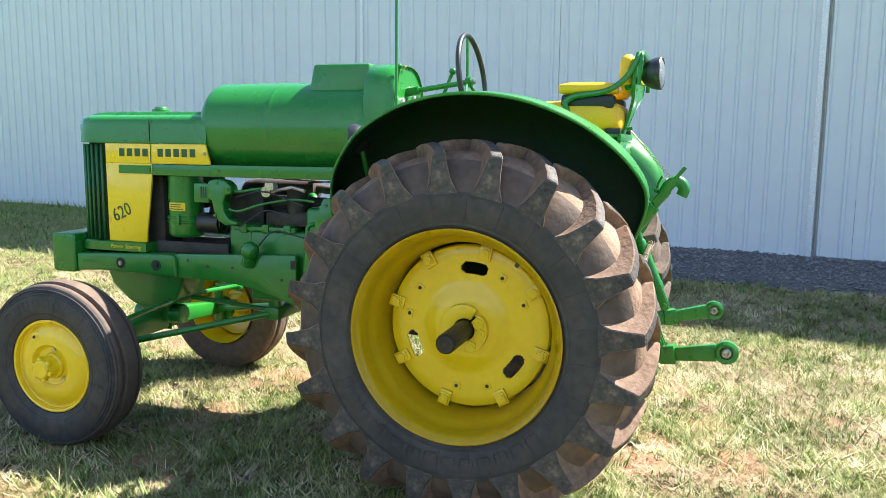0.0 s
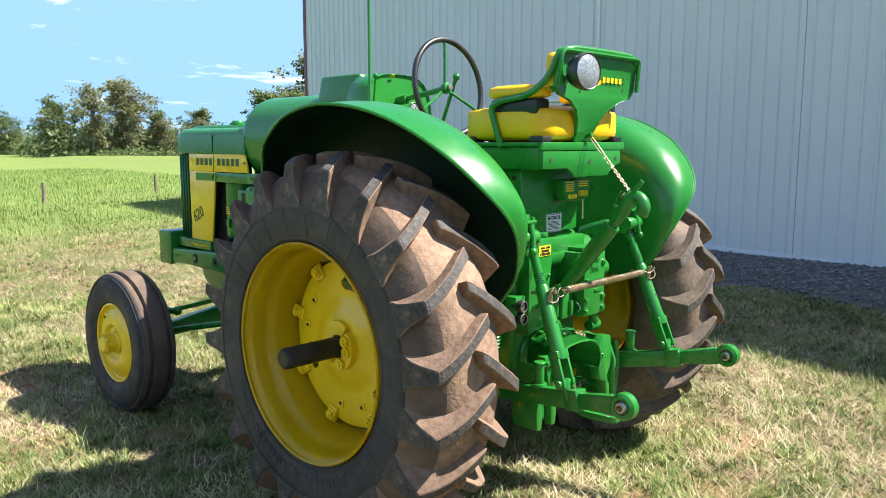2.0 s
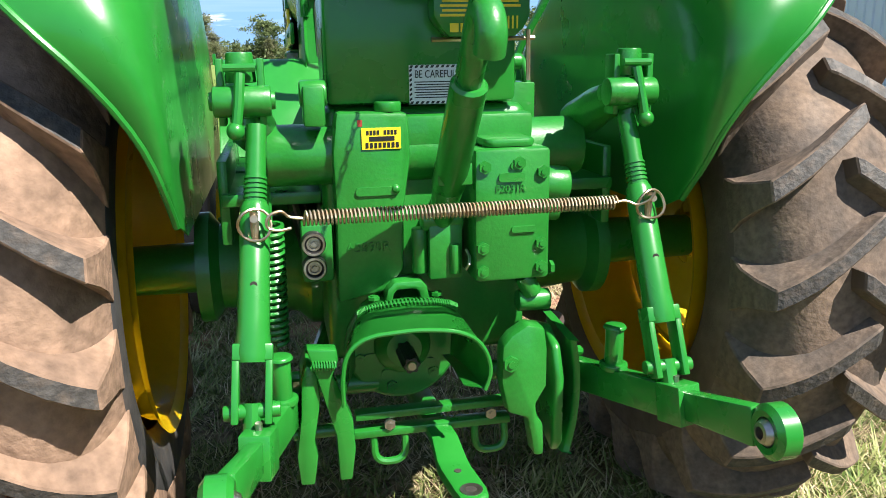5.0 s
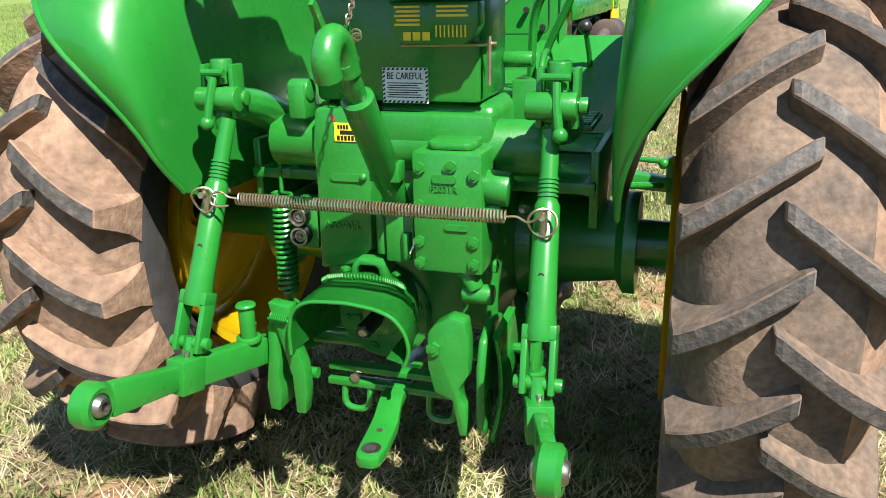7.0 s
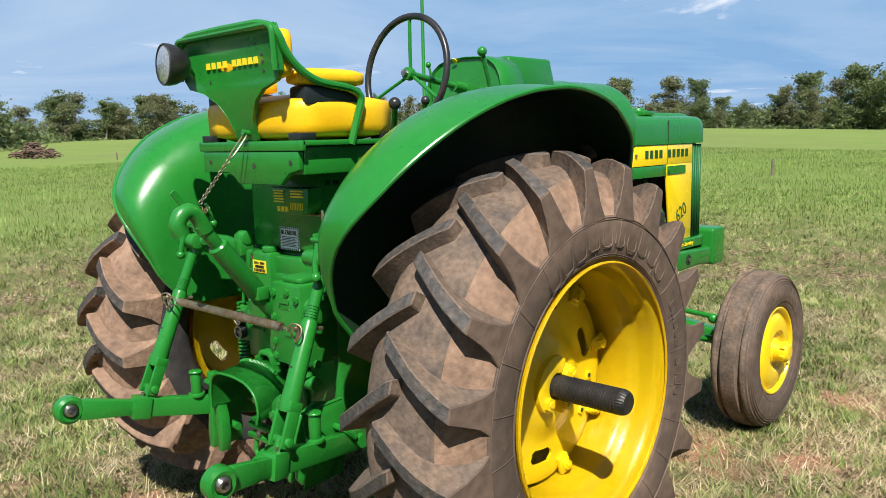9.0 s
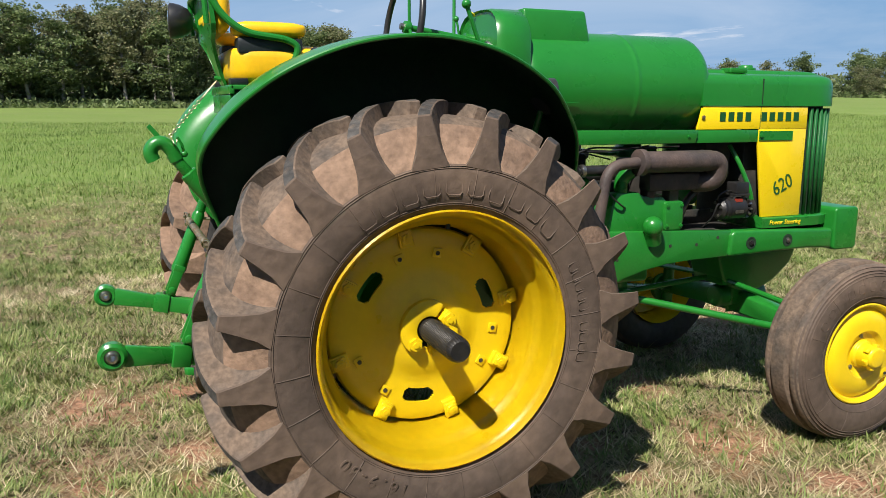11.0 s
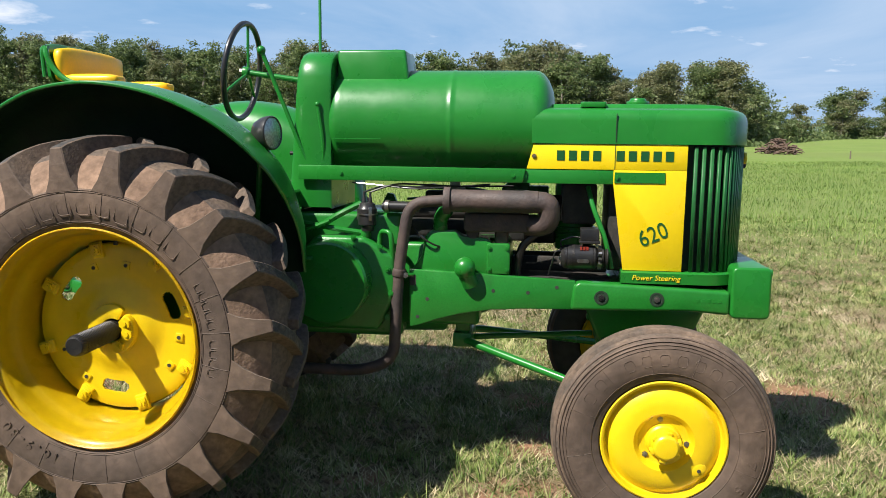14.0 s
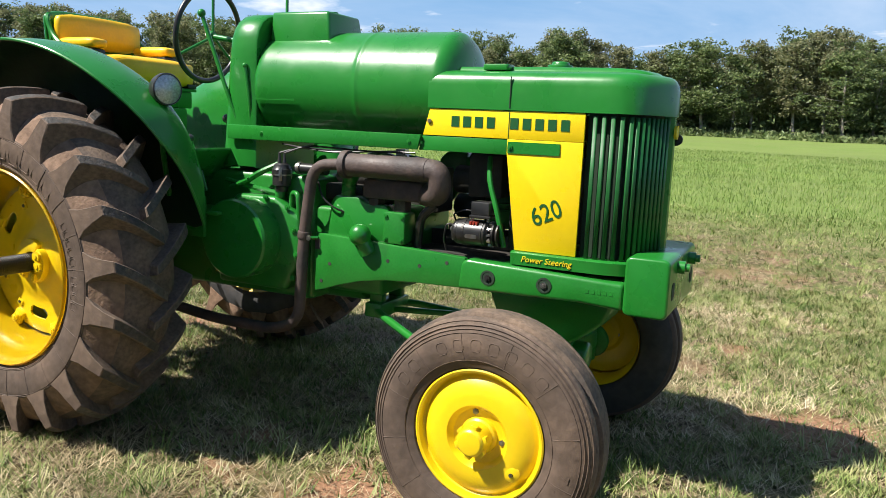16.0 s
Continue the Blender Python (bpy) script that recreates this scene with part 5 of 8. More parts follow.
# pump block with its bolts
bm = BM()
add_box(bm, (0.060, -0.470, 0.790), (0.208, -0.33, 1.045))
pump = part("hydraulic_pump", bm, GREEN_CAST, tractor, "square green hydraulic pump block with bolts", bevel=0.008)
bm = BM()
add_slab(bm, (0.085, -0.452, 1.045), (0.185, -0.35, 1.062), 0.02, axis="z")
part("pump_cap", bm, GREEN_CAST, pump, bevel=0.006)
part("cast_lettering", words("F2031R", 0.019, facing((0.128, -0.4705, 0.970), (1, 0, 0), (0, -1, 0)), 0.002), GREEN, pump, smooth=False)
for lo, hi in (((0.105, 0.983), (0.155, 1.0)), ((0.13, 0.885), (0.18, 0.897)), ((0.128, 1.006), (0.152, 1.020))):
    bm = BM()
    add_slab(bm, (lo[0], -0.4745, lo[1]), (hi[0], -0.4695, hi[1]), 0.006)
    part("cast_mark", bm, GREEN_CAST, pump)
for x, z in ((0.078, 1.012), (0.192, 1.000), (0.074, 0.858), (0.074, 0.812), (0.190, 0.862), (0.190, 0.815), (0.076, 0.935), (0.145, 1.018)):
    bolt(pump, (x, -0.470, z), (0, -1, 0), 0.0125, GREEN)
for p, q, r in (((0.205, -0.425, 0.97), (0.255, -0.425, 0.965), 0.036), ((0.205, -0.42, 0.92), (0.24, -0.42, 0.92), 0.026), ((0.165, -0.44, 0.79), (0.185, -0.44, 0.75), 0.020), ((0.155, -0.43, 0.735), (0.222, -0.43, 0.735), 0.022)):
    bm = BM()
    add_cyl(bm, p, q, r, n=18)
    part("pump_port", bm, GREEN_CAST, pump, bevel=0.004)
bolt(pump, (0.222, -0.43, 0.800), (1, 0, 0), 0.014, GREEN)
bm = BM()
add_box(bm, (-0.02, -0.425, 0.79), (0.045, -0.335, 0.90))
add_cyl(bm, (-0.035, -0.40, 0.80), (-0.035, -0.40, 0.89), 0.016, n=12)
add_cyl(bm, (0.03, -0.428, 0.86), (0.03, -0.428, 0.80), 0.011, n=12)
part("link_bracket", bm, GREEN_CAST, tractor, bevel=0.006)
bm = BM()
add_tube(bm, [(0.049, -0.44, 0.85), (0.053, -0.452, 0.838), (0.049, -0.462, 0.826), (0.045, -0.452, 0.814)], 0.003, n=6)
part("hitch_ring", bm, STEEL, tractor)
# remote couplings
bm = BM()
add_box(bm, (-0.262, -0.385, 0.790), (-0.202, -0.33, 0.905))
rem = part("coupling_block", bm, GREEN_CAST, tractor, bevel=0.006)
for z in (0.870, 0.823):
    bm = BM()
    add_rev(bm, [(0.03, 0.0235), (-0.012, 0.0235), (-0.016, 0.0215), (-0.016, 0.0165), (-0.004, 0.0155), (-0.004, 0.0)], (-0.240, -0.392, z), axis="y", n=24)
    hc = part("hose_coupling", bm, BLACK, rem, "black hydraulic coupling with a bright steel core", sharp=30)
    bm = BM()
    add_rev(bm, [(-0.0045, 0.0145), (-0.010, 0.0135), (-0.010, 0.0095), (-0.006, 0.0085), (-0.006, 0.0050), (-0.012, 0.0045), (-0.012, 0.0)], (-0.240, -0.392, z), axis="y", n=22)
    part("coupling_core", bm, STEEL, hc, sharp=30)
    bm = BM()
    add_rev(bm, [(-0.0155, 0.0222), (-0.0180, 0.0212), (-0.0180, 0.0178), (-0.0150, 0.0168)], (-0.240, -0.392, z), axis="y", n=24)
    part("coupling_ring", bm, STEEL, hc, sharp=30)

# rockshaft with its arms
bm = BM()
add_cyl(bm, (-0.318, -0.315, 1.030), (0.318, -0.315, 1.030), 0.060, n=26)
rock = part("rockshaft", bm, GREEN_CAST, tractor, "thick green hydraulic lift shaft", bevel=0.006)
LINKS = {-1: ((-0.348, -0.480, 1.145), (-0.339, -0.567, 0.956), (-0.360, -0.672, 0.690)), 1: ((0.356, -0.472, 1.143), (0.352, -0.553, 0.951), (0.362, -0.660, 0.690))}
for s in (1, -1):
    top, pin, low = [Vector(p) for p in LINKS[s]]
    d = (low - pin).normalized()
    bm = BM()
    m = [(s * 0.335, -0.28, 1.075), (s * 0.340, -0.38, 1.115), (s * 0.345, -0.50, 1.145)]
    add_tube(bm, m, [0.045, 0.038, 0.030], n=12)
    add_cyl(bm, (s * 0.30, -0.500, 1.145), (s * 0.395, -0.500, 1.145), 0.026, n=18)
    part("lift_arm", bm, GREEN_CAST, rock, bevel=0.004)
    # lift link: yoke, screw, tube and fork
    bm = BM()
    add_cyl(bm, pin - d * 0.16, pin + d * 0.02, 0.017, n=16)
    link = part("lift_link", bm, GREEN, tractor, "long green adjustable lift link")
    bm = BM()
    add_tube(bm, [pin - d * 0.03, pin - d * 0.02, low - d * 0.11, low - d * 0.07, low - d * 0.055], [0.019, 0.0240, 0.0265, 0.0300, 0.0270], n=18)
    part("link_tube", bm, GREEN, link)
    bm = BM()
    across = Vector((1, 0, 0)) - d * d.x
    across.normalize()
    fwd = d.cross(across)
    fm = Matrix(((across.x, fwd.x, d.x, low.x), (across.y, fwd.y, d.y, low.y), (across.z, fwd.z, d.z, low.z), (0, 0, 0, 1)))
    for q in (-0.026, 0.026):
        add_box(bm, (q - 0.006, -0.019, -0.062), (q + 0.006, 0.019, 0.042), fm)
    add_box(bm, (-0.032, -0.021, -0.085), (0.032, 0.021, -0.058), fm)
    add_cyl(bm, low + Vector((-0.045, 0, 0)) + d * 0.022, low + Vector((0.045, 0, 0)) + d * 0.022, 0.013, n=12)
    part("link_fork", bm, GREEN, link, bevel=0.003)
    bm = BM()
    h = pin + d * 0.10
    add_cyl(bm, h + Vector((0, -0.027, 0)), h + Vector((0, -0.0245, 0)), 0.006, n=10)
    part("bolt_hole", bm, DARK, link)
    bm = BM()
    add_cyl(bm, top + Vector((0, 0, 0.03)), top + Vector((0, 0, 0.08)), 0.026, 0.022, n=18)
    for q in (-0.033, 0.033):
        add_box(bm, (top.x + q - 0.006, top.y - 0.024, top.z - 0.04), (top.x + q + 0.006, top.y + 0.02, top.z + 0.07))
    add_box(bm, (top.x - 0.039, top.y - 0.036, top.z - 0.004), (top.x + 0.039, top.y - 0.022, top.z + 0.012))
    add_cyl(bm, top + Vector((-0.055, 0, 0.0)), top + Vector((0.055, 0, 0.0)), 0.016, n=14)
    add_cyl(bm, top + Vector((0, -0.01, -0.065)), top + Vector((0, -0.005, -0.02)), 0.020, n=14)
    part("levelling_yoke", bm, GREEN_CAST, link, bevel=0.003)
    bm = BM()
    add_tube(bm, [top + Vector((0, -0.035, 0.045)), top + Vector((s * 0.004, -0.05, 0.0)), top + Vector((s * 0.010, -0.055, -0.038))], 0.009, n=10)
    add_ball(bm, top + Vector((s * 0.012, -0.056, -0.046)), 0.015, 12, 8)
    add_cyl(bm, top + Vector((-0.026, -0.035, 0.055)), top + Vector((0.026, -0.035, 0.055)), 0.007, n=10)
    part("crank_handle", bm, GREEN, link)
    for k in range(6):
        a = pin - d * (0.028 + 0.008 * k)
        bm = BM()
        add_cyl(bm, a, a - d * 0.004, 0.0195, n=14)
        part("screw_thread", bm, GREEN, link)
    # pin with wire ring
    bm = BM()
    add_cyl(bm, pin + Vector((0, -0.052, 0.012)), pin + Vector((0, 0.05, -0.004)), 0.0065, n=10)
    add_cyl(bm, pin + Vector((0, -0.03, -0.036)), pin + Vector((0, -0.034, 0.022)), 0.007, n=10)
    lp = part("linch_pin", bm, BRASSY, link, "plated linch pin with a wire ring")
    bm = BM()
    add_tube(bm, [pin + Vector((0.026 * math.cos(2 * math.pi * i / 20), -0.042 + 0.006 * math.sin(4 * math.pi * i / 20), 0.026 * math.sin(2 * math.pi * i / 20))) for i in range(20)], 0.0026, n=6, closed=True)
    part("wire_ring", bm, BRASSY, lp)
    # lower link with its ball end
    ball = Vector((-0.399, -0.930, 0.654)) if s < 0 else Vector((0.426, -0.897, 0.647))
    start = Vector((s * 0.264, -0.30, 0.540))
    mid = start.lerp(ball, 0.68)
    dd = (ball - start).normalized()
    side = dd.cross(Vector((0, 0, 1))).normalized()
    upv = side.cross(dd)

    def bar(bm, a, b, w, h0, h1):
        v = []
        for p, h in ((a, h0), (b, h1)):
            v.append([bm.verts.new(p + side * i * w + upv * j * h) for i, j in ((-1, -1), (1, -1), (1, 1), (-1, 1))])
        grid_faces(bm, v, closed_v=True)
        bm.faces.new(v[0][::-1])
        bm.faces.new(v[1])
    bm = BM()
    bar(bm, start, mid, 0.018, 0.032, 0.032)
    ll = part("lower_link", bm, GREEN, tractor, "green three-point lower link arm", bevel=0.005)
    bm = BM()
    bar(bm, mid - dd * 0.04, mid + dd * 0.02, 0.025, 0.036, 0.036)
    part("link_collar", bm, GREEN, ll, bevel=0.003)
    bm = BM()
    bar(bm, mid + dd * 0.015, ball - dd * 0.035, 0.014, 0.026, 0.034)
    part("link_end", bm, GREEN, ll, bevel=0.006)
    bm = BM()
    add_rev(bm, [(-0.020, 0.024), (-0.022, 0.034), (-0.014, 0.044), (0.014, 0.044), (0.022, 0.034), (0.020, 0.024)], (0, 0, 0), axis="x", n=28)
    bm.transform(Matrix.Translation(ball))
    part("ball_socket", bm, GREEN, ll)
    bm = BM()
    add_rev(bm, [(-0.030, 0.010), (-0.029, 0.016), (-0.014, 0.026), (0.014, 0.026), (0.029, 0.016), (0.030, 0.010), (-0.030, 0.010)], (0, 0, 0), axis="x", n=22)
    bm.transform(Matrix.Translation(ball))
    part("steel_ball", bm, STEEL, ll, "worn steel hitch ball")
    bm = BM()
    base = start.lerp(ball, 0.385) + upv * 0.03
    add_cyl(bm, base, base + Vector((0, 0, 0.090)), 0.018, n=16)
    add_cyl(bm, base + Vector((0, 0, 0.084)), base + Vector((0, 0, 0.091)), 0.024, 0.020, n=16)
    add_cyl(bm, base, base + Vector((0, 0, 0.012)), 0.028, n=16)
    part("stop_peg", bm, GREEN, ll, bevel=0.002)
    bm = BM()
    q = low + d * 0.03
    add_tube(bm, [q - d * 0.02, q + d * 0.045, start.lerp(ball, 0.60) + upv * 0.03], [0.016, 0.014, 0.013], n=10)
    part("link_clevis", bm, GREEN, ll)
    bm = BM()
    g = start.lerp(ball, 0.66) + upv * 0.036
    add_cyl(bm, g, g + Vector((0, 0, 0.012)), 0.006, n=8)
    part("grease_nipple", bm, STEEL, ll)


# coil springs
def coil(name, a, b, r, wire, turns, mat, label, parent=None, n=10):
    a, b = Vector(a), Vector(b)
    u, w = frame_of(b - a)
    bm = BM()
    k = turns * n
    add_tube(bm, [a.lerp(b, i / k) + (u * math.cos(2 * math.pi * i / n) + w * math.sin(2 * math.pi * i / n)) * r for i in range(k + 1)], wire, n=5)
    return part(name, bm, mat, parent or tractor, label)


sp = coil("check_spring", (-0.262, -0.604, 0.962), (0.285, -0.592, 0.957), 0.0115, 0.0021, 84, BRASSY, "long plated coil spring between the lift links")
bm = BM()
add_tube(bm, bend([(-0.262, -0.604, 0.962), (-0.285, -0.606, 0.965), (-0.295, -0.610, 0.978), (-0.318, -0.614, 0.972), (-0.322, -0.614, 0.95), (-0.300, -0.614, 0.945), (-0.282, -0.610, 0.948)], 0.012, 4), 0.0026, n=6)
part("spring_hook", bm, BRASSY, sp)
bm = BM()
add_tube(bm, bend([(0.285, -0.592, 0.957), (0.305, -0.592, 0.960), (0.325, -0.600, 0.950), (0.345, -0.610, 0.962), (0.352, -0.610, 0.975)], 0.01, 4), 0.0026, n=6)
part("spring_hook", bm, BRASSY, sp)
coil("return_spring", (-0.318, -0.33, 0.905), (-0.322, -0.33, 0.655), 0.023, 0.0048, 19, GREEN, "green painted vertical coil spring")
for pts in ([(-0.318, -0.33, 1.02), (-0.318, -0.33, 0.905)], [(-0.322, -0.33, 0.655), (-0.325, -0.33, 0.62), (-0.30, -0.33, 0.60)]):
    bm = BM()
    add_tube(bm, pts, 0.005, n=6)
    part("spring_rod", bm, GREEN, tractor)

# top link with its hook end
HK = Vector((0.016, -0.690, 1.262))
FT = Vector((0.008, -0.405, 0.905))
dl = (FT - HK).normalized()
bm = BM()
add_tube(bm, [HK + dl * 0.115, HK + dl * 0.12, FT - dl * 0.10, FT - dl * 0.09], [0.026, 0.0315, 0.0315, 0.026], n=20)
tl = part("top_link", bm, GREEN, tractor, "green tubular top link with an open hook end")
bm = BM()
add_cyl(bm, HK + dl * 0.03, HK + dl * 0.13, 0.0205, n=16)
part("link_screw", bm, GREEN_CAST, tl, bevel=0.003)
bm = BM()
add_cyl(bm, FT - dl * 0.11, FT, 0.030, 0.024, n=16)
add_cyl(bm, FT + Vector((-0.04, 0, 0)), FT + Vector((0.04, 0, 0)), 0.022, n=14)
add_box(bm, (-0.028, -0.02, -0.02), (0.036, 0.02, 0.02), Matrix.Translation(FT - dl * 0.13))
part("link_knuckle", bm, GREEN_CAST, tl, bevel=0.003)
bm = BM()
nrm = Vector((1, 0, 0))
up2 = dl.cross(nrm).normalized()
if up2.y > 0:
    up2 = -up2
arc = [HK + dl * 0.06 - up2 * 0.0, HK + dl * 0.015 - up2 * 0.012, HK - dl * 0.020 - up2 * 0.006, HK - dl * 0.032 + up2 * 0.022, HK - dl * 0.018 + up2 * 0.052, HK + dl * 0.012 + up2 * 0.060]
add_tube(bm, bend(arc, 0.02, 5), 0.0245, n=14)
part("hook", bm, GREEN_CAST, tl, "open green hook end", bevel=0.0)
bm = BM()
add_box(bm, (-0.022, 0.0, -0.006), (-0.014, 0.016, 0.19), Matrix.Translation(HK + dl * 0.10) @ (-dl).to_track_quat("Z", "Y").to_matrix().to_4x4())
add_ball(bm, HK + dl * 0.06 - up2 * 0.035, 0.012, 10, 7)
add_tube(bm, [HK + dl * 0.06 - up2 * 0.035, HK + dl * 0.03 - up2 * 0.05, HK - up2 * 0.055], 0.005, n=8)
part("hook_latch", bm, GREEN, tl)

# chain from the seat to the hook
top, end = Vector((0.023, -0.500, 1.498)), Vector((0.028, -0.672, 1.300))
bm = BM()
dcl = (end - top)
l0 = top + dcl * 0.38
u, w = frame_of(dcl)
add_tube(bm, bend([top, top + u * 0.011 + dcl * 0.05, l0 + u * 0.011 - dcl * 0.05, l0, l0 - u * 0.011 - dcl * 0.05, top - u * 0.011 + dcl * 0.05, top], 0.012, 4), 0.0025, n=6)
ch = part("hook_chain", bm, BRASSY, tractor, "plated chain with a long wire loop")
n = 15
for i in range(n):
    a = l0.lerp(end, i / n)
    b = l0.lerp(end, (i + 1.25) / n)
    q = u if i % 2 else w
    bm = BM()
    add_tube(bm, [a, a.lerp(b, 0.25) + q * 0.0048, a.lerp(b, 0.75) + q * 0.0048, b, a.lerp(b, 0.75) - q * 0.0048, a.lerp(b, 0.25) - q * 0.0048], 0.0017, n=5, closed=True)
    part("chain_link", bm, BRASSY, ch)
bm = BM()
for i in range(5):
    p = end + Vector((0.006 * (i - 2), 0.012 * (i % 2) + 0.006, -0.016 - 0.006 * (i % 3)))
    add_tube(bm, [p + Vector((0.009 * math.cos(2 * math.pi * j / 10), 0.004, 0.006 * math.sin(2 * math.pi * j / 10))) for j in range(10)], 0.0017, n=5, closed=True)
part("loose_chain_end", bm, BRASSY, ch)
bm = BM()
add_cyl(bm, top + Vector((0, 0.012, 0.0)), top + Vector((0, -0.012, 0.004)), 0.009, n=10)
part("chain_eye", bm, GREEN, ch)

# power take-off shield: a bent sheet open to the rear
cx = -0.068
bm = BM()
prof = [(-0.139, 0.600), (-0.140, 0.65), (-0.132, 0.695), (-0.112, 0.719), (-0.08, 0.731), (0, 0.735), (0.07, 0.727), (0.108, 0.710), (0.130, 0.680), (0.139, 0.640), (0.126, 0.605), (0.085, 0.615)]
back = [(-0.100, 0.600), (-0.100, 0.65), (-0.096, 0.695), (-0.085, 0.735), (-0.06, 0.752), (0, 0.757), (0.055, 0.752), (0.085, 0.735), (0.098, 0.70), (0.100, 0.65), (0.098, 0.610), (0.080, 0.61)]
rows = []
for f, y, lift in ((0.0, -0.370, 0.0), (0.35, -0.425, 0.004), (0.7, -0.480, 0.005), (0.93, -0.528, 0.002), (1.0, -0.545, 0.0)):
    rows.append([bm.verts.new((cx + b[0] + (a[0] - b[0]) * f, y, b[1] + (a[1] - b[1]) * f + lift)) for a, b in zip(prof, back)])
grid_faces(bm, rows)
bmesh.ops.solidify(bm, geom=bm.faces[:], thickness=0.004)
pto = part("pto_shield", bm, GREEN, tractor, "arched green sheet shield over the drive shaft", sharp=45)
bm = BM()
add_tube(bm, bend([(cx + x, -0.546, z - 0.002) for x, z in prof[:-1]], 0.02, 3), 0.0045, n=8)
part("shield_rim", bm, GREEN, pto)
bm = BM()
add_rev(bm, [(-0.32, 0.118), (-0.345, 0.118), (-0.350, 0.112), (-0.352, 0.060), (-0.366, 0.054), (-0.380, 0.036), (-0.382, 0.0)], (cx, 0, 0.633), axis="y", n=36)
hs = part("pto_housing", bm, GREEN_CAST, tractor, "round green drive shaft housing", sharp=30)
for a in range(15, 375, 60):
    bolt(hs, (cx + 0.092 * math.cos(radians(a)), -0.351, 0.633 + 0.092 * math.sin(radians(a))), (0, -1, 0), 0.012, GREEN)
for a in (200, 245, 320):
    bm = BM()
    q = Vector((cx + 0.068 * math.cos(radians(a)), 0, 0.633 + 0.068 * math.sin(radians(a))))
    add_slab(bm, (q.x - 0.016, -0.356, q.z - 0.010), (q.x + 0.016, -0.348, q.z + 0.010), 0.007)
    part("cast_mark", bm, GREEN_CAST, hs)
bm = BM()
rows = []
for y, r in ((-0.372, 0.0185), (-0.462, 0.0185), (-0.470, 0.0165)):
    rows.append([bm.verts.new((cx + (r - 0.003 * ((i // 2) % 2)) * math.cos(2 * math.pi * i / 24), y, 0.633 + (r - 0.003 * ((i // 2) % 2)) * math.sin(2 * math.pi * i / 24))) for i in range(24)])
grid_faces(bm, rows, closed_v=True)
bm.faces.new(rows[-1])
part("pto_shaft", bm, SHAFT, tractor, "short splined steel drive shaft", sharp=20)
bm = BM()
add_rev(bm, [(-0.4702, 0.011), (-0.474, 0.008), (-0.474, 0.0)], (cx, 0, 0.633), axis="y", n=16)
part("shaft_tip", bm, STEEL, hs)
# thin spring arched over the shield
arch = [Vector((cx + x, -0.448, z)) for x, z in ((-0.100, 0.735), (-0.085, 0.744), (-0.05, 0.7505), (0.0, 0.753), (0.05, 0.7495), (0.080, 0.743), (0.096, 0.735))]
bm = BM()
pts = []
for i in range(40 * 6 + 1):
    f = i / 240 * (len(arch) - 1)
    q = min(int(f), len(arch) - 2)
    p = arch[q].lerp(arch[q + 1], f - q)
    pts.append(p + Vector((0, 0.0062 * math.cos(2 * math.pi * i / 6), 0.0062 * math.sin(2 * math.pi * i / 6) + 0.004)))
add_tube(bm, pts, 0.0018, n=5)
part("shield_spring", bm, GREEN, pto, "thin green spring arched over the shield")
bm = BM()
add_prism(bm, [(cx - 0.042, 0.745), (cx - 0.036, 0.775), (cx - 0.022, 0.790), (cx + 0.030, 0.790), (cx + 0.042, 0.778), (cx + 0.047, 0.745), (cx + 0.030, 0.745), (cx + 0.026, 0.768), (cx + 0.018, 0.774), (cx - 0.016, 0.774), (cx - 0.024, 0.766), (cx - 0.028, 0.745)], -0.425, -0.365, axis="y")
part("shield_hinge", bm, GREEN_CAST, pto, bevel=0.004)
for x in (-0.062, 0.064):
    bolt(pto, (cx + x, -0.405, 0.752), (0, 0, 1), 0.012, GREEN)
# drawbar, its guide, and the bracing plates each side
bm = BM()
rows = []
for y, x, z, w, h in ((-0.20, -0.02, 0.470, 0.026, 0.012), (-0.455, -0.008, 0.470, 0.026, 0.012), (-0.478, -0.006, 0.466, 0.027, 0.012), (-0.520, -0.002, 0.440, 0.030, 0.013), (-0.545, 0.0, 0.436, 0.030, 0.013), (-0.625, 0.009, 0.436, 0.030, 0.013), (-0.655, 0.010, 0.436, 0.026, 0.013), (-0.668, 0.010, 0.436, 0.014, 0.012)):
    rows.append([bm.verts.new((x + i * w, y, z + j * h)) for i, j in ((-1, -1), (1, -1), (1, 1), (-1, 1))])
grid_faces(bm, rows, closed_v=True)
bm.faces.new(rows[0][::-1])
bm.faces.new(rows[-1])
db = part("drawbar", bm, GREEN, tractor, "green offset drawbar with a worn steel hole", bevel=0.004)
bm = BM()
add_rev(bm, [(0.0, 0.011), (0.0145, 0.011), (0.0145, 0.021), (0.0, 0.021)], (0.009, -0.630, 0.436), axis="z", n=20)
part("worn_ring", bm, STEEL, db, "bare worn steel round the hole")
bm = BM()
add_cyl(bm, (0.009, -0.630, 0.4485), (0.009, -0.630, 0.4500), 0.0112, n=18)
add_cyl(bm, (0.0, -0.56, 0.449), (0.0, -0.56, 0.4502), 0.007, n=12)
part("pin_hole", bm, DARK, db)
bm = BM()
add_box(bm, (-0.178, -0.43, 0.508), (0.140, -0.40, 0.524))
gd = part("drawbar_guide", bm, GREEN_CAST, tractor, bevel=0.003)
bm = BM()
add_box(bm, (-0.182, -0.432, 0.470), (0.142, -0.40, 0.487))
part("lower_guide_bar", bm, GREEN_CAST, gd, bevel=0.003)
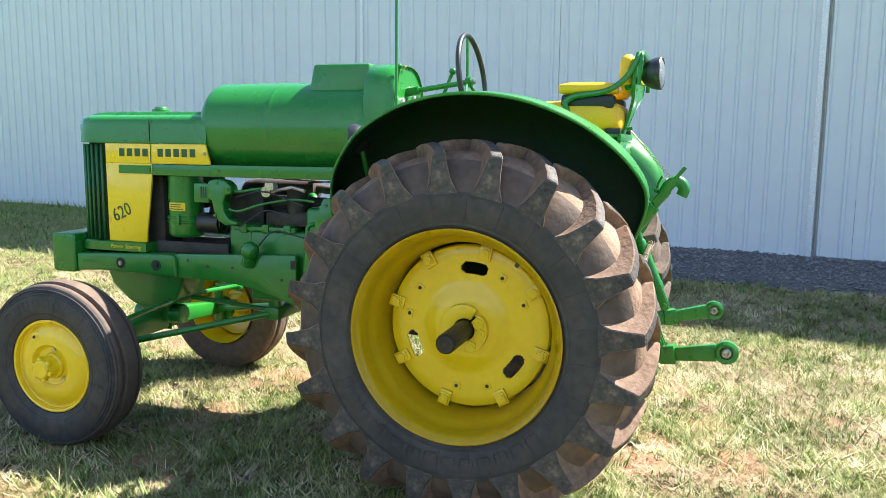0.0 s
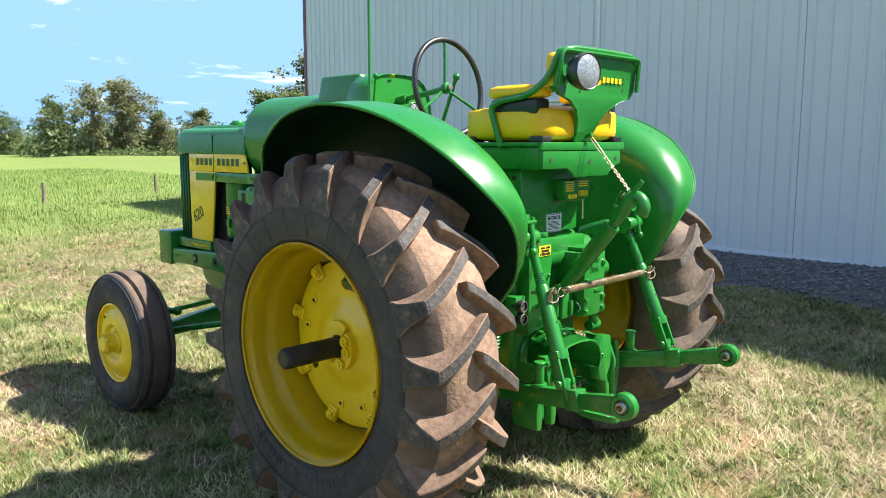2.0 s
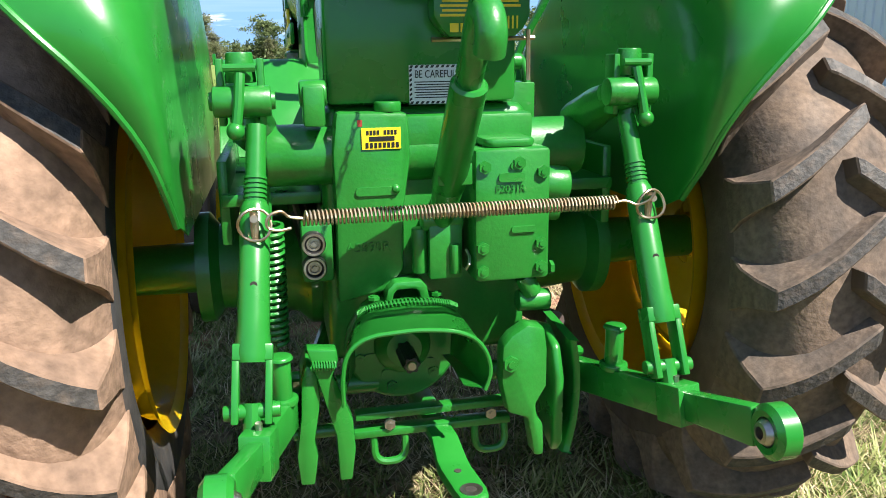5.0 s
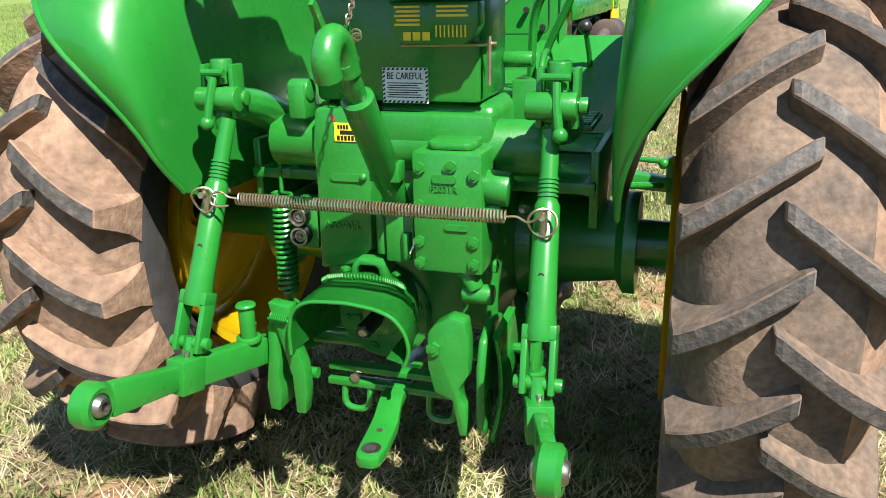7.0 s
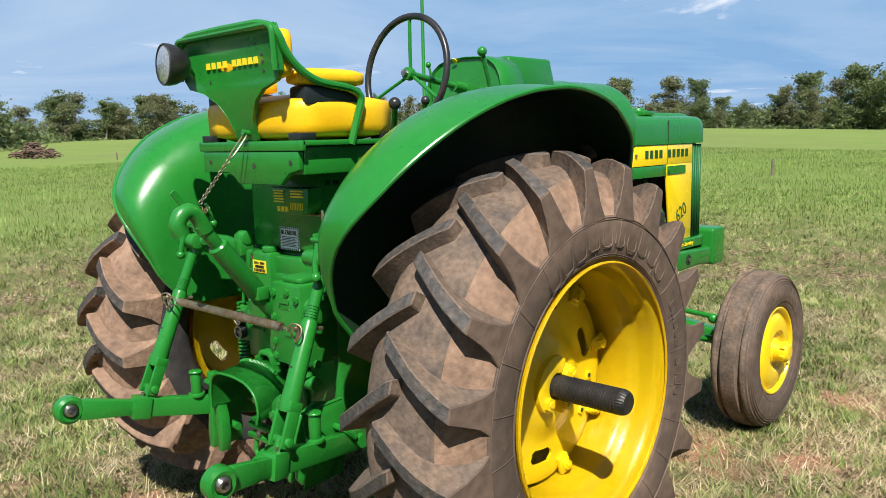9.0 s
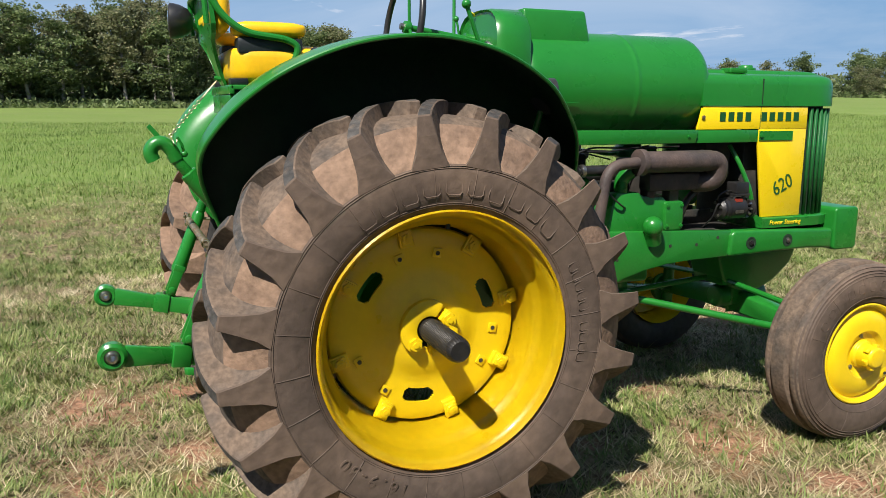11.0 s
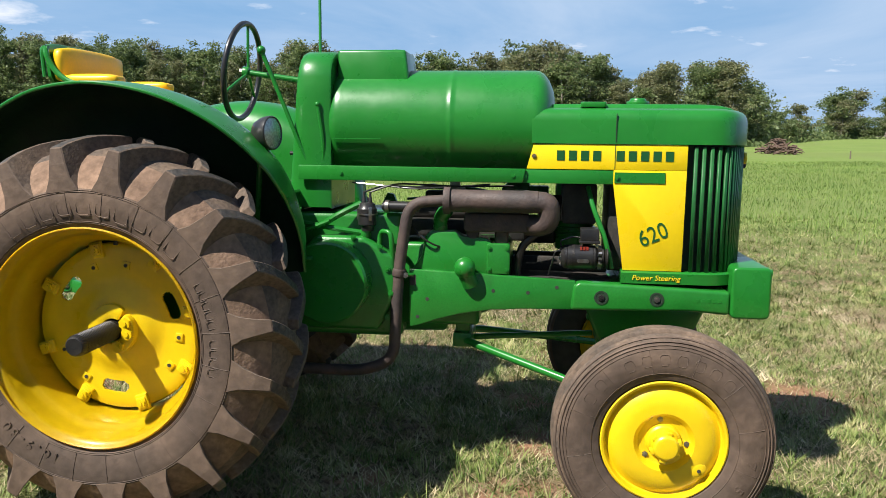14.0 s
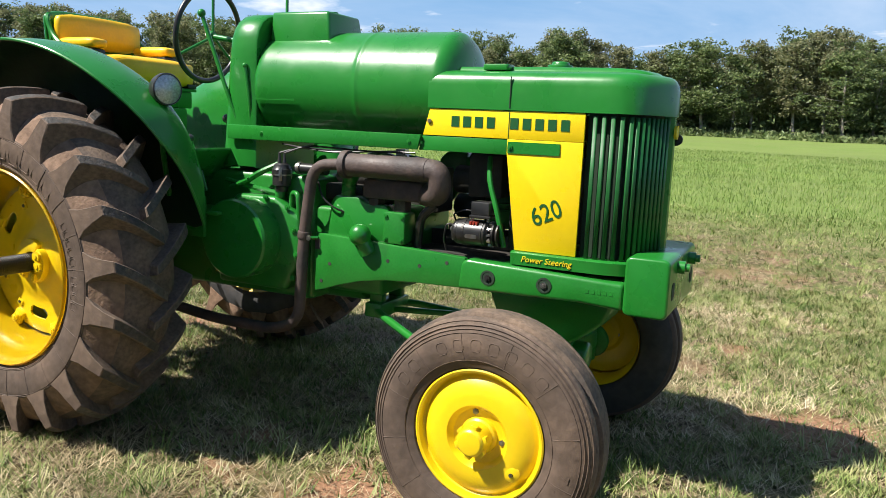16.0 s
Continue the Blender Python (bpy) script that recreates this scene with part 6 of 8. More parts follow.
for x in (-0.11, 0.10):
    bolt(gd, (x, -0.43, 0.497), (0, -1, 0), 0.012, STEEL)
    bm = BM()
    add_tube(bm, bend([(x - 0.032, -0.42, 0.475), (x - 0.032, -0.43, 0.415), (x + 0.032, -0.43, 0.415), (x + 0.032, -0.42, 0.475)], 0.028), 0.008, n=8)
    part("guide_loop", bm, GREEN_CAST, gd)
# left: a slim outer bar and a strap with a wing at its top; right: a broad cast plate with a curved guard beside it
bm = BM()
add_prism(bm, [(-0.270, 0.672), (-0.252, 0.662), (-0.247, 0.60), (-0.262, 0.52), (-0.257, 0.488), (-0.266, 0.430), (-0.292, 0.432), (-0.296, 0.49), (-0.284, 0.57), (-0.280, 0.64)], -0.515, -0.40, axis="y")
sb = part("sway_plate", bm, GREEN, tractor, "slim green forged sway bar", bevel=0.004)
bm = BM()
add_prism(bm, [(-0.268, 0.706), (-0.214, 0.700), (-0.212, 0.680), (-0.222, 0.650), (-0.190, 0.560), (-0.187, 0.50), (-0.196, 0.438), (-0.219, 0.438), (-0.222, 0.53), (-0.250, 0.64)], -0.525, -0.49, axis="y")
part("sway_strap", bm, GREEN, sb, bevel=0.004)
coil("strap_spring", (-0.262, -0.53, 0.676), (-0.218, -0.53, 0.672), 0.008, 0.002, 9, GREEN, "", sb, n=7)
bm = BM()
add_cyl(bm, (-0.19, -0.46, 0.512), (-0.30, -0.46, 0.512), 0.013, n=12)
part("hitch_pin", bm, GREEN, sb)
bm = BM()
add_prism(bm, [(0.100, 0.672), (0.118, 0.694), (0.150, 0.714), (0.184, 0.706), (0.190, 0.66), (0.190, 0.585), (0.168, 0.548), (0.172, 0.52), (0.184, 0.505), (0.187, 0.438), (0.166, 0.436), (0.152, 0.52), (0.112, 0.535), (0.098, 0.60)], -0.520, -0.475, axis="y")
cp = part("sway_plate", bm, GREEN_CAST, tractor, "broad green cast sway plate", bevel=0.007)
bolt(cp, (0.115, -0.520, 0.640), (0, -1, 0), 0.016, GREEN)
bm = BM()
add_prism(bm, [(-0.525, 0.60), (-0.50, 0.66), (-0.44, 0.685), (-0.34, 0.66), (-0.34, 0.50), (-0.42, 0.47), (-0.50, 0.432), (-0.522, 0.46)], 0.205, 0.225)
part("sway_guard", bm, GREEN, cp, bevel=0.009, segs=3)
bm = BM()
rows = []
for i in range(9):
    f = i / 8
    z = 0.672 - 0.240 * f
    x = 0.226 + 0.036 * math.sin(math.pi * min(1, 0.25 + f * 0.6))
    rows.append([bm.verts.new((x, -0.515, z)), bm.verts.new((x - 0.012, -0.505, z)), bm.verts.new((x - 0.012, -0.36, z + 0.01)), bm.verts.new((x, -0.36, z + 0.01))])
grid_faces(bm, rows, closed_v=True)
bm.faces.new(rows[0])
bm.faces.new(rows[-1][::-1])
part("sway_cheek", bm, GREEN, cp, bevel=0.003)
for s in (1, -1):
    bm = BM()
    add_cyl(bm, (s * 0.12, -0.33, 0.548), (s * 0.31, -0.33, 0.548), 0.022, n=14)
    part("hitch_pin", bm, GREEN, tractor)
    bm = BM()
    add_tube(bm, bend([(s * 0.252, -0.36, 0.570), (s * 0.252, -0.40, 0.605), (s * 0.306, -0.40, 0.605), (s * 0.306, -0.36, 0.570)], 0.014), 0.011, n=8)
    part("link_shackle", bm, GREEN, tractor)
    bm = BM()
    add_tube(bm, [(s * 0.20, -0.05, 0.58), (s * 0.264, -0.30, 0.540)], 0.022, n=10)
    part("link_anchor", bm, GREEN_CAST, tractor)

# axle housings, platform and brake parts
for s in (1, -1):
    bm = BM()
    add_rev(bm, [(s * 0.18, 0.155), (s * 0.24, 0.15), (s * 0.27, 0.12), (s * 0.44, 0.100), (s * 0.46, 0.13), (s * 0.49, 0.13), (s * 0.49, 0.06), (s * 0.76, 0.055)], (0, 0, AXLE_Z), n=32)
    ah = part("axle_housing", bm, GREEN_CAST, tractor, "tapered green rear axle housing", sharp=40)
    for k in range(6):
        a = radians(60 * k + 20)
        bolt(ah, (s * 0.243, 0.132 * math.cos(a), AXLE_Z + 0.132 * math.sin(a)), (s, 0, 0), 0.012, GREEN)
    bm = BM()
    add_box(bm, (min(s * 0.215, s * 0.41), -0.30, 0.93), (max(s * 0.215, s * 0.41), 0.02, 0.955))
    add_box(bm, (min(s * 0.215, s * 0.41), 0.02, 0.945), (max(s * 0.215, s * 0.41), 0.62, 0.96))
    add_box(bm, (min(s * 0.395, s * 0.415), -0.28, 0.85), (max(s * 0.395, s * 0.415), 0.55, 1.02))
    part("foot_platform", bm, GREEN, tractor, bevel=0.004)
    bm = BM()
    add_box(bm, (min(s * 0.245, s * 0.385), -0.18, 1.045), (max(s * 0.245, s * 0.385), 0.02, 1.058))
    for k in range(7):
        add_box(bm, (min(s * 0.25, s * 0.38), -0.17 + k * 0.025, 1.058), (max(s * 0.25, s * 0.38), -0.158 + k * 0.025, 1.066))
    part("ribbed_pedal", bm, GREEN, tractor, "ribbed green foot pedal", bevel=0.002)
bm = BM()
add_box(bm, (-0.245, -0.40, 1.09), (-0.205, -0.34, 1.165))
add_cyl(bm, (-0.25, -0.37, 1.15), (-0.20, -0.37, 1.15), 0.025, n=16)
part("lift_lug", bm, GREEN_CAST, tractor, bevel=0.006)
# hydraulic hoses at the case's flank
bm = BM()
for z in (0.885, 0.838):
    add_tube(bm, [(-0.243, -0.36, z), (-0.25, -0.30, z + 0.005), (-0.26, -0.05, z + 0.02)], 0.015, n=10)
part("hydraulic_hose", bm, BLACK, tractor, "black rubber hydraulic hose")


def lever(pts, r, knob_r, knob_mat, name, label, mat=GREEN):
    bm = BM()
    add_tube(bm, bend(pts, 0.04), r, n=8)
    ob = part(name, bm, mat, tractor, label)
    bm = BM()
    add_ball(bm, pts[-1], knob_r, 12, 8)
    part("knob", bm, knob_mat, ob)
    return ob


lever([(0.20, 0.56, 1.30), (0.215, 0.50, 1.45), (0.225, 0.37, 1.775)], 0.009, 0.018, GREEN, "clutch_lever", "long green hand clutch lever")
lever([(0.20, 0.62, 1.30), (0.215, 0.62, 1.42), (0.22, 0.60, 1.56)], 0.008, 0.011, GREEN, "throttle_lever", "green throttle lever")
lever([(-0.06, 0.34, 1.02), (-0.06, 0.30, 1.20), (-0.055, 0.26, 1.335)], 0.008, 0.021, BLACK, "gear_lever", "gear lever with a black ball knob")
lever([(0.30, 0.46, 1.03), (0.30, 0.42, 1.15), (0.29, 0.36, 1.245)], 0.008, 0.020, BLACK, "hydraulic_lever", "short lever with a black knob")
lever([(0.245, -0.06, 1.06), (0.255, -0.075, 1.204), (0.445, -0.155, 1.582)], 0.009, 0.014, BLACK, "hydraulic_lever", "tall hydraulic lever with a dark knob", GREEN)
lever([(0.225, -0.09, 1.06), (0.235, -0.105, 1.298), (0.395, -0.233, 1.574)], 0.010, 0.019, BLACK, "hydraulic_lever", "tall hydraulic lever with a black ball", GREEN)
lever([(-0.16, 0.52, 1.60), (-0.16, 0.50, 1.74), (-0.165, 0.495, 1.765)], 0.005, 0.012, GREEN, "dash_lever", "short green dash lever")
bm = BM()
for r in (0.055, 0.072):
    add_tube(bm, [(0.262, -0.085 + r * math.cos(math.pi * i / 10), 1.14 + r * math.sin(math.pi * i / 10)) for i in range(11)], 0.008, n=8)
add_cyl(bm, (0.18, -0.16, 1.200), (0.245, -0.16, 1.200), 0.018, n=14)
add_box(bm, (0.20, -0.17, 1.00), (0.275, 0.10, 1.155))
part("lever_quadrant", bm, GREEN_CAST, tractor, "green lever quadrant", bevel=0.003)

for s in (1, -1):
    bm = BM()
    add_prism(bm, [(0.27, 0.962), (0.49, 1.205), (0.515, 1.215), (0.523, 1.203), (0.29, 0.958)], min(s * 0.13, s * 0.445), max(s * 0.13, s * 0.445))
    part("toe_board", bm, GREEN, tractor, "sloping green footboard below the dash", bevel=0.003)
bm = BM()
add_box(bm, (-0.13, 0.497, 0.95), (0.13, 0.512, 1.16))
part("dash_support", bm, GREEN, tractor, bevel=0.004)

# ---- engine ----
bm = BM()
add_box(bm, (-0.185, 0.93, 0.655), (0.185, 1.27, 1.00))
add_box(bm, (-0.17, 1.25, 0.72), (0.17, 1.395, 1.025))
eng = part("engine_block", bm, GREEN_CAST, tractor, "green cast-iron two-cylinder engine", bevel=0.02, segs=3)
bm = BM()
add_prism(bm, [(0.985, 0.88), (1.385, 0.88), (1.385, 0.99), (1.33, 1.00), (1.30, 1.03), (1.20, 1.035), (1.17, 1.055), (1.065, 1.055), (1.045, 1.03), (1.03, 0.95)], 0.15, 0.222)
add_tube(bm, bend([(0.185, 1.105, 1.03), (0.185, 1.105, 1.11), (0.21, 1.14, 1.145)], 0.03), 0.030, n=16)
part("valve_cover", bm, GREEN, eng, bevel=0.012)
# shroud coloured near-black for the shadow in front of the radiator
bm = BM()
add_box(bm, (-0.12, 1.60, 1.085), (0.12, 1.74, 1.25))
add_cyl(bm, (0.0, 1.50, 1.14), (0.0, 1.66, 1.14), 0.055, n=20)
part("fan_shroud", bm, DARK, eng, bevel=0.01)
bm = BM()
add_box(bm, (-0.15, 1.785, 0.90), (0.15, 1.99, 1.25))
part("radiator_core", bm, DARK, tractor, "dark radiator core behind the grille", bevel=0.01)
# drums each side
for s in (1, -1):
    bm = BM()
    add_rev(bm, [(s * 0.20, 0.172), (s * 0.262, 0.172), (s * 0.264, 0.166), (s * 0.375, 0.165), (s * 0.383, 0.157), (s * 0.382, 0.12), (s * 0.378, 0.0)], (0, 0.672, 0.852), n=44)
    pl = part("belt_pulley" if s > 0 else "flywheel_cover", bm, GREEN, tractor, "smooth green drum on the engine's flank", sharp=35)
    bm = BM()
    add_prism(bm, [(0.50, 0.64), (0.86, 0.64), (0.94, 0.80), (0.93, 0.95), (0.80, 1.03), (0.60, 1.03), (0.50, 0.93)], min(s * 0.19, s * 0.275), max(s * 0.19, s * 0.275))
    part("crankcase_side", bm, GREEN_CAST, eng, bevel=0.02, segs=3)
    for y, z in ((0.90, 0.90), (0.915, 0.80), (0.87, 0.99), (0.76, 1.025), (0.90, 0.70)):
        bolt(pl, (s * 0.276, y, z), (s, 0, 0), 0.012, GREEN)
    bm = BM()
    add_cyl(bm, (s * 0.235, 0.80, 1.02), (s * 0.235, 0.80, 1.055), 0.022, n=14)
    add_tube(bm, bend([(s * 0.235, 0.86, 0.97), (s * 0.235, 0.86, 1.05), (s * 0.26, 0.91, 1.05), (s * 0.26, 0.92, 0.93)], 0.025), 0.011, n=8)
    part("breather", bm, GREEN, eng, bevel=0.003)
    bm = BM()
    add_ball(bm, (s * 0.270, 1.215, 0.912), 0.044, 18, 12, (0.95, 1, 1))
    add_cyl(bm, (s * 0.265, 1.215, 0.90), (s * 0.245, 1.24, 0.84), 0.034, n=16)
    part("oil_filler", bm, GREEN, eng, "round green filler knob")
bm = BM()
add_cyl(bm, (0, 0.60, 0.70), (0, 1.12, 0.715), 0.125, n=28)
add_cyl(bm, (0.0, 1.09, 0.72), (0.0, 1.30, 0.775), 0.115, 0.085, n=24)
part("oil_pan", bm, GREEN_CAST, eng, bevel=0.02)

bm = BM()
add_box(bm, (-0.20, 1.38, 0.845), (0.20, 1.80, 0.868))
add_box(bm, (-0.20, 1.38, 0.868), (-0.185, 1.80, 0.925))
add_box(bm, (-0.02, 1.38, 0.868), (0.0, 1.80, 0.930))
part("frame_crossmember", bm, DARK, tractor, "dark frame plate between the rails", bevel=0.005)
bm = BM()
add_slab(bm, (0.15, 1.300, 0.885), (0.238, 1.395, 1.010), 0.012, axis="x")
part("water_cover", bm, GREEN_CAST, eng, bevel=0.006)
for y, z in ((1.312, 0.905), (1.383, 0.905), (1.312, 0.992), (1.383, 0.992)):
    bolt(eng, (0.238, y, z), (1, 0, 0), 0.009, GREEN)
# muffler and exhaust run on the right flank
XM = 0.262
bm = BM()
prof = [(1.138, 0.0), (1.138, 0.034), (1.142, 0.052), (1.150, 0.052), (1.152, 0.045), (1.44, 0.045), (1.455, 0.047), (1.47, 0.045), (1.50, 0.044), (1.51, 0.036), (1.51, 0)]
add_rev(bm, prof, (XM, 0, 1.182), axis="y", n=28)
muf = part("muffler", bm, RUST, tractor, "heat-browned horizontal muffler")
bm = BM()
add_tube(bm, bend([(XM, 1.48, 1.182), (XM, 1.545, 1.180), (XM - 0.01, 1.548, 1.09), (XM - 0.06, 1.46, 1.085)], 0.05), 0.043, n=16)
part("exhaust_elbow", bm, RUST, muf)
bm = BM()
add_box(bm, (0.165, 1.205, 1.056), (XM - 0.015, 1.47, 1.132))
add_box(bm, (0.16, 1.215, 1.0), (0.22, 1.265, 1.10))
add_box(bm, (0.16, 1.33, 1.0), (0.22, 1.385, 1.10))
part("exhaust_manifold", bm, RUST, muf, bevel=0.014)
bm = BM()
add_tube(bm, bend([(XM, 1.14, 1.182), (XM, 0.985, 1.172), (XM, 0.945, 0.90), (XM + 0.005, 0.925, 0.52), (XM, 0.80, 0.465), (XM - 0.02, 0.45, 0.458), (0.28, 0.22, 0.50), (0.29, 0.0, 0.585), (0.30, -0.26, 0.622)], 0.08, 8), 0.0235, n=14)
pipe = part("exhaust_pipe", bm, RUST, muf, "long bent brown exhaust pipe")
for p, q in (((XM, 1.155, 1.182), (XM, 1.128, 1.182)), ((XM, 0.947, 0.90), (XM, 0.944, 0.87))):
    bm = BM()
    add_cyl(bm, p, q, 0.055 if p[1] > 1.1 else 0.028, n=20)
    part("pipe_clamp", bm, RUST, muf, bevel=0.002)
bolt(muf, (XM + 0.01, 0.975, 0.876), (1, 0, 0), 0.012, STEEL)
bm = BM()
add_tube(bm, [(0.245, 1.0, 0.876), (XM + 0.01, 0.97, 0.876)], 0.008, n=6)
part("pipe_bracket", bm, GREEN, muf)

# generator: end frames, body, band, regulator, fan and pulley
GX, GZ = 0.212, 0.962
bm = BM()
add_rev(bm, [(1.622, 0.0), (1.622, 0.046), (1.624, 0.049), (1.722, 0.049), (1.724, 0.046), (1.724, 0.0)], (GX, 0, GZ), axis="y", n=32)
gen = part("generator", bm, BLACK, tractor, "black cylindrical generator with a regulator box")
for y0, y1, y2 in ((1.622, 1.612, 1.598), (1.724, 1.732, 1.742)):
    bm = BM()
    add_rev(bm, [(y0, 0.0475), (y1, 0.0475), (y2, 0.036), (y2, 0.0)], (GX, 0, GZ), axis="y", n=28)
    part("end_frame", bm, SHAFT, gen, sharp=30)
for k in range(4):
    a = radians(90 * k + 20)
    bolt(gen, (GX + 0.030 * math.cos(a), 1.598, GZ + 0.030 * math.sin(a)), (0, -1, 0), 0.008, STEEL)
bm = BM()
add_rev(bm, [(1.640, 0.0495), (1.640, 0.0508), (1.652, 0.0508), (1.652, 0.0495)], (GX, 0, GZ), axis="y", n=32)
part("body_band", bm, SHAFT, gen)
bm = BM()
add_slab(bm, (GX - 0.032, 1.672, 1.030), (GX + 0.032, 1.745, 1.080), 0.006, axis="x")
box_ = part("regulator_box", bm, BLACK, gen, bevel=0.004)
bm = BM()
add_box(bm, (GX - 0.036, 1.668, 1.020), (GX + 0.036, 1.750, 1.030))
part("regulator_foot", bm, BLACK, box_, bevel=0.002)
for y in (1.676, 1.738):
    bm = BM()
    add_cyl(bm, (GX + 0.02, y, 1.008), (GX + 0.02, y, 1.022), 0.006, n=10)
    part("regulator_post", bm, STEEL, box_)
bm = BM()
add_slab(bm, (GX + 0.046, 1.660, 0.945), (GX + 0.0505, 1.708, 0.960), 0.007, axis="x")
part("generator_plate", bm, STEEL, gen)
for k in range(3):
    bm = BM()
    add_box(bm, (GX + 0.026, 1.672 + k * 0.012, 0.995), (GX + 0.0405, 1.680 + k * 0.012, 1.007))
    part("generator_mark", bm, DECAL_RED, gen)
for k in range(12):
    a = radians(30 * k)
    bm = BM()
    add_box(bm, (-0.0035, 1.744, 0.026), (0.0035, 1.758, 0.048), Matrix.Translation((GX, 0, GZ)) @ pose(0, 0, 0, 0, math.degrees(a), 0))
    part("fan_blade", bm, STEEL, gen)
bm = BM()
add_rev(bm, [(1.758, 0.0), (1.758, 0.044), (1.764, 0.044), (1.770, 0.032), (1.776, 0.044), (1.782, 0.044), (1.782, 0.0)], (GX, 0, GZ), axis="y", n=28)
part("generator_pulley", bm, SHAFT, gen, sharp=30)
for pts in (((GX, 1.600, 1.0), (GX + 0.01, 1.592, 1.025), (GX + 0.01, 1.64, 1.045), (GX, 1.675, 1.04)), ((GX + 0.02, 1.604, 0.985), (GX + 0.03, 1.575, 0.99), (GX + 0.02, 1.56, 0.93), (GX - 0.03, 1.55, 0.88))):
    bm = BM()
    add_tube(bm, bend(pts, 0.02), 0.0035, n=6)
    part("generator_wire", bm, BLACK, gen)
bm = BM()
add_tube(bm, bend([(0.22, 1.80, 0.92), (0.225, 1.77, 1.04), (0.20, 1.72, 1.16), (0.15, 1.70, 1.24)], 0.04), 0.010, n=8)
part("water_pipe", bm, GREEN, eng)
bm = BM()
add_tube(bm, bend([(0.19, 1.50, 1.05), (0.19, 1.44, 1.0), (0.17, 1.42, 0.90), (0.17, 1.42, 0.80)], 0.05), 0.017, n=10)
part("radiator_hose", bm, BLACK, eng, "black rubber hose")

# distributor, carburettor, regulators, wires and pipes
DY = 0.808
bm = BM()
add_rev(bm, [(1.05, 0.0), (1.05, 0.026), (1.072, 0.028), (1.076, 0.038), (1.116, 0.038), (1.118, 0.041), (1.140, 0.041), (1.146, 0.036), (1.160, 0.032), (1.166, 0.024), (1.166, 0.0)], (0.235, DY, 0), axis="z", n=26)
dist = part("distributor", bm, BLACK, tractor, "black ignition distributor", sharp=30)
for a in (-0.013, 0.013):
    bm = BM()
    add_rev(bm, [(1.164, 0.0), (1.164, 0.0085), (1.180, 0.0075), (1.186, 0.0055), (1.210, 0.004), (1.210, 0.0)], (0.235, DY + a, 0), axis="z", n=12)
    part("terminal", bm, BLACK, dist)
bm = BM()
add_rev(bm, [(1.116, 0.0385), (1.116, 0.0422), (1.122, 0.0422), (1.122, 0.0385)], (0.235, DY, 0), axis="z", n=26)
part("clamp_band", bm, STEEL, dist)
for a in (0.5, 2.6, 4.5):
    bm = BM()
    add_box(bm, (0.0395, -0.006, 1.095), (0.0440, 0.006, 1.150), Matrix.Translation((0.235, DY, 0)) @ pose(0, 0, 0, 0, 0, math.degrees(a)))
    part("cap_clip", bm, STEEL, dist, bevel=0.001)
bm = BM()
add_cyl(bm, (0.22, 0.875, 1.150), (0.22, 1.02, 1.150), 0.022, n=18)
add_cyl(bm, (0.22, 0.868, 1.150), (0.22, 0.876, 1.150), 0.015, n=14)
coil_ = part("ignition_coil", bm, BLACK, dist)
bm = BM()
add_rev(bm, [(0.882, 0.0225), (0.882, 0.0265), (0.897, 0.0265), (0.897, 0.0225)], (0.22, 0, 1.150), axis="y", n=20)
part("coil_bracket", bm, STEEL, coil_)
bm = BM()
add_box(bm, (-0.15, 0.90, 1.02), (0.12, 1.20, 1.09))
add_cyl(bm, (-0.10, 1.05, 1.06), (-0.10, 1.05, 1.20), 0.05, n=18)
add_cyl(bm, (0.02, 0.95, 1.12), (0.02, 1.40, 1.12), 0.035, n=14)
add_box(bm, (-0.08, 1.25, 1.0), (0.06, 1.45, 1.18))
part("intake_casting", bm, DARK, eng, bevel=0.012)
wires = (((0.235, 0.821, 1.208), (0.22, 0.92, 1.245), (0.20, 1.20, 1.235), (0.18, 1.40, 1.24)), ((0.235, 0.795, 1.208), (0.20, 0.87, 1.235), (0.10, 1.10, 1.22)),
         ((0.21, 1.12, 0.985), (0.24, 1.08, 1.0), (0.25, 1.02, 1.04), (0.22, 0.98, 1.10)), ((0.12, 0.72, 1.24), (0.18, 1.0, 1.22), (0.10, 1.3, 1.24)),
         ((-0.235, 0.95, 1.13), (-0.24, 1.15, 1.20), (-0.22, 1.32, 1.16)), ((-0.24, 1.0, 1.05), (-0.25, 1.12, 1.12), (-0.22, 1.3, 1.02)), ((-0.25, 0.92, 0.98), (-0.255, 1.10, 1.02), (-0.23, 1.22, 0.90)))
for w in wires:
    bm = BM()
    add_tube(bm, bend(w, 0.06), 0.004, n=6)
    part("ignition_wire", bm, BLACK, eng)
for pts, r in ((((0.25, 0.62, 1.07), (0.25, 0.70, 1.12), (0.22, 0.78, 1.16)), 0.013), (((0.24, 0.52, 1.08), (0.25, 0.66, 1.06), (0.24, 0.80, 1.04)), 0.011), (((0.26, 0.56, 1.05), (0.265, 0.66, 1.09)), 0.010)):
    bm = BM()
    add_tube(bm, bend(pts, 0.04), r, n=8)
    part("linkage_rod", bm, GREEN, eng)

# left flank: oil-bath air cleaner, gas converter
AX, AY = -0.135, 1.662
bm = BM()
add_rev(bm, [(0.945, 0.0), (0.946, 0.070), (0.953, 0.082), (0.965, 0.088), (1.018, 0.089), (1.021, 0.094), (1.028, 0.094), (1.031, 0.089), (1.040, 0.089), (1.043, 0.094), (1.050, 0.094), (1.053, 0.086), (1.252, 0.086)], (AX, AY, 0), axis="z", n=36)
air = part("air_cleaner", bm, GREEN, tractor, "upright green cylindrical air cleaner", sharp=35)
bm = BM()
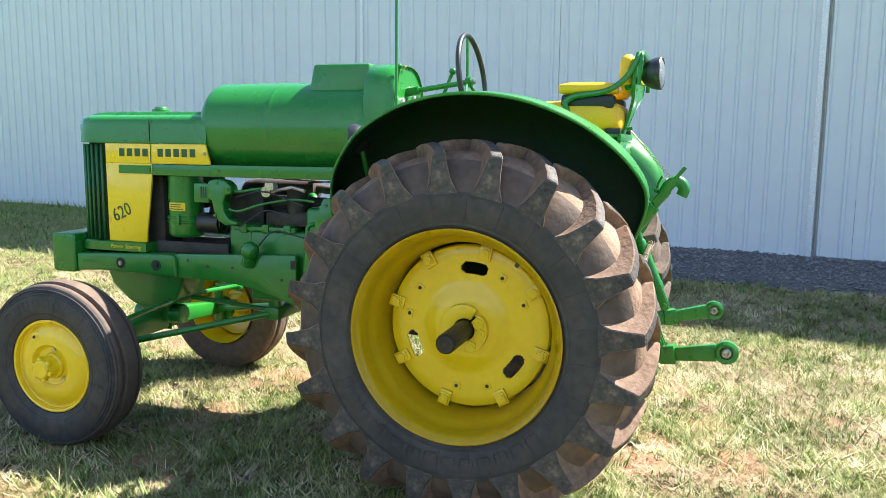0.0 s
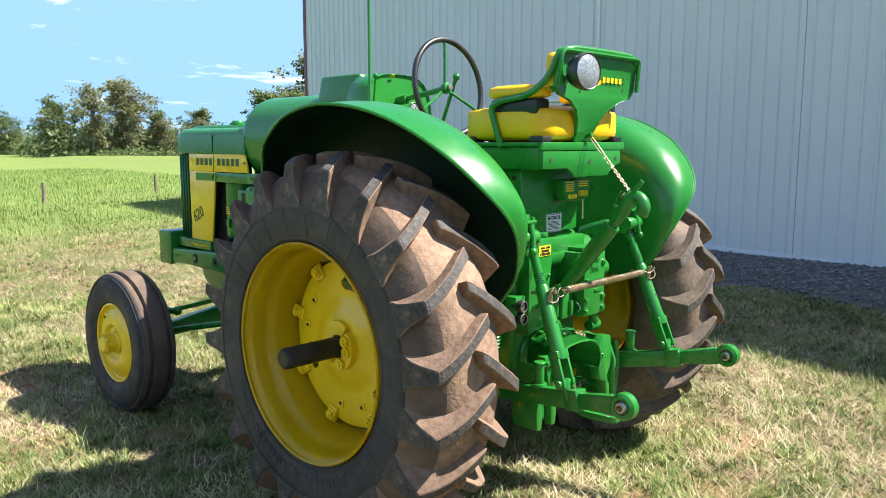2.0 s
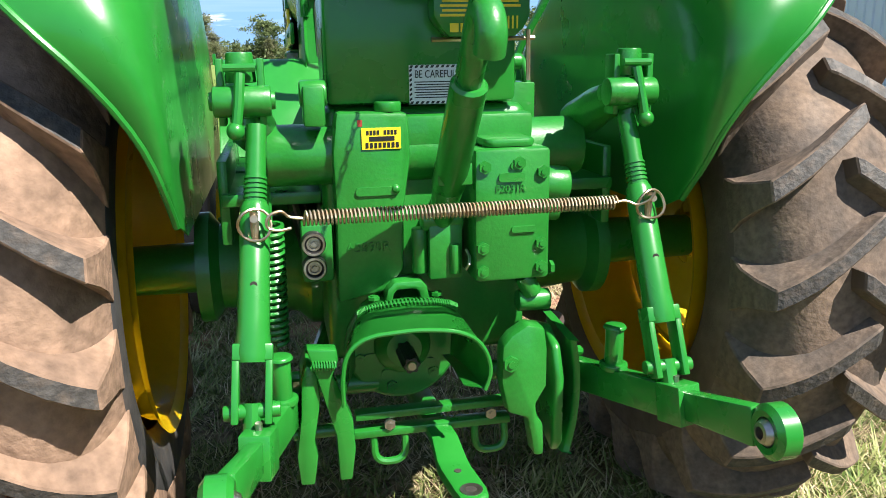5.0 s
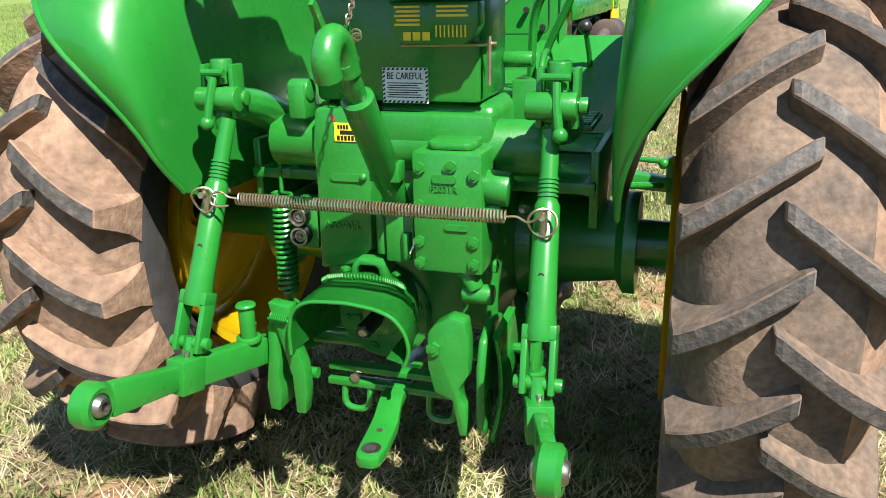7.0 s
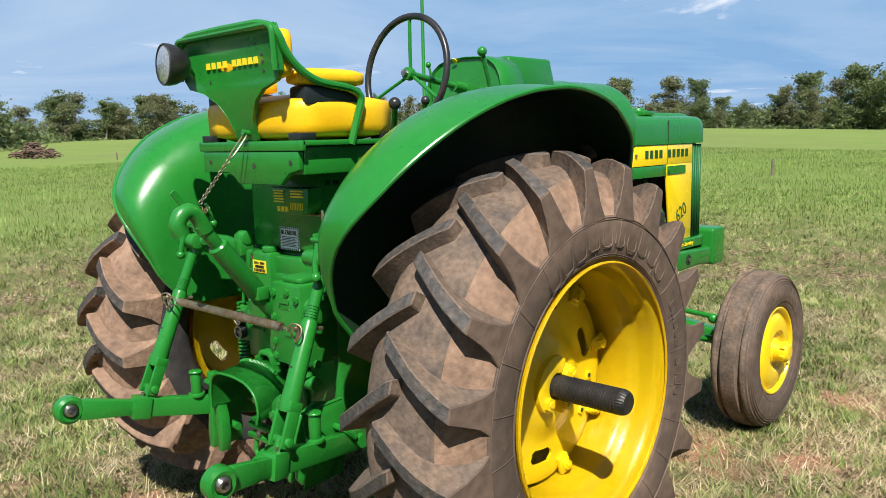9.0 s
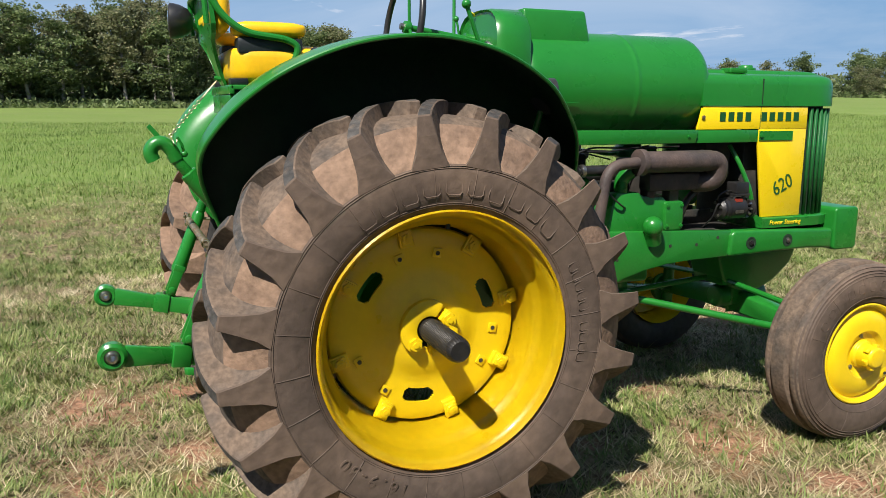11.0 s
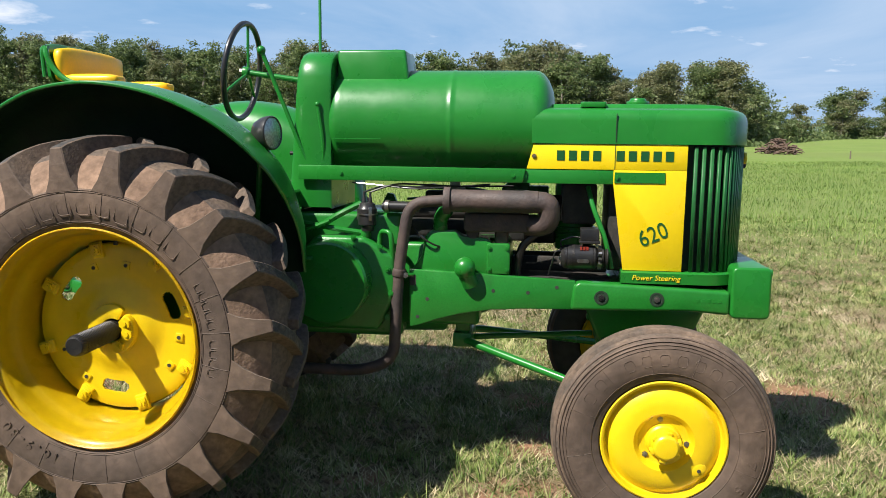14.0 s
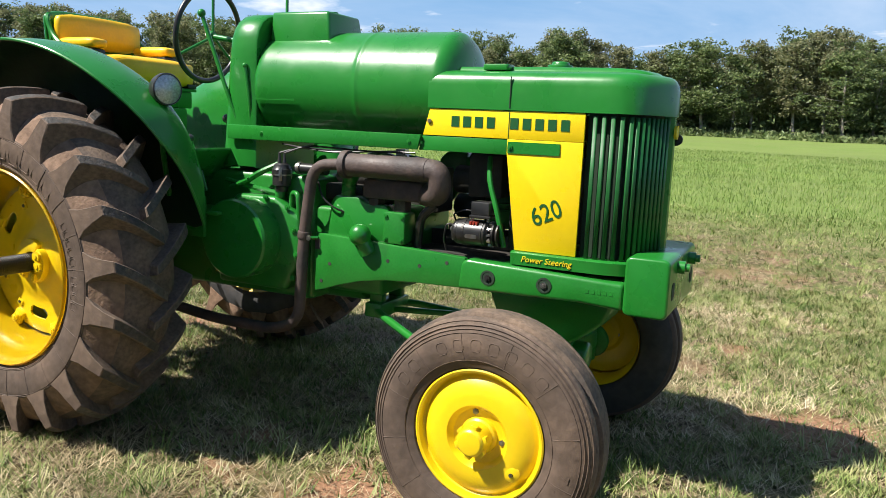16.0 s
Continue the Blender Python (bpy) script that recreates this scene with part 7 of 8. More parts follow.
add_rev(bm, [(1.082, 0.0872), (1.122, 0.0872)], (AX, AY, 0), axis="z", n=12, a0=radians(148), a1=radians(212))
lab = part("cleaner_label", bm, DECAL_YELLOW, air, "small yellow label")
for z in (1.090, 1.101, 1.112):
    bm = BM()
    add_rev(bm, [(z - 0.0022, 0.0878), (z + 0.0022, 0.0878)], (AX, AY, 0), axis="z", n=10, a0=radians(155), a1=radians(206 if z < 1.1 else 198))
    part("label_line", bm, DECAL_BLACK, lab)
bm = BM()
add_box(bm, (AX - 0.105, AY - 0.030, 1.012), (AX - 0.088, AY - 0.015, 1.060))
part("band_clasp", bm, GREEN_CAST, air, bevel=0.003)
bm = BM()
add_prism(bm, [(1.462, 1.235), (1.420, 1.246), (1.368, 1.238), (1.338, 1.212), (1.334, 1.176), (1.366, 1.168), (1.382, 1.130), (1.376, 1.085), (1.352, 1.052), (1.306, 1.040), (1.306, 1.024), (1.372, 1.022), (1.412, 1.042), (1.436, 1.092), (1.444, 1.140), (1.468, 1.150)], -0.236, -0.168)
gasc = part("gas_converter", bm, GREEN_CAST, tractor, "green gas converter with bent pipes", bevel=0.010, segs=3)
bm = BM()
add_box(bm, (-0.232, 1.462, 1.128), (-0.165, 1.548, 1.222))
rb = part("converter_housing", bm, GREEN_CAST, gasc, bevel=0.006)
for k in range(3):
    bm = BM()
    add_box(bm, (-0.2335, 1.474 + k * 0.013, 1.150), (-0.2318, 1.481 + k * 0.013, 1.206))
    part("housing_slot", bm, DARK, rb)
for y, z in ((1.352, 1.196), (1.41, 1.228), (1.425, 1.07)):
    bolt(gasc, (-0.236, y, z), (-1, 0, 0), 0.008, GREEN)
bm = BM()
add_tube(bm, bend([(-0.20, 1.35, 1.19), (-0.21, 1.30, 1.185), (-0.21, 1.22, 1.20), (-0.205, 1.15, 1.205)], 0.03), 0.008, n=8)
part("gas_pipe", bm, GREEN, gasc)
bm = BM()
add_tube(bm, bend([(-0.215, 1.36, 1.10), (-0.235, 1.30, 1.09), (-0.23, 1.18, 1.13), (-0.215, 1.02, 1.16), (-0.21, 0.90, 1.15)], 0.05), 0.006, n=8)
part("gas_pipe", bm, GREEN, gasc)
bm = BM()
add_cyl(bm, (-0.14, 1.45, 1.02), (-0.14, 1.575, 1.02), 0.052, n=20)
add_cyl(bm, (-0.14, 1.44, 1.02), (-0.14, 1.452, 1.02), 0.040, n=16)
part("starter_motor", bm, BLACK, gasc, bevel=0.005)
bm = BM()
add_box(bm, (-0.185, 1.02, 0.995), (-0.12, 1.36, 1.018))
for q in (1.06, 1.18, 1.30):
    add_box(bm, (-0.192, q - 0.02, 0.985), (-0.12, q + 0.02, 1.030))
part("head_flange", bm, GREEN_CAST, eng, bevel=0.006)
bm = BM()
add_prism(bm, [(0.79, 0.97), (0.88, 0.98), (0.87, 1.08), (0.83, 1.17), (0.80, 1.175), (0.775, 1.12)], -0.262, -0.232)
cb = part("control_bracket", bm, GREEN, eng, bevel=0.004)
for y, z in ((0.815, 1.14), (0.825, 1.06), (0.845, 1.0)):
    bolt(cb, (-0.262, y, z), (-1, 0, 0), 0.009, GREEN)
bm = BM()
add_cyl(bm, (-0.225, 1.15, 1.19), (-0.18, 1.15, 1.19), 0.026, n=14)
add_box(bm, (-0.24, 1.10, 1.20), (-0.20, 1.145, 1.235))
add_tube(bm, [(-0.21, 1.13, 1.19), (-0.21, 1.02, 1.215), (-0.21, 0.95, 1.2)], 0.009, n=8)
part("fuel_filter", bm, STEEL, gasc, "bare metal fuel fitting")
# ---- front axle ----
bm = BM()
add_prism(bm, [(1.70, 0.752), (2.20, 0.752), (2.16, 0.66), (2.06, 0.58), (1.98, 0.545), (1.86, 0.545), (1.76, 0.60)], -0.115, 0.115)
add_cyl(bm, (0, 1.80, 0.50), (0, 2.09, 0.50), 0.055, n=20)
add_box(bm, (-0.06, 1.86, 0.46), (0.06, 2.03, 0.62))
ped = part("axle_pedestal", bm, GREEN_CAST, tractor, "green cast front axle pedestal", bevel=0.016, segs=3)
bm = BM()
for s in (1, -1):
    rows = []
    for x, z, w, h in ((0.0, 0.475, 0.055, 0.055), (0.25, 0.455, 0.045, 0.045), (0.49, 0.43, 0.038, 0.036), (0.53, 0.43, 0.038, 0.036)):
        rows.append([bm.verts.new((s * x, FRONT_Y + i * w, z + j * h)) for i, j in ((-1, -1), (1, -1), (1, 1), (-1, 1))])
    grid_faces(bm, rows, closed_v=True)
    bm.faces.new(rows[0])
    bm.faces.new(rows[-1])
axle = part("front_axle", bm, GREEN_CAST, tractor, "green front axle beam", bevel=0.01)
for s in (1, -1):
    bm = BM()
    add_cyl(bm, (s * 0.535, FRONT_Y, 0.33), (s * 0.525, FRONT_Y, 0.56), 0.030, n=18)
    add_cyl(bm, (s * 0.53, FRONT_Y, FRONT_Z), (s * 0.70, FRONT_Y, FRONT_Z), 0.032, n=18)
    add_rev(bm, [(s * 0.555, 0.0), (s * 0.555, 0.075), (s * 0.58, 0.08), (s * 0.61, 0.06)], (0, FRONT_Y, FRONT_Z), n=20)
    part("spindle", bm, GREEN_CAST, axle, bevel=0.004)
    bm = BM()
    add_tube(bm, [(s * 0.525, FRONT_Y, 0.555), (s * 0.52, FRONT_Y - 0.09, 0.565), (s * 0.49, FRONT_Y - 0.17, 0.560)], 0.018, n=10)
    add_ball(bm, (s * 0.49, FRONT_Y - 0.17, 0.565), 0.026, 12, 8)
    part("steering_arm", bm, GREEN, axle)
    bm = BM()
    add_tube(bm, [(s * 0.49, FRONT_Y - 0.17, 0.575), (s * 0.09, FRONT_Y - 0.16, 0.600)], 0.013, n=10)
    part("tie_rod", bm, GREEN, axle)
    bm = BM()
    add_tube(bm, [(s * 0.48, FRONT_Y - 0.03, 0.428), (s * 0.15, 1.27, 0.562), (s * 0.10, 1.20, 0.575)], 0.0165, n=12)
    part("radius_rod", bm, GREEN, axle, "long green radius rod")
bm = BM()
add_box(bm, (-0.12, 1.155, 0.545), (0.12, 1.235, 0.605))
add_box(bm, (-0.10, 1.165, 0.59), (-0.06, 1.225, 0.74))
add_box(bm, (0.06, 1.165, 0.59), (0.10, 1.225, 0.74))
add_tube(bm, [(0.0, 1.20, 0.56), (0.0, 1.75, 0.60)], 0.014, n=8)
add_box(bm, (-0.10, FRONT_Y - 0.19, 0.575), (0.10, FRONT_Y - 0.12, 0.625))
part("axle_support", bm, GREEN_CAST, axle, bevel=0.006)


# ---- ground ----
def smooth(a, b, x):
    t = np.clip((x - a) / (b - a), 0, 1)
    return t * t * (3 - 2 * t)


# the far edge of the field by direction (0 ahead of the tractor, 90 to its left): how high it stands against the eye, in degrees
EDGE_YAW = [-180, -60, -36, -20, -6, 5, 15, 30, 42, 51, 60, 69, 75, 79, 84, 90, 99, 107, 115, 130, 150, 180]
EDGE_UP = [-0.9, -0.9, -0.9, -0.8, -0.5, -0.4, -0.1, 0.4, 0.65, 0.65, 0.4, 0.3, -0.2, -0.5, -0.2, -0.2, -0.2, 0.3, 0.7, 0.8, 0.0, -0.9]


def far_line(yaw):
    """Distance of the wood's edge by direction."""
    return float(np.interp(yaw, (-60, -20, -17, 42, 48, 70, 76, 150), (84, 84, 112, 118, 140, 140, 86, 84)))


def height(x, y):
    """The lie of the land: level under the tractor, rising a little to the barn and rolling up to the far field."""
    x, y = np.asarray(x, float), np.asarray(y, float)
    r = np.hypot(x, y)
    yaw = np.degrees(np.arctan2(-x, y))
    edge = np.interp(yaw, (-60, -20, -17, 42, 48, 70, 76, 150), (84, 84, 112, 118, 140, 140, 86, 84))
    top = 1.40 + edge * np.tan(np.radians(np.interp(yaw, EDGE_YAW, EDGE_UP)))
    h = 0.17 * smooth(1.2, 6.0, x - 0.16 * y) * (1 - smooth(9, 30, np.abs(y)))
    h = h + top * smooth(10, 1.0 * edge, r)
    h = h + 0.055 - 0.028 * smooth(0.2, 1.7, y) * (1 - smooth(3, 7, y))
    h = h + 0.012 * np.sin(x * 1.7 + 0.4) * np.sin(y * 1.3) * smooth(1.5, 4, r)
    return h


# worn spots: place and reach
WORN = [(1.01, 2.56, 0.30), (1.10, 1.01, 0.20), (-0.77, -0.99, 0.34), (-0.83, -0.63, 0.24), (0.55, 1.50, 0.30), (0.95, 1.56, 0.25), (-0.12, -0.60, 0.18), (0.06, -1.04, 0.16), (-0.11, 1.50, 0.24), (0.65, 1.36, 0.24),
        (0.74, 0.88, 0.20), (0.40, 0.83, 0.18), (-1.06, 2.98, 0.42), (-0.93, 2.75, 0.25), (-2.16, 2.41, 0.20), (-0.79, 1.43, 0.24), (1.10, -0.60, 0.26), (0.43, -0.89, 0.20), (0.17, -0.65, 0.18), (0.73, -1.38, 0.20)]


def bareness(x, y):
    """Where the turf is worn to red clay."""
    fine = noise.noise(Vector((x * 4.2, y * 4.2, 4.0))) + 0.6 * noise.noise(Vector((x * 11, y * 11, 8.0)))
    v = 0.34 * min(1.0, max(0.0, (noise.fractal(Vector((x * 0.55 + 3.1, y * 0.55, 0.3)), 1.0, 2.1, 4) + 0.75 * noise.noise(Vector((x * 2.6, y * 2.6, 4.0))) - 0.40) / 0.34))
    for cx, cy, r in WORN:
        d = math.hypot(x - cx, y - cy) / r
        if d < 1.6:
            v = max(v, 0.84 * min(1.0, max(0.0, (1.02 - d + 0.75 * fine) / 0.9)))
    return v


def fieldness(x, y):
    """0 on the short dry lawn round the tractor, 1 on the lush field."""
    d = math.hypot((x - 0.2), (y - 0.6)) + 1.6 * noise.noise(Vector((x * 0.35, y * 0.35, 7)))
    return min(1.0, max(0.0, (d - 7.0) / 5.5))


N = 300
u = np.linspace(-1, 1, N)
ax = 900 * np.sinh(8 * u) / math.sinh(8)
gx, gy = np.meshgrid(ax, ax, indexing="ij")
gz = height(gx, gy)
verts = np.stack([gx, gy, gz], -1).reshape(-1, 3)
idx = np.arange(N * N).reshape(N, N)
faces = np.stack([idx[:-1, :-1], idx[1:, :-1], idx[1:, 1:], idx[:-1, 1:]], -1).reshape(-1, 4)
me = bpy.data.meshes.new("ground")
me.from_pydata(verts.tolist(), [], faces.tolist())
col = me.color_attributes.new("bare", "FLOAT_COLOR", "POINT")
vals = np.zeros((N * N, 4), np.float32)
for i, (x, y, z) in enumerate(verts):
    if abs(x) < 25 and abs(y) < 25:
        vals[i] = (bareness(x, y) * max(0.0, 1 - 1.7 * fieldness(x, y)) ** 1.5, fieldness(x, y), 0, 1)
    else:
        vals[i] = (0, 1, 0, 1)
col.data.foreach_set("color", vals.ravel())
me.materials.append(GROUND)
me.shade_smooth()
tagged(new("ground", me), "mown grass with worn patches of red clay", "ground", kind="structure")


def greenness(x, y):
    """Where the turf grows thick."""
    return 0.5 + 0.22 * min(1.0, max(0.0, 0.5 - 0.5 * x)) + 0.75 * noise.noise(Vector((x * 1.1, y * 1.1, 5.0))) + 0.55 * noise.noise(Vector((x * 3.4, y * 3.4, 9.0)))


def blade_mesh(name, px, py, L, tilt, w, mat, label, rng, tips=False, lie=None):
    """Bent blades, one island each, in one mesh."""
    n = len(px)
    pz = height(px, py)
    a = rng.uniform(0, 2 * math.pi, n) if lie is None else lie
    dirx, diry = np.cos(a), np.sin(a)
    sx, sy = -diry * w, dirx * w
    m1 = L * 0.5
    bx, by, bz = px + dirx * m1 * np.sin(tilt * 0.6), py + diry * m1 * np.sin(tilt * 0.6), pz + m1 * np.cos(tilt * 0.6)
    tx, ty, tz = bx + dirx * m1 * np.sin(tilt), by + diry * m1 * np.sin(tilt), bz + m1 * np.cos(tilt)
    pz = pz - 0.004
    lo, ro = np.stack([px - sx, py - sy, pz], -1), np.stack([px + sx, py + sy, pz], -1)
    tip = np.stack([tx, ty, tz], -1)
    if tips:
        v, k, sizes, order = np.stack([lo, ro, tip], 1), 3, [0], [0, 1, 2]
    else:
        v = np.stack([lo, ro, np.stack([bx + sx * 0.8, by + sy * 0.8, bz], -1), np.stack([bx - sx * 0.8, by - sy * 0.8, bz], -1), tip], 1)
        k, sizes, order = 5, [0, 4], [0, 1, 2, 3, 3, 2, 4]
    me = bpy.data.meshes.new(name)
    me.vertices.add(n * k)
    me.vertices.foreach_set("co", v.reshape(-1).astype(np.float32))
    loops = (np.arange(n)[:, None] * k + np.array([order])).ravel()
    me.loops.add(len(loops))
    me.loops.foreach_set("vertex_index", loops.astype(np.int32))
    starts = (np.arange(n)[:, None] * len(order) + np.array([sizes])).ravel()
    me.polygons.add(len(starts))
    me.polygons.foreach_set("loop_start", starts.astype(np.int32))
    me.update(calc_edges=True)
    me.validate()
    me.materials.append(mat)
    return tagged(new(name, me), label, "grass", kind="stuff")


def tufts(name, count, region, per, size, mat, label, seed, tips=False):
    """Grass in small tufts, thick and thin by patches."""
    rng = np.random.default_rng(seed)
    x0, x1, y0, y1 = region
    cx, cy = rng.uniform(x0, x1, count), rng.uniform(y0, y1, count)
    keep = []
    for i in range(count):
        p = (1 - 0.80 * min(1, bareness(cx[i], cy[i]) * 1.2)) * min(1.0, max(0.12, greenness(cx[i], cy[i]))) * (1 - 0.2 * fieldness(cx[i], cy[i]))
        if on_gravel(cx[i], cy[i]):
            p = 0.02
        if rng.random() < p:
            keep.append(i)
    cx, cy = cx[keep], cy[keep]
    n = len(cx)
    k = rng.integers(per // 2, per + 1, n)
    who = np.repeat(np.arange(n), k)
    spread = rng.uniform(0.006, 0.030, n)[who]
    px, py = cx[who] + rng.normal(0, 1, len(who)) * spread, cy[who] + rng.normal(0, 1, len(who)) * spread
    tall = rng.uniform(0.35, 1.55, n)[who]
    L = size * tall * rng.uniform(0.6, 1.3, len(who))
    tilt = rng.uniform(0.75, 1.52, len(who))
    w = rng.uniform(0.0018, 0.0038, len(who)) * (size / 0.06) ** 0.6
    lie = rng.uniform(0, 2 * math.pi, n)[who] + rng.normal(0, 0.75, len(who))
    return blade_mesh(name, px, py, L, tilt, w, mat, label, rng, tips, lie)


def litter(name, count, region, size, mat, label, seed):
    """Cut straw lying flat on the ground."""
    rng = np.random.default_rng(seed)
    x0, x1, y0, y1 = region
    px, py = rng.uniform(x0, x1, count), rng.uniform(y0, y1, count)
    keep = [i for i in range(count) if not on_gravel(px[i], py[i]) and rng.random() < (1 - 0.45 * bareness(px[i], py[i])) * min(1, max(0.2, 1.15 - greenness(px[i], py[i]))) * (1 - fieldness(px[i], py[i]))]
    px, py = px[keep], py[keep]
    n = len(px)
    return blade_mesh(name, px, py, size * rng.uniform(0.5, 1.5, n), rng.uniform(1.30, 1.56, n), rng.uniform(0.0015, 0.0034, n), mat, label, rng, True)


def meadow(name, count, region, size, mat, label, seed):
    """The lush field beyond the lawn."""
    rng = np.random.default_rng(seed)
    x0, x1, y0, y1 = region
    px, py = rng.uniform(x0, x1, count), rng.uniform(y0, y1, count)
    keep = [i for i in range(count) if rng.random() < fieldness(px[i], py[i]) and not on_gravel(px[i], py[i])]
    px, py = px[keep], py[keep]
    n = len(px)
    return blade_mesh(name, px, py, size * rng.uniform(0.5, 1.3, n), rng.uniform(0.2, 1.2, n), rng.uniform(0.004, 0.009, n), mat, label, rng, True)


# ---- barn ----
BARN = Matrix.Translation((6.65, 3.72, 0)) @ pose(0, 0, 0, 0, 0, 80.36)     # local x runs along the wall towards the far corner, local y into the field
BARN_INV = BARN.inverted()


def on_gravel(x, y):
    q = BARN_INV @ Vector((x, y, 0))
    return -9.0 < q.x < 3.2 and -0.3 < q.y < 1.75 + 0.25 * noise.noise(Vector((q.x * 1.5, q.y, 2)))


barn = new("barn")
tagged(barn, "white ribbed sheet-metal barn with a sliding door", "barn")
barn.matrix_world = BARN
BASE, EAVE, X0, X1, DEEP = 0.15, 5.25, -16.0, 8.62, 11.0
PANEL = 0.82


def wall_panel(width, z0, z1, ribs):
    """One ribbed metal sheet, its face at y = 0, ribs proud."""
    bm = BM()
    prof = [(0.0, 0.0)]
    for i in range(ribs):
        c = width * (i + 0.5) / ribs
        prof += [(c - 0.026, 0.0), (c - 0.012, 0.021), (c + 0.012, 0.021), (c + 0.026, 0.0)]
    prof.append((width - 0.003, 0.0))
    rows = [[bm.verts.new((x, y, z)) for x, y in prof] for z in (z0, z1)]
    grid_faces(bm, rows)
    back = [[bm.verts.new((x, -0.02, z)) for x in (0.0, width - 0.003)] for z in (z0, z1)]
    grid_faces(bm, back)
    bmesh.ops.recalc_face_normals(bm, faces=bm.faces[:])
    me = bpy.data.meshes.new("wall_panel")
    bm.to_mesh(me)
    bm.free()
    me.materials.append(WALL_METAL)
    return me


# door opening from 0.53 to 1.47; sliding door leaves from -5.73 to 0
full = wall_panel(PANEL, BASE + 0.05, EAVE, 3)
x = X0
while x < -5.73 - PANEL + 0.01:
    piece("wall_panel", full, barn, pose(x, 0, 0))
    x += PANEL
if -5.73 - x > 0.02:
    piece("wall_panel", wall_panel(-5.73 - x, BASE + 0.05, EAVE, 2), barn, pose(x, 0, 0))
piece("wall_panel", wall_panel(0.53, BASE + 0.05, EAVE, 2), barn, pose(0, 0, 0))
piece("wall_panel", wall_panel(0.94, 2.09, EAVE, 4), barn, pose(0.53, 0, 0))
x = 1.47
fine_panel = wall_panel(PANEL, BASE + 0.05, EAVE, 4)
while x < X1 - PANEL:
    piece("wall_panel", fine_panel, barn, pose(x, 0, 0))
    x += PANEL
piece("wall_panel", wall_panel(X1 - x, BASE + 0.05, EAVE, 3), barn, pose(x, 0, 0))
# upper wall behind the sliding door, end walls, back wall
bm = BM()
add_box(bm, (-5.73, -0.06, BASE), (0.0, -0.03, EAVE))
add_box(bm, (X0, -DEEP, 0.0), (X0 + 0.12, -0.025, EAVE))
add_box(bm, (X1 - 0.12, -DEEP, 0.0), (X1, -0.025, EAVE))
add_box(bm, (X0, -DEEP - 0.12, 0.0), (X1, -DEEP, EAVE))
part("inner_wall", bm, WALL_METAL, barn, smooth=False)
for z in (BASE - 0.25,):
    bm = BM()
    add_box(bm, (X0, -0.15, z), (X1, 0.012, BASE + 0.045))
    part("footing", bm, CONCRETE, barn)
# sliding door with two leaves
for a, b in ((-5.73, -2.87), (-2.865, 0.0)):
    bm = BM()
    add_box(bm, (a, 0.0, BASE + 0.10), (b, 0.035, EAVE - 0.25))
    leaf = part("sliding_door", bm, WALL_METAL, barn, "white ribbed sliding barn door", smooth=False)
    lm = wall_panel((b - a) / 4, BASE + 0.10, EAVE - 0.25, 4)
    for k in range(4):
        piece("wall_panel", lm, leaf, pose(a + (b - a) / 4 * k, 0.038, 0))
    if a < -5:
        for e in (a,):
            bm = BM()
            add_box(bm, (e - 0.05, 0.012, BASE + 0.06), (e + 0.015, 0.062, EAVE - 0.25))
            part("door_edge_trim", bm, WALL_TRIM, leaf, bevel=0.004)
    else:
        bm = BM()
        add_box(bm, (b - 0.035, 0.03, BASE + 0.06), (b + 0.012, 0.062, EAVE - 0.25))
        part("door_edge_trim", bm, WALL_TRIM, leaf, bevel=0.004)
    bm = BM()
    add_box(bm, (a, 0.03, BASE + 0.055), (b, 0.062, BASE + 0.115))
    part("door_bottom_rail", bm, WALL_METAL, leaf, bevel=0.004)
bm = BM()
add_box(bm, (-0.19, 0.062, 1.30), (0.0, 0.082, 1.322))
part("latch_bar", bm, WALL_TRIM, barn, bevel=0.003)
bm = BM()
add_box(bm, (-5.805, 0.001, BASE + 0.06), (-5.79, 0.03, EAVE))
part("door_jamb_gap", bm, CONCRETE, barn)
bm = BM()
add_box(bm, (-12.0, 0.0, EAVE - 0.26), (0.3, 0.10, EAVE - 0.10))
part("door_track", bm, WALL_TRIM, barn, bevel=0.006)
# person door with nine panes
bm = BM()
for lo, hi in (((0.53, 0.0, BASE + 0.05), (0.575, 0.045, 2.09)), ((1.425, 0.0, BASE + 0.05), (1.47, 0.045, 2.09)), ((0.53, 0.0, 2.05), (1.47, 0.048, 2.09))):
    add_box(bm, lo, hi)
part("door_frame", bm, WALL_TRIM, barn, bevel=0.004)
bm = BM()
for lo, hi in (((0.578, -0.03, BASE + 0.06), (0.755, 0.0, 2.048)), ((1.215, -0.03, BASE + 0.06), (1.422, 0.0, 2.048)), ((0.755, -0.03, BASE + 0.06), (1.215, 0.0, 1.09)), ((0.755, -0.03, 1.87), (1.215, 0.0, 2.048))):
    add_box(bm, lo, hi)
pd = part("entry_door", bm, WALL_TRIM, barn, "white entry door with a nine-pane window")
bm = BM()
add_box(bm, (0.575, -0.05, BASE), (1.425, -0.031, 2.06))
part("door_backing", bm, DOOR_GLASS, pd)
for i in range(3):
    for j in range(3):
        bm = BM()
        add_box(bm, (0.755 + i * 0.1533 + 0.004, -0.020, 1.09 + j * 0.26 + 0.004), (0.755 + (i + 1) * 0.1533 - 0.004, -0.014, 1.09 + (j + 1) * 0.26 - 0.004))
        part("window_pane", bm, DOOR_GLASS, pd)
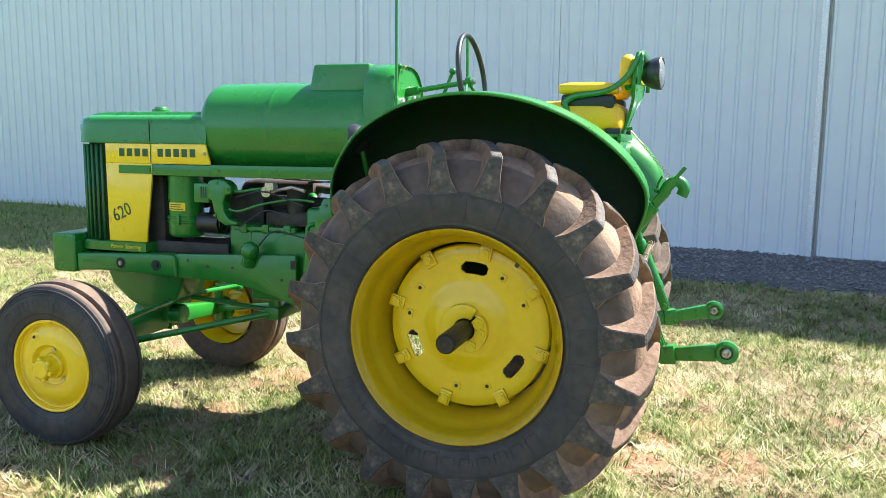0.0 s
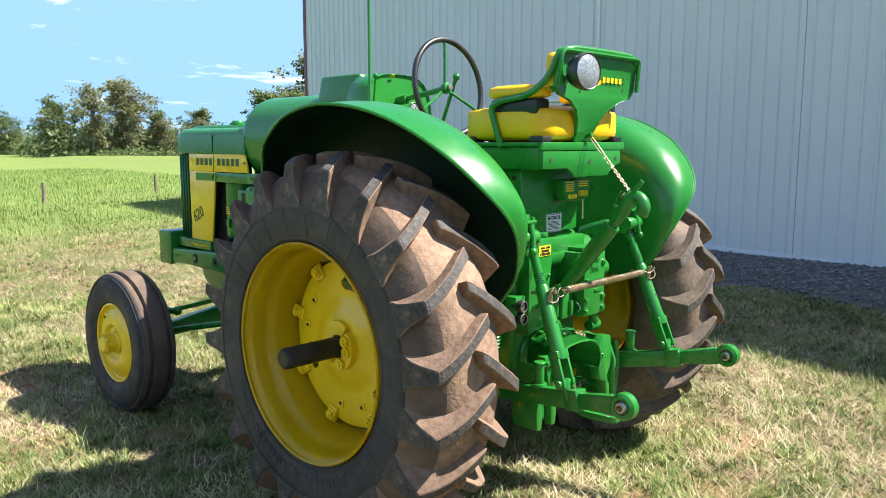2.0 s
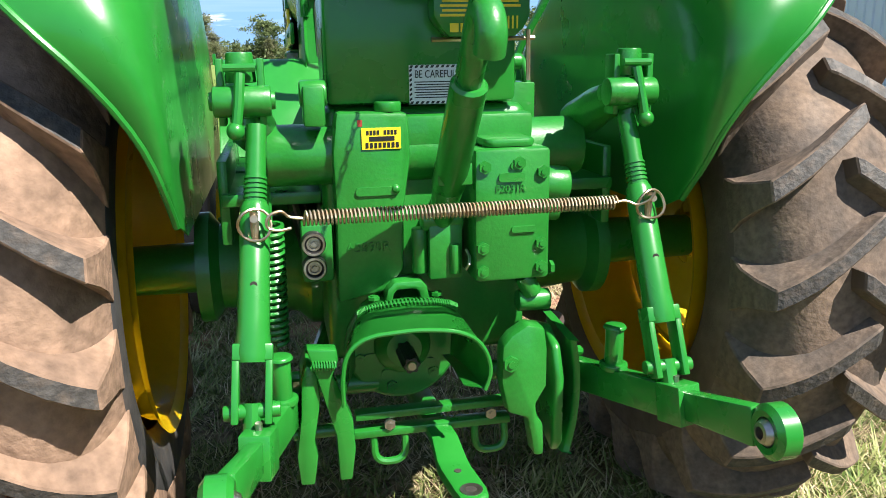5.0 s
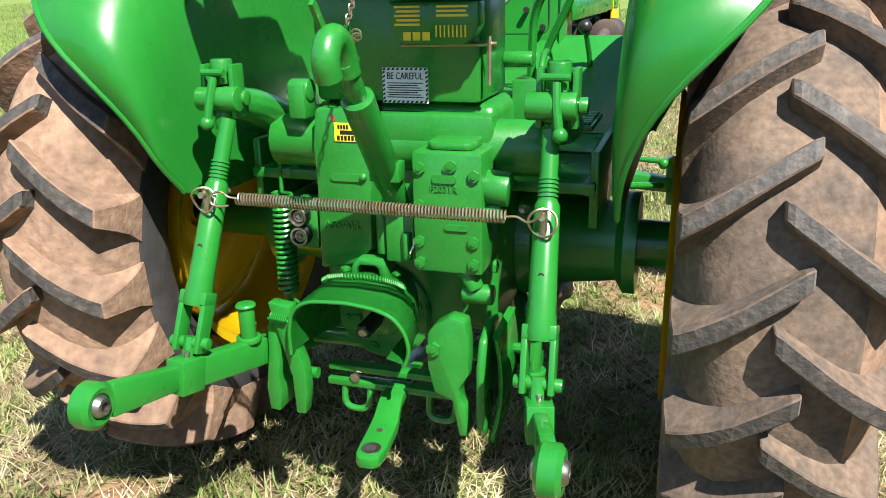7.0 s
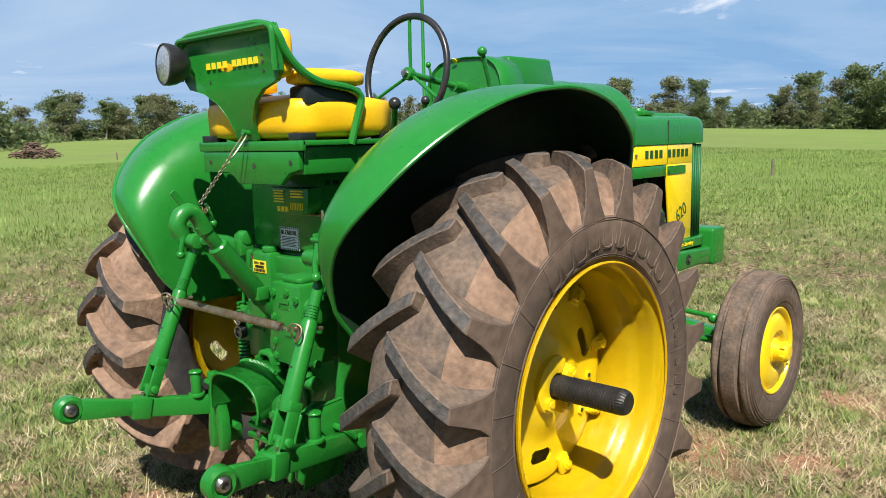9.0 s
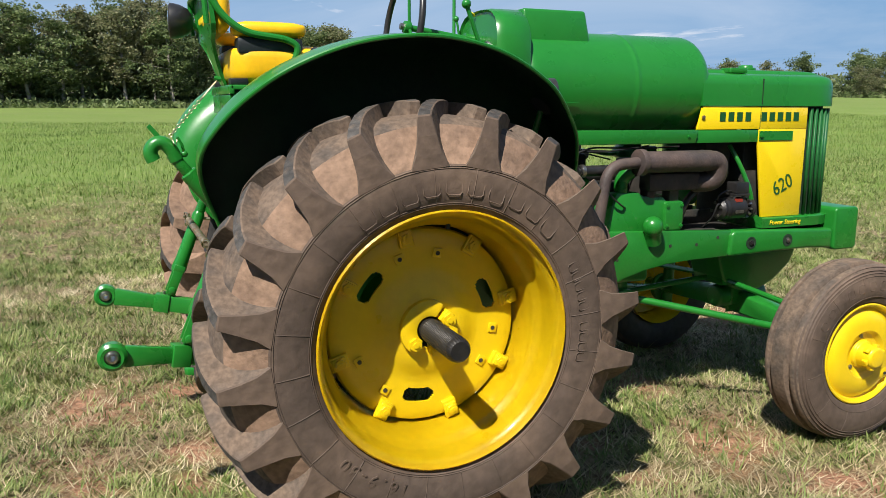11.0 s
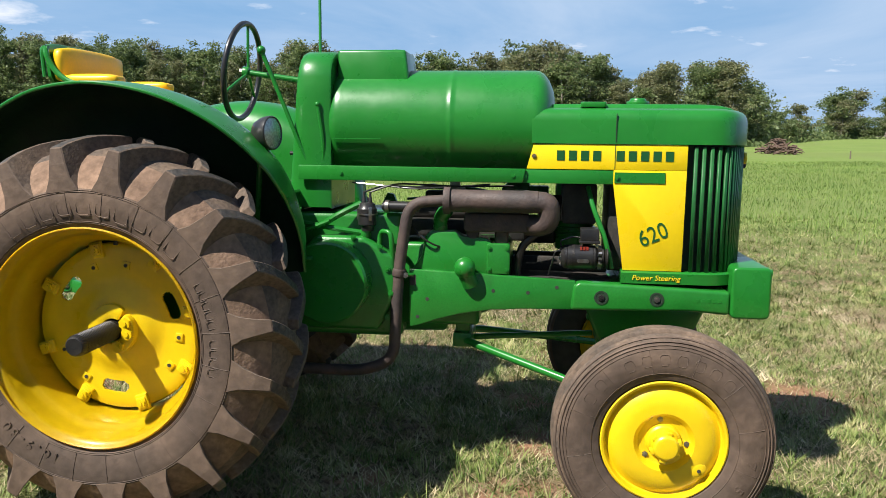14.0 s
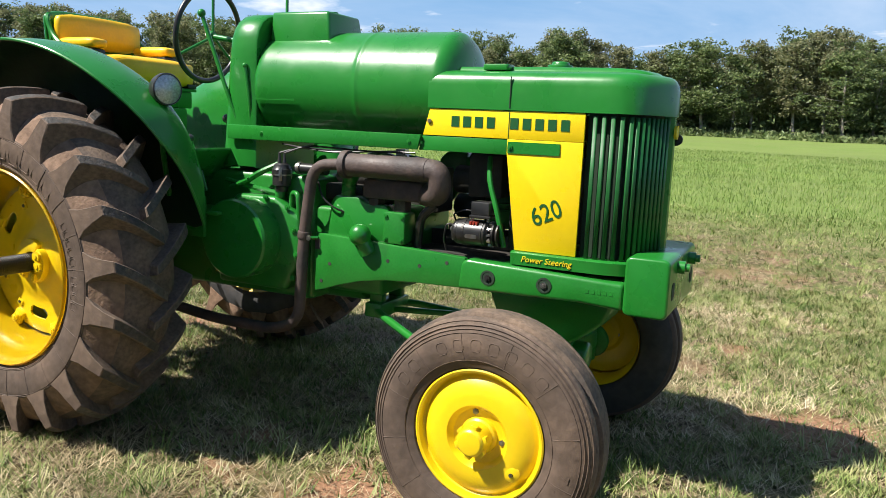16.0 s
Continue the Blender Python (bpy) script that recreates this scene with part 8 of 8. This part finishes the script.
for i in (1, 2):
    bm = BM()
    add_box(bm, (0.755 + i * 0.1533 - 0.009, -0.013, 1.09), (0.755 + i * 0.1533 + 0.009, 0.002, 1.87))
    part("muntin", bm, WALL_TRIM, pd)
    bm = BM()
    add_box(bm, (0.755, -0.013, 1.09 + i * 0.26 - 0.009), (1.215, 0.0025, 1.09 + i * 0.26 + 0.009))
    part("muntin", bm, WALL_TRIM, pd)
bm = BM()
add_cyl(bm, (1.36, 0.0, 1.03), (1.36, 0.05, 1.03), 0.028, n=16)
part("door_knob", bm, STEEL, pd)
# corner trim, roof
bm = BM()
add_box(bm, (X1 - 0.10, 0.001, BASE + 0.03), (X1 + 0.03, 0.030, EAVE))
add_box(bm, (X1 + 0.001, -0.12, BASE + 0.03), (X1 + 0.03, 0.001, EAVE))
part("corner_trim", bm, MAROON, barn, bevel=0.004)
bm = BM()
add_prism(bm, [(0.08, EAVE - 0.02), (0.08, EAVE + 0.05), (-DEEP / 2, EAVE + 2.0), (-DEEP - 0.3, EAVE + 0.05), (-DEEP - 0.3, EAVE - 0.02), (-DEEP / 2, EAVE + 1.93)], X0 - 0.3, X1 + 0.3)
part("roof", bm, ROOF_METAL, barn, smooth=False)
bm = BM()
for q in (X0 + 0.06, X1 - 0.06):
    add_prism(bm, [(-0.03, EAVE), (-DEEP / 2, EAVE + 1.92), (-DEEP, EAVE)], q - 0.05, q + 0.05)
part("gable", bm, WALL_METAL, barn, smooth=False)

# ---- gravel along the barn ----
bm = BM()
rows = []
for i in range(63):
    lx = -9.0 + i * 0.2
    row = []
    for j in range(12):
        e = 1.72 + 0.25 * noise.noise(Vector((lx * 1.5, 0.4, 2)))
        if lx > 1.5:
            e *= max(0.05, 1 - (lx - 1.5) / 2.0)
        ly = 0.02 + e * j / 11
        p = BARN @ Vector((lx, ly, 0))
        z = float(height(p.x, p.y)) + (0.030 if j < 11 else -0.01) + 0.008 * noise.noise(Vector((lx * 5, ly * 5, 0)))
        row.append(bm.verts.new((p.x, p.y, z)))
    rows.append(row)
grid_faces(bm, rows)
tagged(part("gravel_strip", bm, GRAVEL_BED, None), "grey crushed-stone strip along the barn wall", "gravel", kind="structure")
rng = np.random.default_rng(5)
vs, fs = [], []
OCT = np.array([(1, 0, 0), (-1, 0, 0), (0, 1, 0), (0, -1, 0), (0, 0, 1), (0, 0, -1)], float)
OF = [(0, 2, 4), (2, 1, 4), (1, 3, 4), (3, 0, 4), (2, 0, 5), (1, 2, 5), (3, 1, 5), (0, 3, 5)]
for k in range(9000):
    lx, ly = rng.uniform(-8.5, 3.0), rng.uniform(0.03, 1.95) * rng.uniform(0.6, 1)
    if lx > 1.5 and ly > 1.72 * max(0.05, 1 - (lx - 1.5) / 2.0):
        continue
    p = BARN @ Vector((lx, ly, 0))
    s = rng.uniform(0.008, 0.026)
    o = OCT * rng.uniform(0.6, 1.25, (6, 1)) * s * np.array([1.2, 1, 0.7])
    a = rng.uniform(0, 6.28)
    R = np.array([[math.cos(a), -math.sin(a), 0], [math.sin(a), math.cos(a), 0], [0, 0, 1]])
    o = o @ R.T + np.array([p.x, p.y, float(height(p.x, p.y)) + 0.034])
    b = len(vs)
    vs += o.tolist()
    fs += [tuple(b + i for i in f) for f in OF]
me = bpy.data.meshes.new("gravel_stones")
me.from_pydata(vs, [], fs)
me.materials.append(STONE)
tagged(new("gravel_stones", me), "loose blue-grey gravel stones", "gravel", kind="stuff")

# ---- grass ----
tufts("tufted_grass", 30000, (-4.6, 4.8, -4.0, 5.4), 14, 0.048, GRASS, "taller tufts of green grass", 11)
tufts("lawn_grass", 56000, (-4.6, 4.8, -4.0, 5.4), 12, 0.037, GRASS, "short mown grass", 21, True)
litter("dry_straw", 440000, (-4.6, 4.8, -4.0, 5.4), 0.066, STRAW, "dry cut straw lying on the lawn", 14)
tufts("outer_lawn_grass", 96000, (-12, 9, -7, 17), 10, 0.078, GRASS, "mown grass thinning round the tractor", 12, True)
litter("outer_dry_straw", 190000, (-10, 8, -6, 13), 0.095, STRAW, "dry cut straw further off on the lawn", 15)
meadow("field_grass", 390000, (-42, 14, -18, 42), 0.13, FIELD_GRASS, "lush green field grass", 13)

# ---- trees ----
def make_tree(seed, tall, wide, leaf, low=0.12, dense=1.0, ragged=1.0, dead=0):
    """A tapered trunk with limbs, and an uneven crown of many small leaf clumps with gaps; the crown begins at the share low of the height."""
    rnd = random.Random(seed)
    root = new("tree")
    bm = BM()
    pts = [Vector((0, 0, -0.3))]
    lean = Vector((rnd.uniform(-0.05, 0.05), rnd.uniform(-0.05, 0.05), 0))
    for k in range(1, 8):
        pts.append(Vector((rnd.uniform(-0.12, 0.12) * k * 0.4, rnd.uniform(-0.12, 0.12) * k * 0.4, tall * 0.92 * k / 7)) + lean * tall * k / 7)
    add_tube(bm, pts, [0.17, 0.14, 0.125, 0.11, 0.09, 0.07, 0.045, 0.02], n=6)
    clumps = []
    lobes = [(rnd.uniform(0, 6.28), rnd.uniform(0.2, 0.9), rnd.uniform(0.6, 1.35)) for _ in range(8)]
    for k in range(34):
        f = low + (0.97 - low) * (k + rnd.random()) / 34
        g = (f - low) / (0.97 - low)
        a = rnd.uniform(0, 2 * math.pi)
        i = min(6, int(f * 7))
        p = pts[i].lerp(pts[i + 1], f * 7 - i)
        lobe = 1.0
        for la, lf, ls in lobes:
            lobe += (ls - 1) * 1.6 * ragged * math.exp(-((f - lf) / 0.14) ** 2) * max(0, math.cos(a - la))
        reach = wide * max(0.25, lobe) * (0.34 + 0.66 * math.sin(math.pi * min(1, 0.20 + g * 0.78)) ** 0.8) * rnd.uniform(0.35, 1.2)
        q = p + Vector((math.cos(a) * reach, math.sin(a) * reach, tall * rnd.uniform(0.0, 0.10)))
        add_tube(bm, [p, p.lerp(q, 0.5) + Vector((0, 0, -0.08)), q], [0.06 * (1.1 - f), 0.04 * (1.1 - f), 0.010], n=3)
        for t in (1.0, 0.70, 0.40):
            if rnd.random() < 0.93:
                clumps.append((p.lerp(q, t) + Vector((rnd.gauss(0, 0.36), rnd.gauss(0, 0.36), rnd.gauss(0.05, 0.36))), rnd.uniform(0.26, 0.66) * (0.72 + 0.12 * wide)))
    for k in range(6):
        clumps.append((pts[-1] + Vector((rnd.gauss(0, 0.45), rnd.gauss(0, 0.45), rnd.gauss(0, 0.45))), rnd.uniform(0.3, 0.6)))
    for k in range(dead):
        # bare twigs that stand out of the crown
        p = pts[6] + Vector((rnd.gauss(0, 0.3), rnd.gauss(0, 0.3), 0))
        q = p + Vector((rnd.gauss(0, 0.7), rnd.gauss(0, 0.7), tall * rnd.uniform(0.16, 0.26)))
        add_tube(bm, [p, p.lerp(q, 0.5), q], [0.04, 0.025, 0.010], n=3)
    part("trunk", bm, BARK, root)
    rng = np.random.default_rng(seed)
    V = []
    for q, r in clumps:
        m = int((72 * r + 18) * dense)
        d = rng.normal(0, 0.60, (m, 3)) * r * np.array([1.15, 1.15, 0.70])
        c = np.array(q) + d
        e1 = rng.normal(0, 1, (m, 3))
        e1 /= np.linalg.norm(e1, axis=1)[:, None]
        e2 = np.cross(e1, rng.normal(0, 0.8, (m, 3)) + np.array([0, 0, 1.2]))
        e2 /= np.linalg.norm(e2, axis=1)[:, None] + 1e-6
        sz = rng.uniform(0.08, 0.17, (m, 1))
        V.append(np.stack([c - e1 * sz, c + e1 * sz * 0.7 + e2 * sz * 0.75, c + e1 * sz * 0.7 - e2 * sz * 0.75], 1))
    V = np.concatenate(V).reshape(-1, 3)
    me = bpy.data.meshes.new("crown")
    me.from_pydata(V.tolist(), [], np.arange(len(V)).reshape(-1, 3).tolist())
    me.materials.append(leaf)
    crown = new("crown", me)
    crown.parent = root
    tagged(root, "tall slender woodland tree with a pale trunk" if tall > 9 else "broad leafy tree at the field's edge", "tree", "trees along the field")
    return root, tall


WOOD = [make_tree(21, 10.0, 1.25, LEAF_B, 0.20, 1.2, 1.7), make_tree(22, 10.5, 1.45, LEAF, 0.16, 1.2, 1.9), make_tree(23, 10.0, 1.10, LEAF_B, 0.28, 1.0, 1.8, 4), make_tree(24, 9.5, 1.55, LEAF, 0.14, 1.2, 1.9)]
BROAD = [make_tree(31, 7.0, 2.1, LEAF, 0.08, 1.3, 1.6), make_tree(32, 7.5, 1.9, LEAF_B, 0.10, 1.2, 1.7), make_tree(33, 6.5, 2.2, LEAF, 0.08, 1.3, 1.6), make_tree(34, 7.0, 1.6, LEAF_B, 0.16, 0.9, 1.8, 5)]
rnd = random.Random(77)

# the skyline: height of the tree tops against the eye by direction, in degrees
TOP_YAW = [-60, -44, -38, -35, -32, -29, -26, -21, -19, -18.2, -17.4, -15, -12, -7, 0, 5, 9, 11, 15, 22, 30, 34, 37, 41, 45, 54, 58, 61, 64, 68, 73, 75.5, 76.5, 79, 82, 84, 87, 90, 95, 97, 101, 106, 110, 118, 130, 145]
TOP_UP = [6.0, 7.6, 7.6, 5.8, 4.0, 5.0, 4.7, 3.9, 3.8, 0.6, 1.6, 2.8, 2.3, 3.1, 2.8, 3.0, 3.8, 3.0, 4.3, 3.4, 4.3, 3.0, 3.4, 4.4, 3.1, 3.3, 3.4, 2.6, 3.5, 3.7, 3.3, 3.8, 6.0, 6.0, 5.2, 4.6, 6.7, 7.0, 6.0, 6.3, 5.7, 7.0, 6.5, 6.3, 6.5, 6.5]


def stand(yaw, r):
    """The place at the distance r in the direction yaw from the stretch of the walk that sees it."""
    cx, cy = (float(np.interp(yaw, (-20, 5, 35, 60), v)) for v in ((-2.3, 1.5, 2.7, 3.1), (-2.2, -2.0, -0.9, 1.5)))
    a = radians(yaw)
    return cx - math.sin(a) * r, cy + math.cos(a) * r


used = set()
yaw = -46.0
while yaw < 147:
    R = far_line(yaw)
    woods = yaw > 75
    for row in range((4 if yaw < 147 else 0) if woods else 2):
        yw = yaw + rnd.uniform(-0.6, 0.6)
        r = R + row * (4.5 if woods else 6.0) + rnd.uniform(-2.0, 2.5)
        x, y = stand(yw, r)
        z = float(height(x, y))
        tall = 1.4 + r * math.tan(radians(float(np.interp(yw, TOP_YAW, TOP_UP)))) - z
        tall *= 0.96 * (rnd.choice((0.84, 0.93, 0.97, 1.0, 1.05)) if woods else rnd.choice((0.46, 0.58, 0.68, 0.82, 1.0)))
        if tall < 1.5:
            continue
        k = rnd.randrange(4)
        kind, full = (WOOD if woods else BROAD)[k]
        sc = tall / full
        wd = sc * rnd.uniform(0.95, 1.35)
        m = Matrix.Translation((x, y, z - 0.1)) @ pose(0, 0, 0, 0, 0, rnd.uniform(0, 360)) @ Matrix.Diagonal((wd, wd, sc, 1))
        if kind.name in used:
            copy_thing(kind, m @ Matrix.Diagonal((*(1 / q for q in kind.scale), 1)))
        else:
            kind.matrix_basis = m
            used.add(kind.name)
    yaw += (1.8 if woods else 2.35) * 86 / R

# undergrowth along the wood's edge
rng = np.random.default_rng(31)
V = []
for k in range(5200):
    yw = rng.uniform(-60, 144) if k % 2 else rng.uniform(75, 147)
    if -18.4 < yw < -17.6:
        continue
    deep = rng.uniform(-1.5, 17)
    r = far_line(yw) + deep
    x, y = stand(yw, r)
    z = float(height(x, y))
    # low along the edge, head-high saplings between the trunks behind it
    hgt = rng.uniform(0.3, 1.0) * rng.uniform(0.4, 1) if deep < 2 else rng.uniform(1.2, 3.6 if yw < 75 else 6.4)
    m = 60 if deep < 2 else 80
    c = np.array([x, y, z]) + rng.normal(0, 1, (m, 3)) * np.array([1.2, 1.2, 0.0]) + np.stack([np.zeros(m), np.zeros(m), rng.uniform(0, hgt, m)], 1)
    e1 = rng.normal(0, 1, (m, 3))
    e2 = rng.normal(0, 1, (m, 3))
    e1 *= 0.26 / np.linalg.norm(e1, axis=1)[:, None]
    e2 *= 0.20 / np.linalg.norm(e2, axis=1)[:, None]
    V.append(np.stack([c - e1, c + e1 * 0.7 + e2, c + e1 * 0.7 - e2], 1))
V = np.concatenate(V).reshape(-1, 3)
me = bpy.data.meshes.new("undergrowth")
me.from_pydata(V.tolist(), [], np.arange(len(V)).reshape(-1, 3).tolist())
me.materials.append(LEAF)
tagged(new("undergrowth", me), "dense green shrubs below the trees", "shrubs", kind="stuff")

# ---- fence stakes in the field ----
bm = BM()
add_tube(bm, [(0, 0, -0.1), (0.005, 0, 0.25), (0.0, 0.005, 0.50)], [0.045, 0.042, 0.038], n=8)
stake = part("fence_stake", bm, STAKE, None)
tagged(stake, "weathered grey wooden fence stake in the grass", "post", "fence stakes")
spots = [(7.26, 17.9), (4.2, 17.3), (-6.5, 21.5), (-28.0, 27.0), (-33.0, 26.0), (-38.0, 24.5), (-46, 20)]
for i, (x, y) in enumerate(spots):
    m = pose(x, y, float(height(x, y)), 2 * (i % 3 - 1), 3 * (i % 2), 40 * i)
    if i == 0:
        stake.matrix_basis = m
    else:
        copy_thing(stake, m)

# ---- brush heap at the wood's edge ----
rnd = random.Random(9)
bm = BM()
hx, hy = -56.3, 18.9
hz = float(height(hx, hy))
for k in range(130):
    a, r = rnd.uniform(0, 6.28), rnd.uniform(0, 1.4)
    p = Vector((hx + 1.5 * r * math.cos(a), hy + r * math.sin(a), hz + rnd.uniform(0.0, 1.1) * (1 - r / 1.8)))
    d = Vector((rnd.gauss(0, 1), rnd.gauss(0, 1), rnd.gauss(0, 0.35))).normalized() * rnd.uniform(0.25, 0.6)
    add_tube(bm, [p - d, p + Vector((0, 0, rnd.uniform(0, 0.15))), p + d], [0.05, 0.06, 0.02], n=4)
tagged(part("brush_heap", bm, STAKE_RED, None), "heap of reddish-brown cut branches by the trees", "brush pile", kind="stuff")
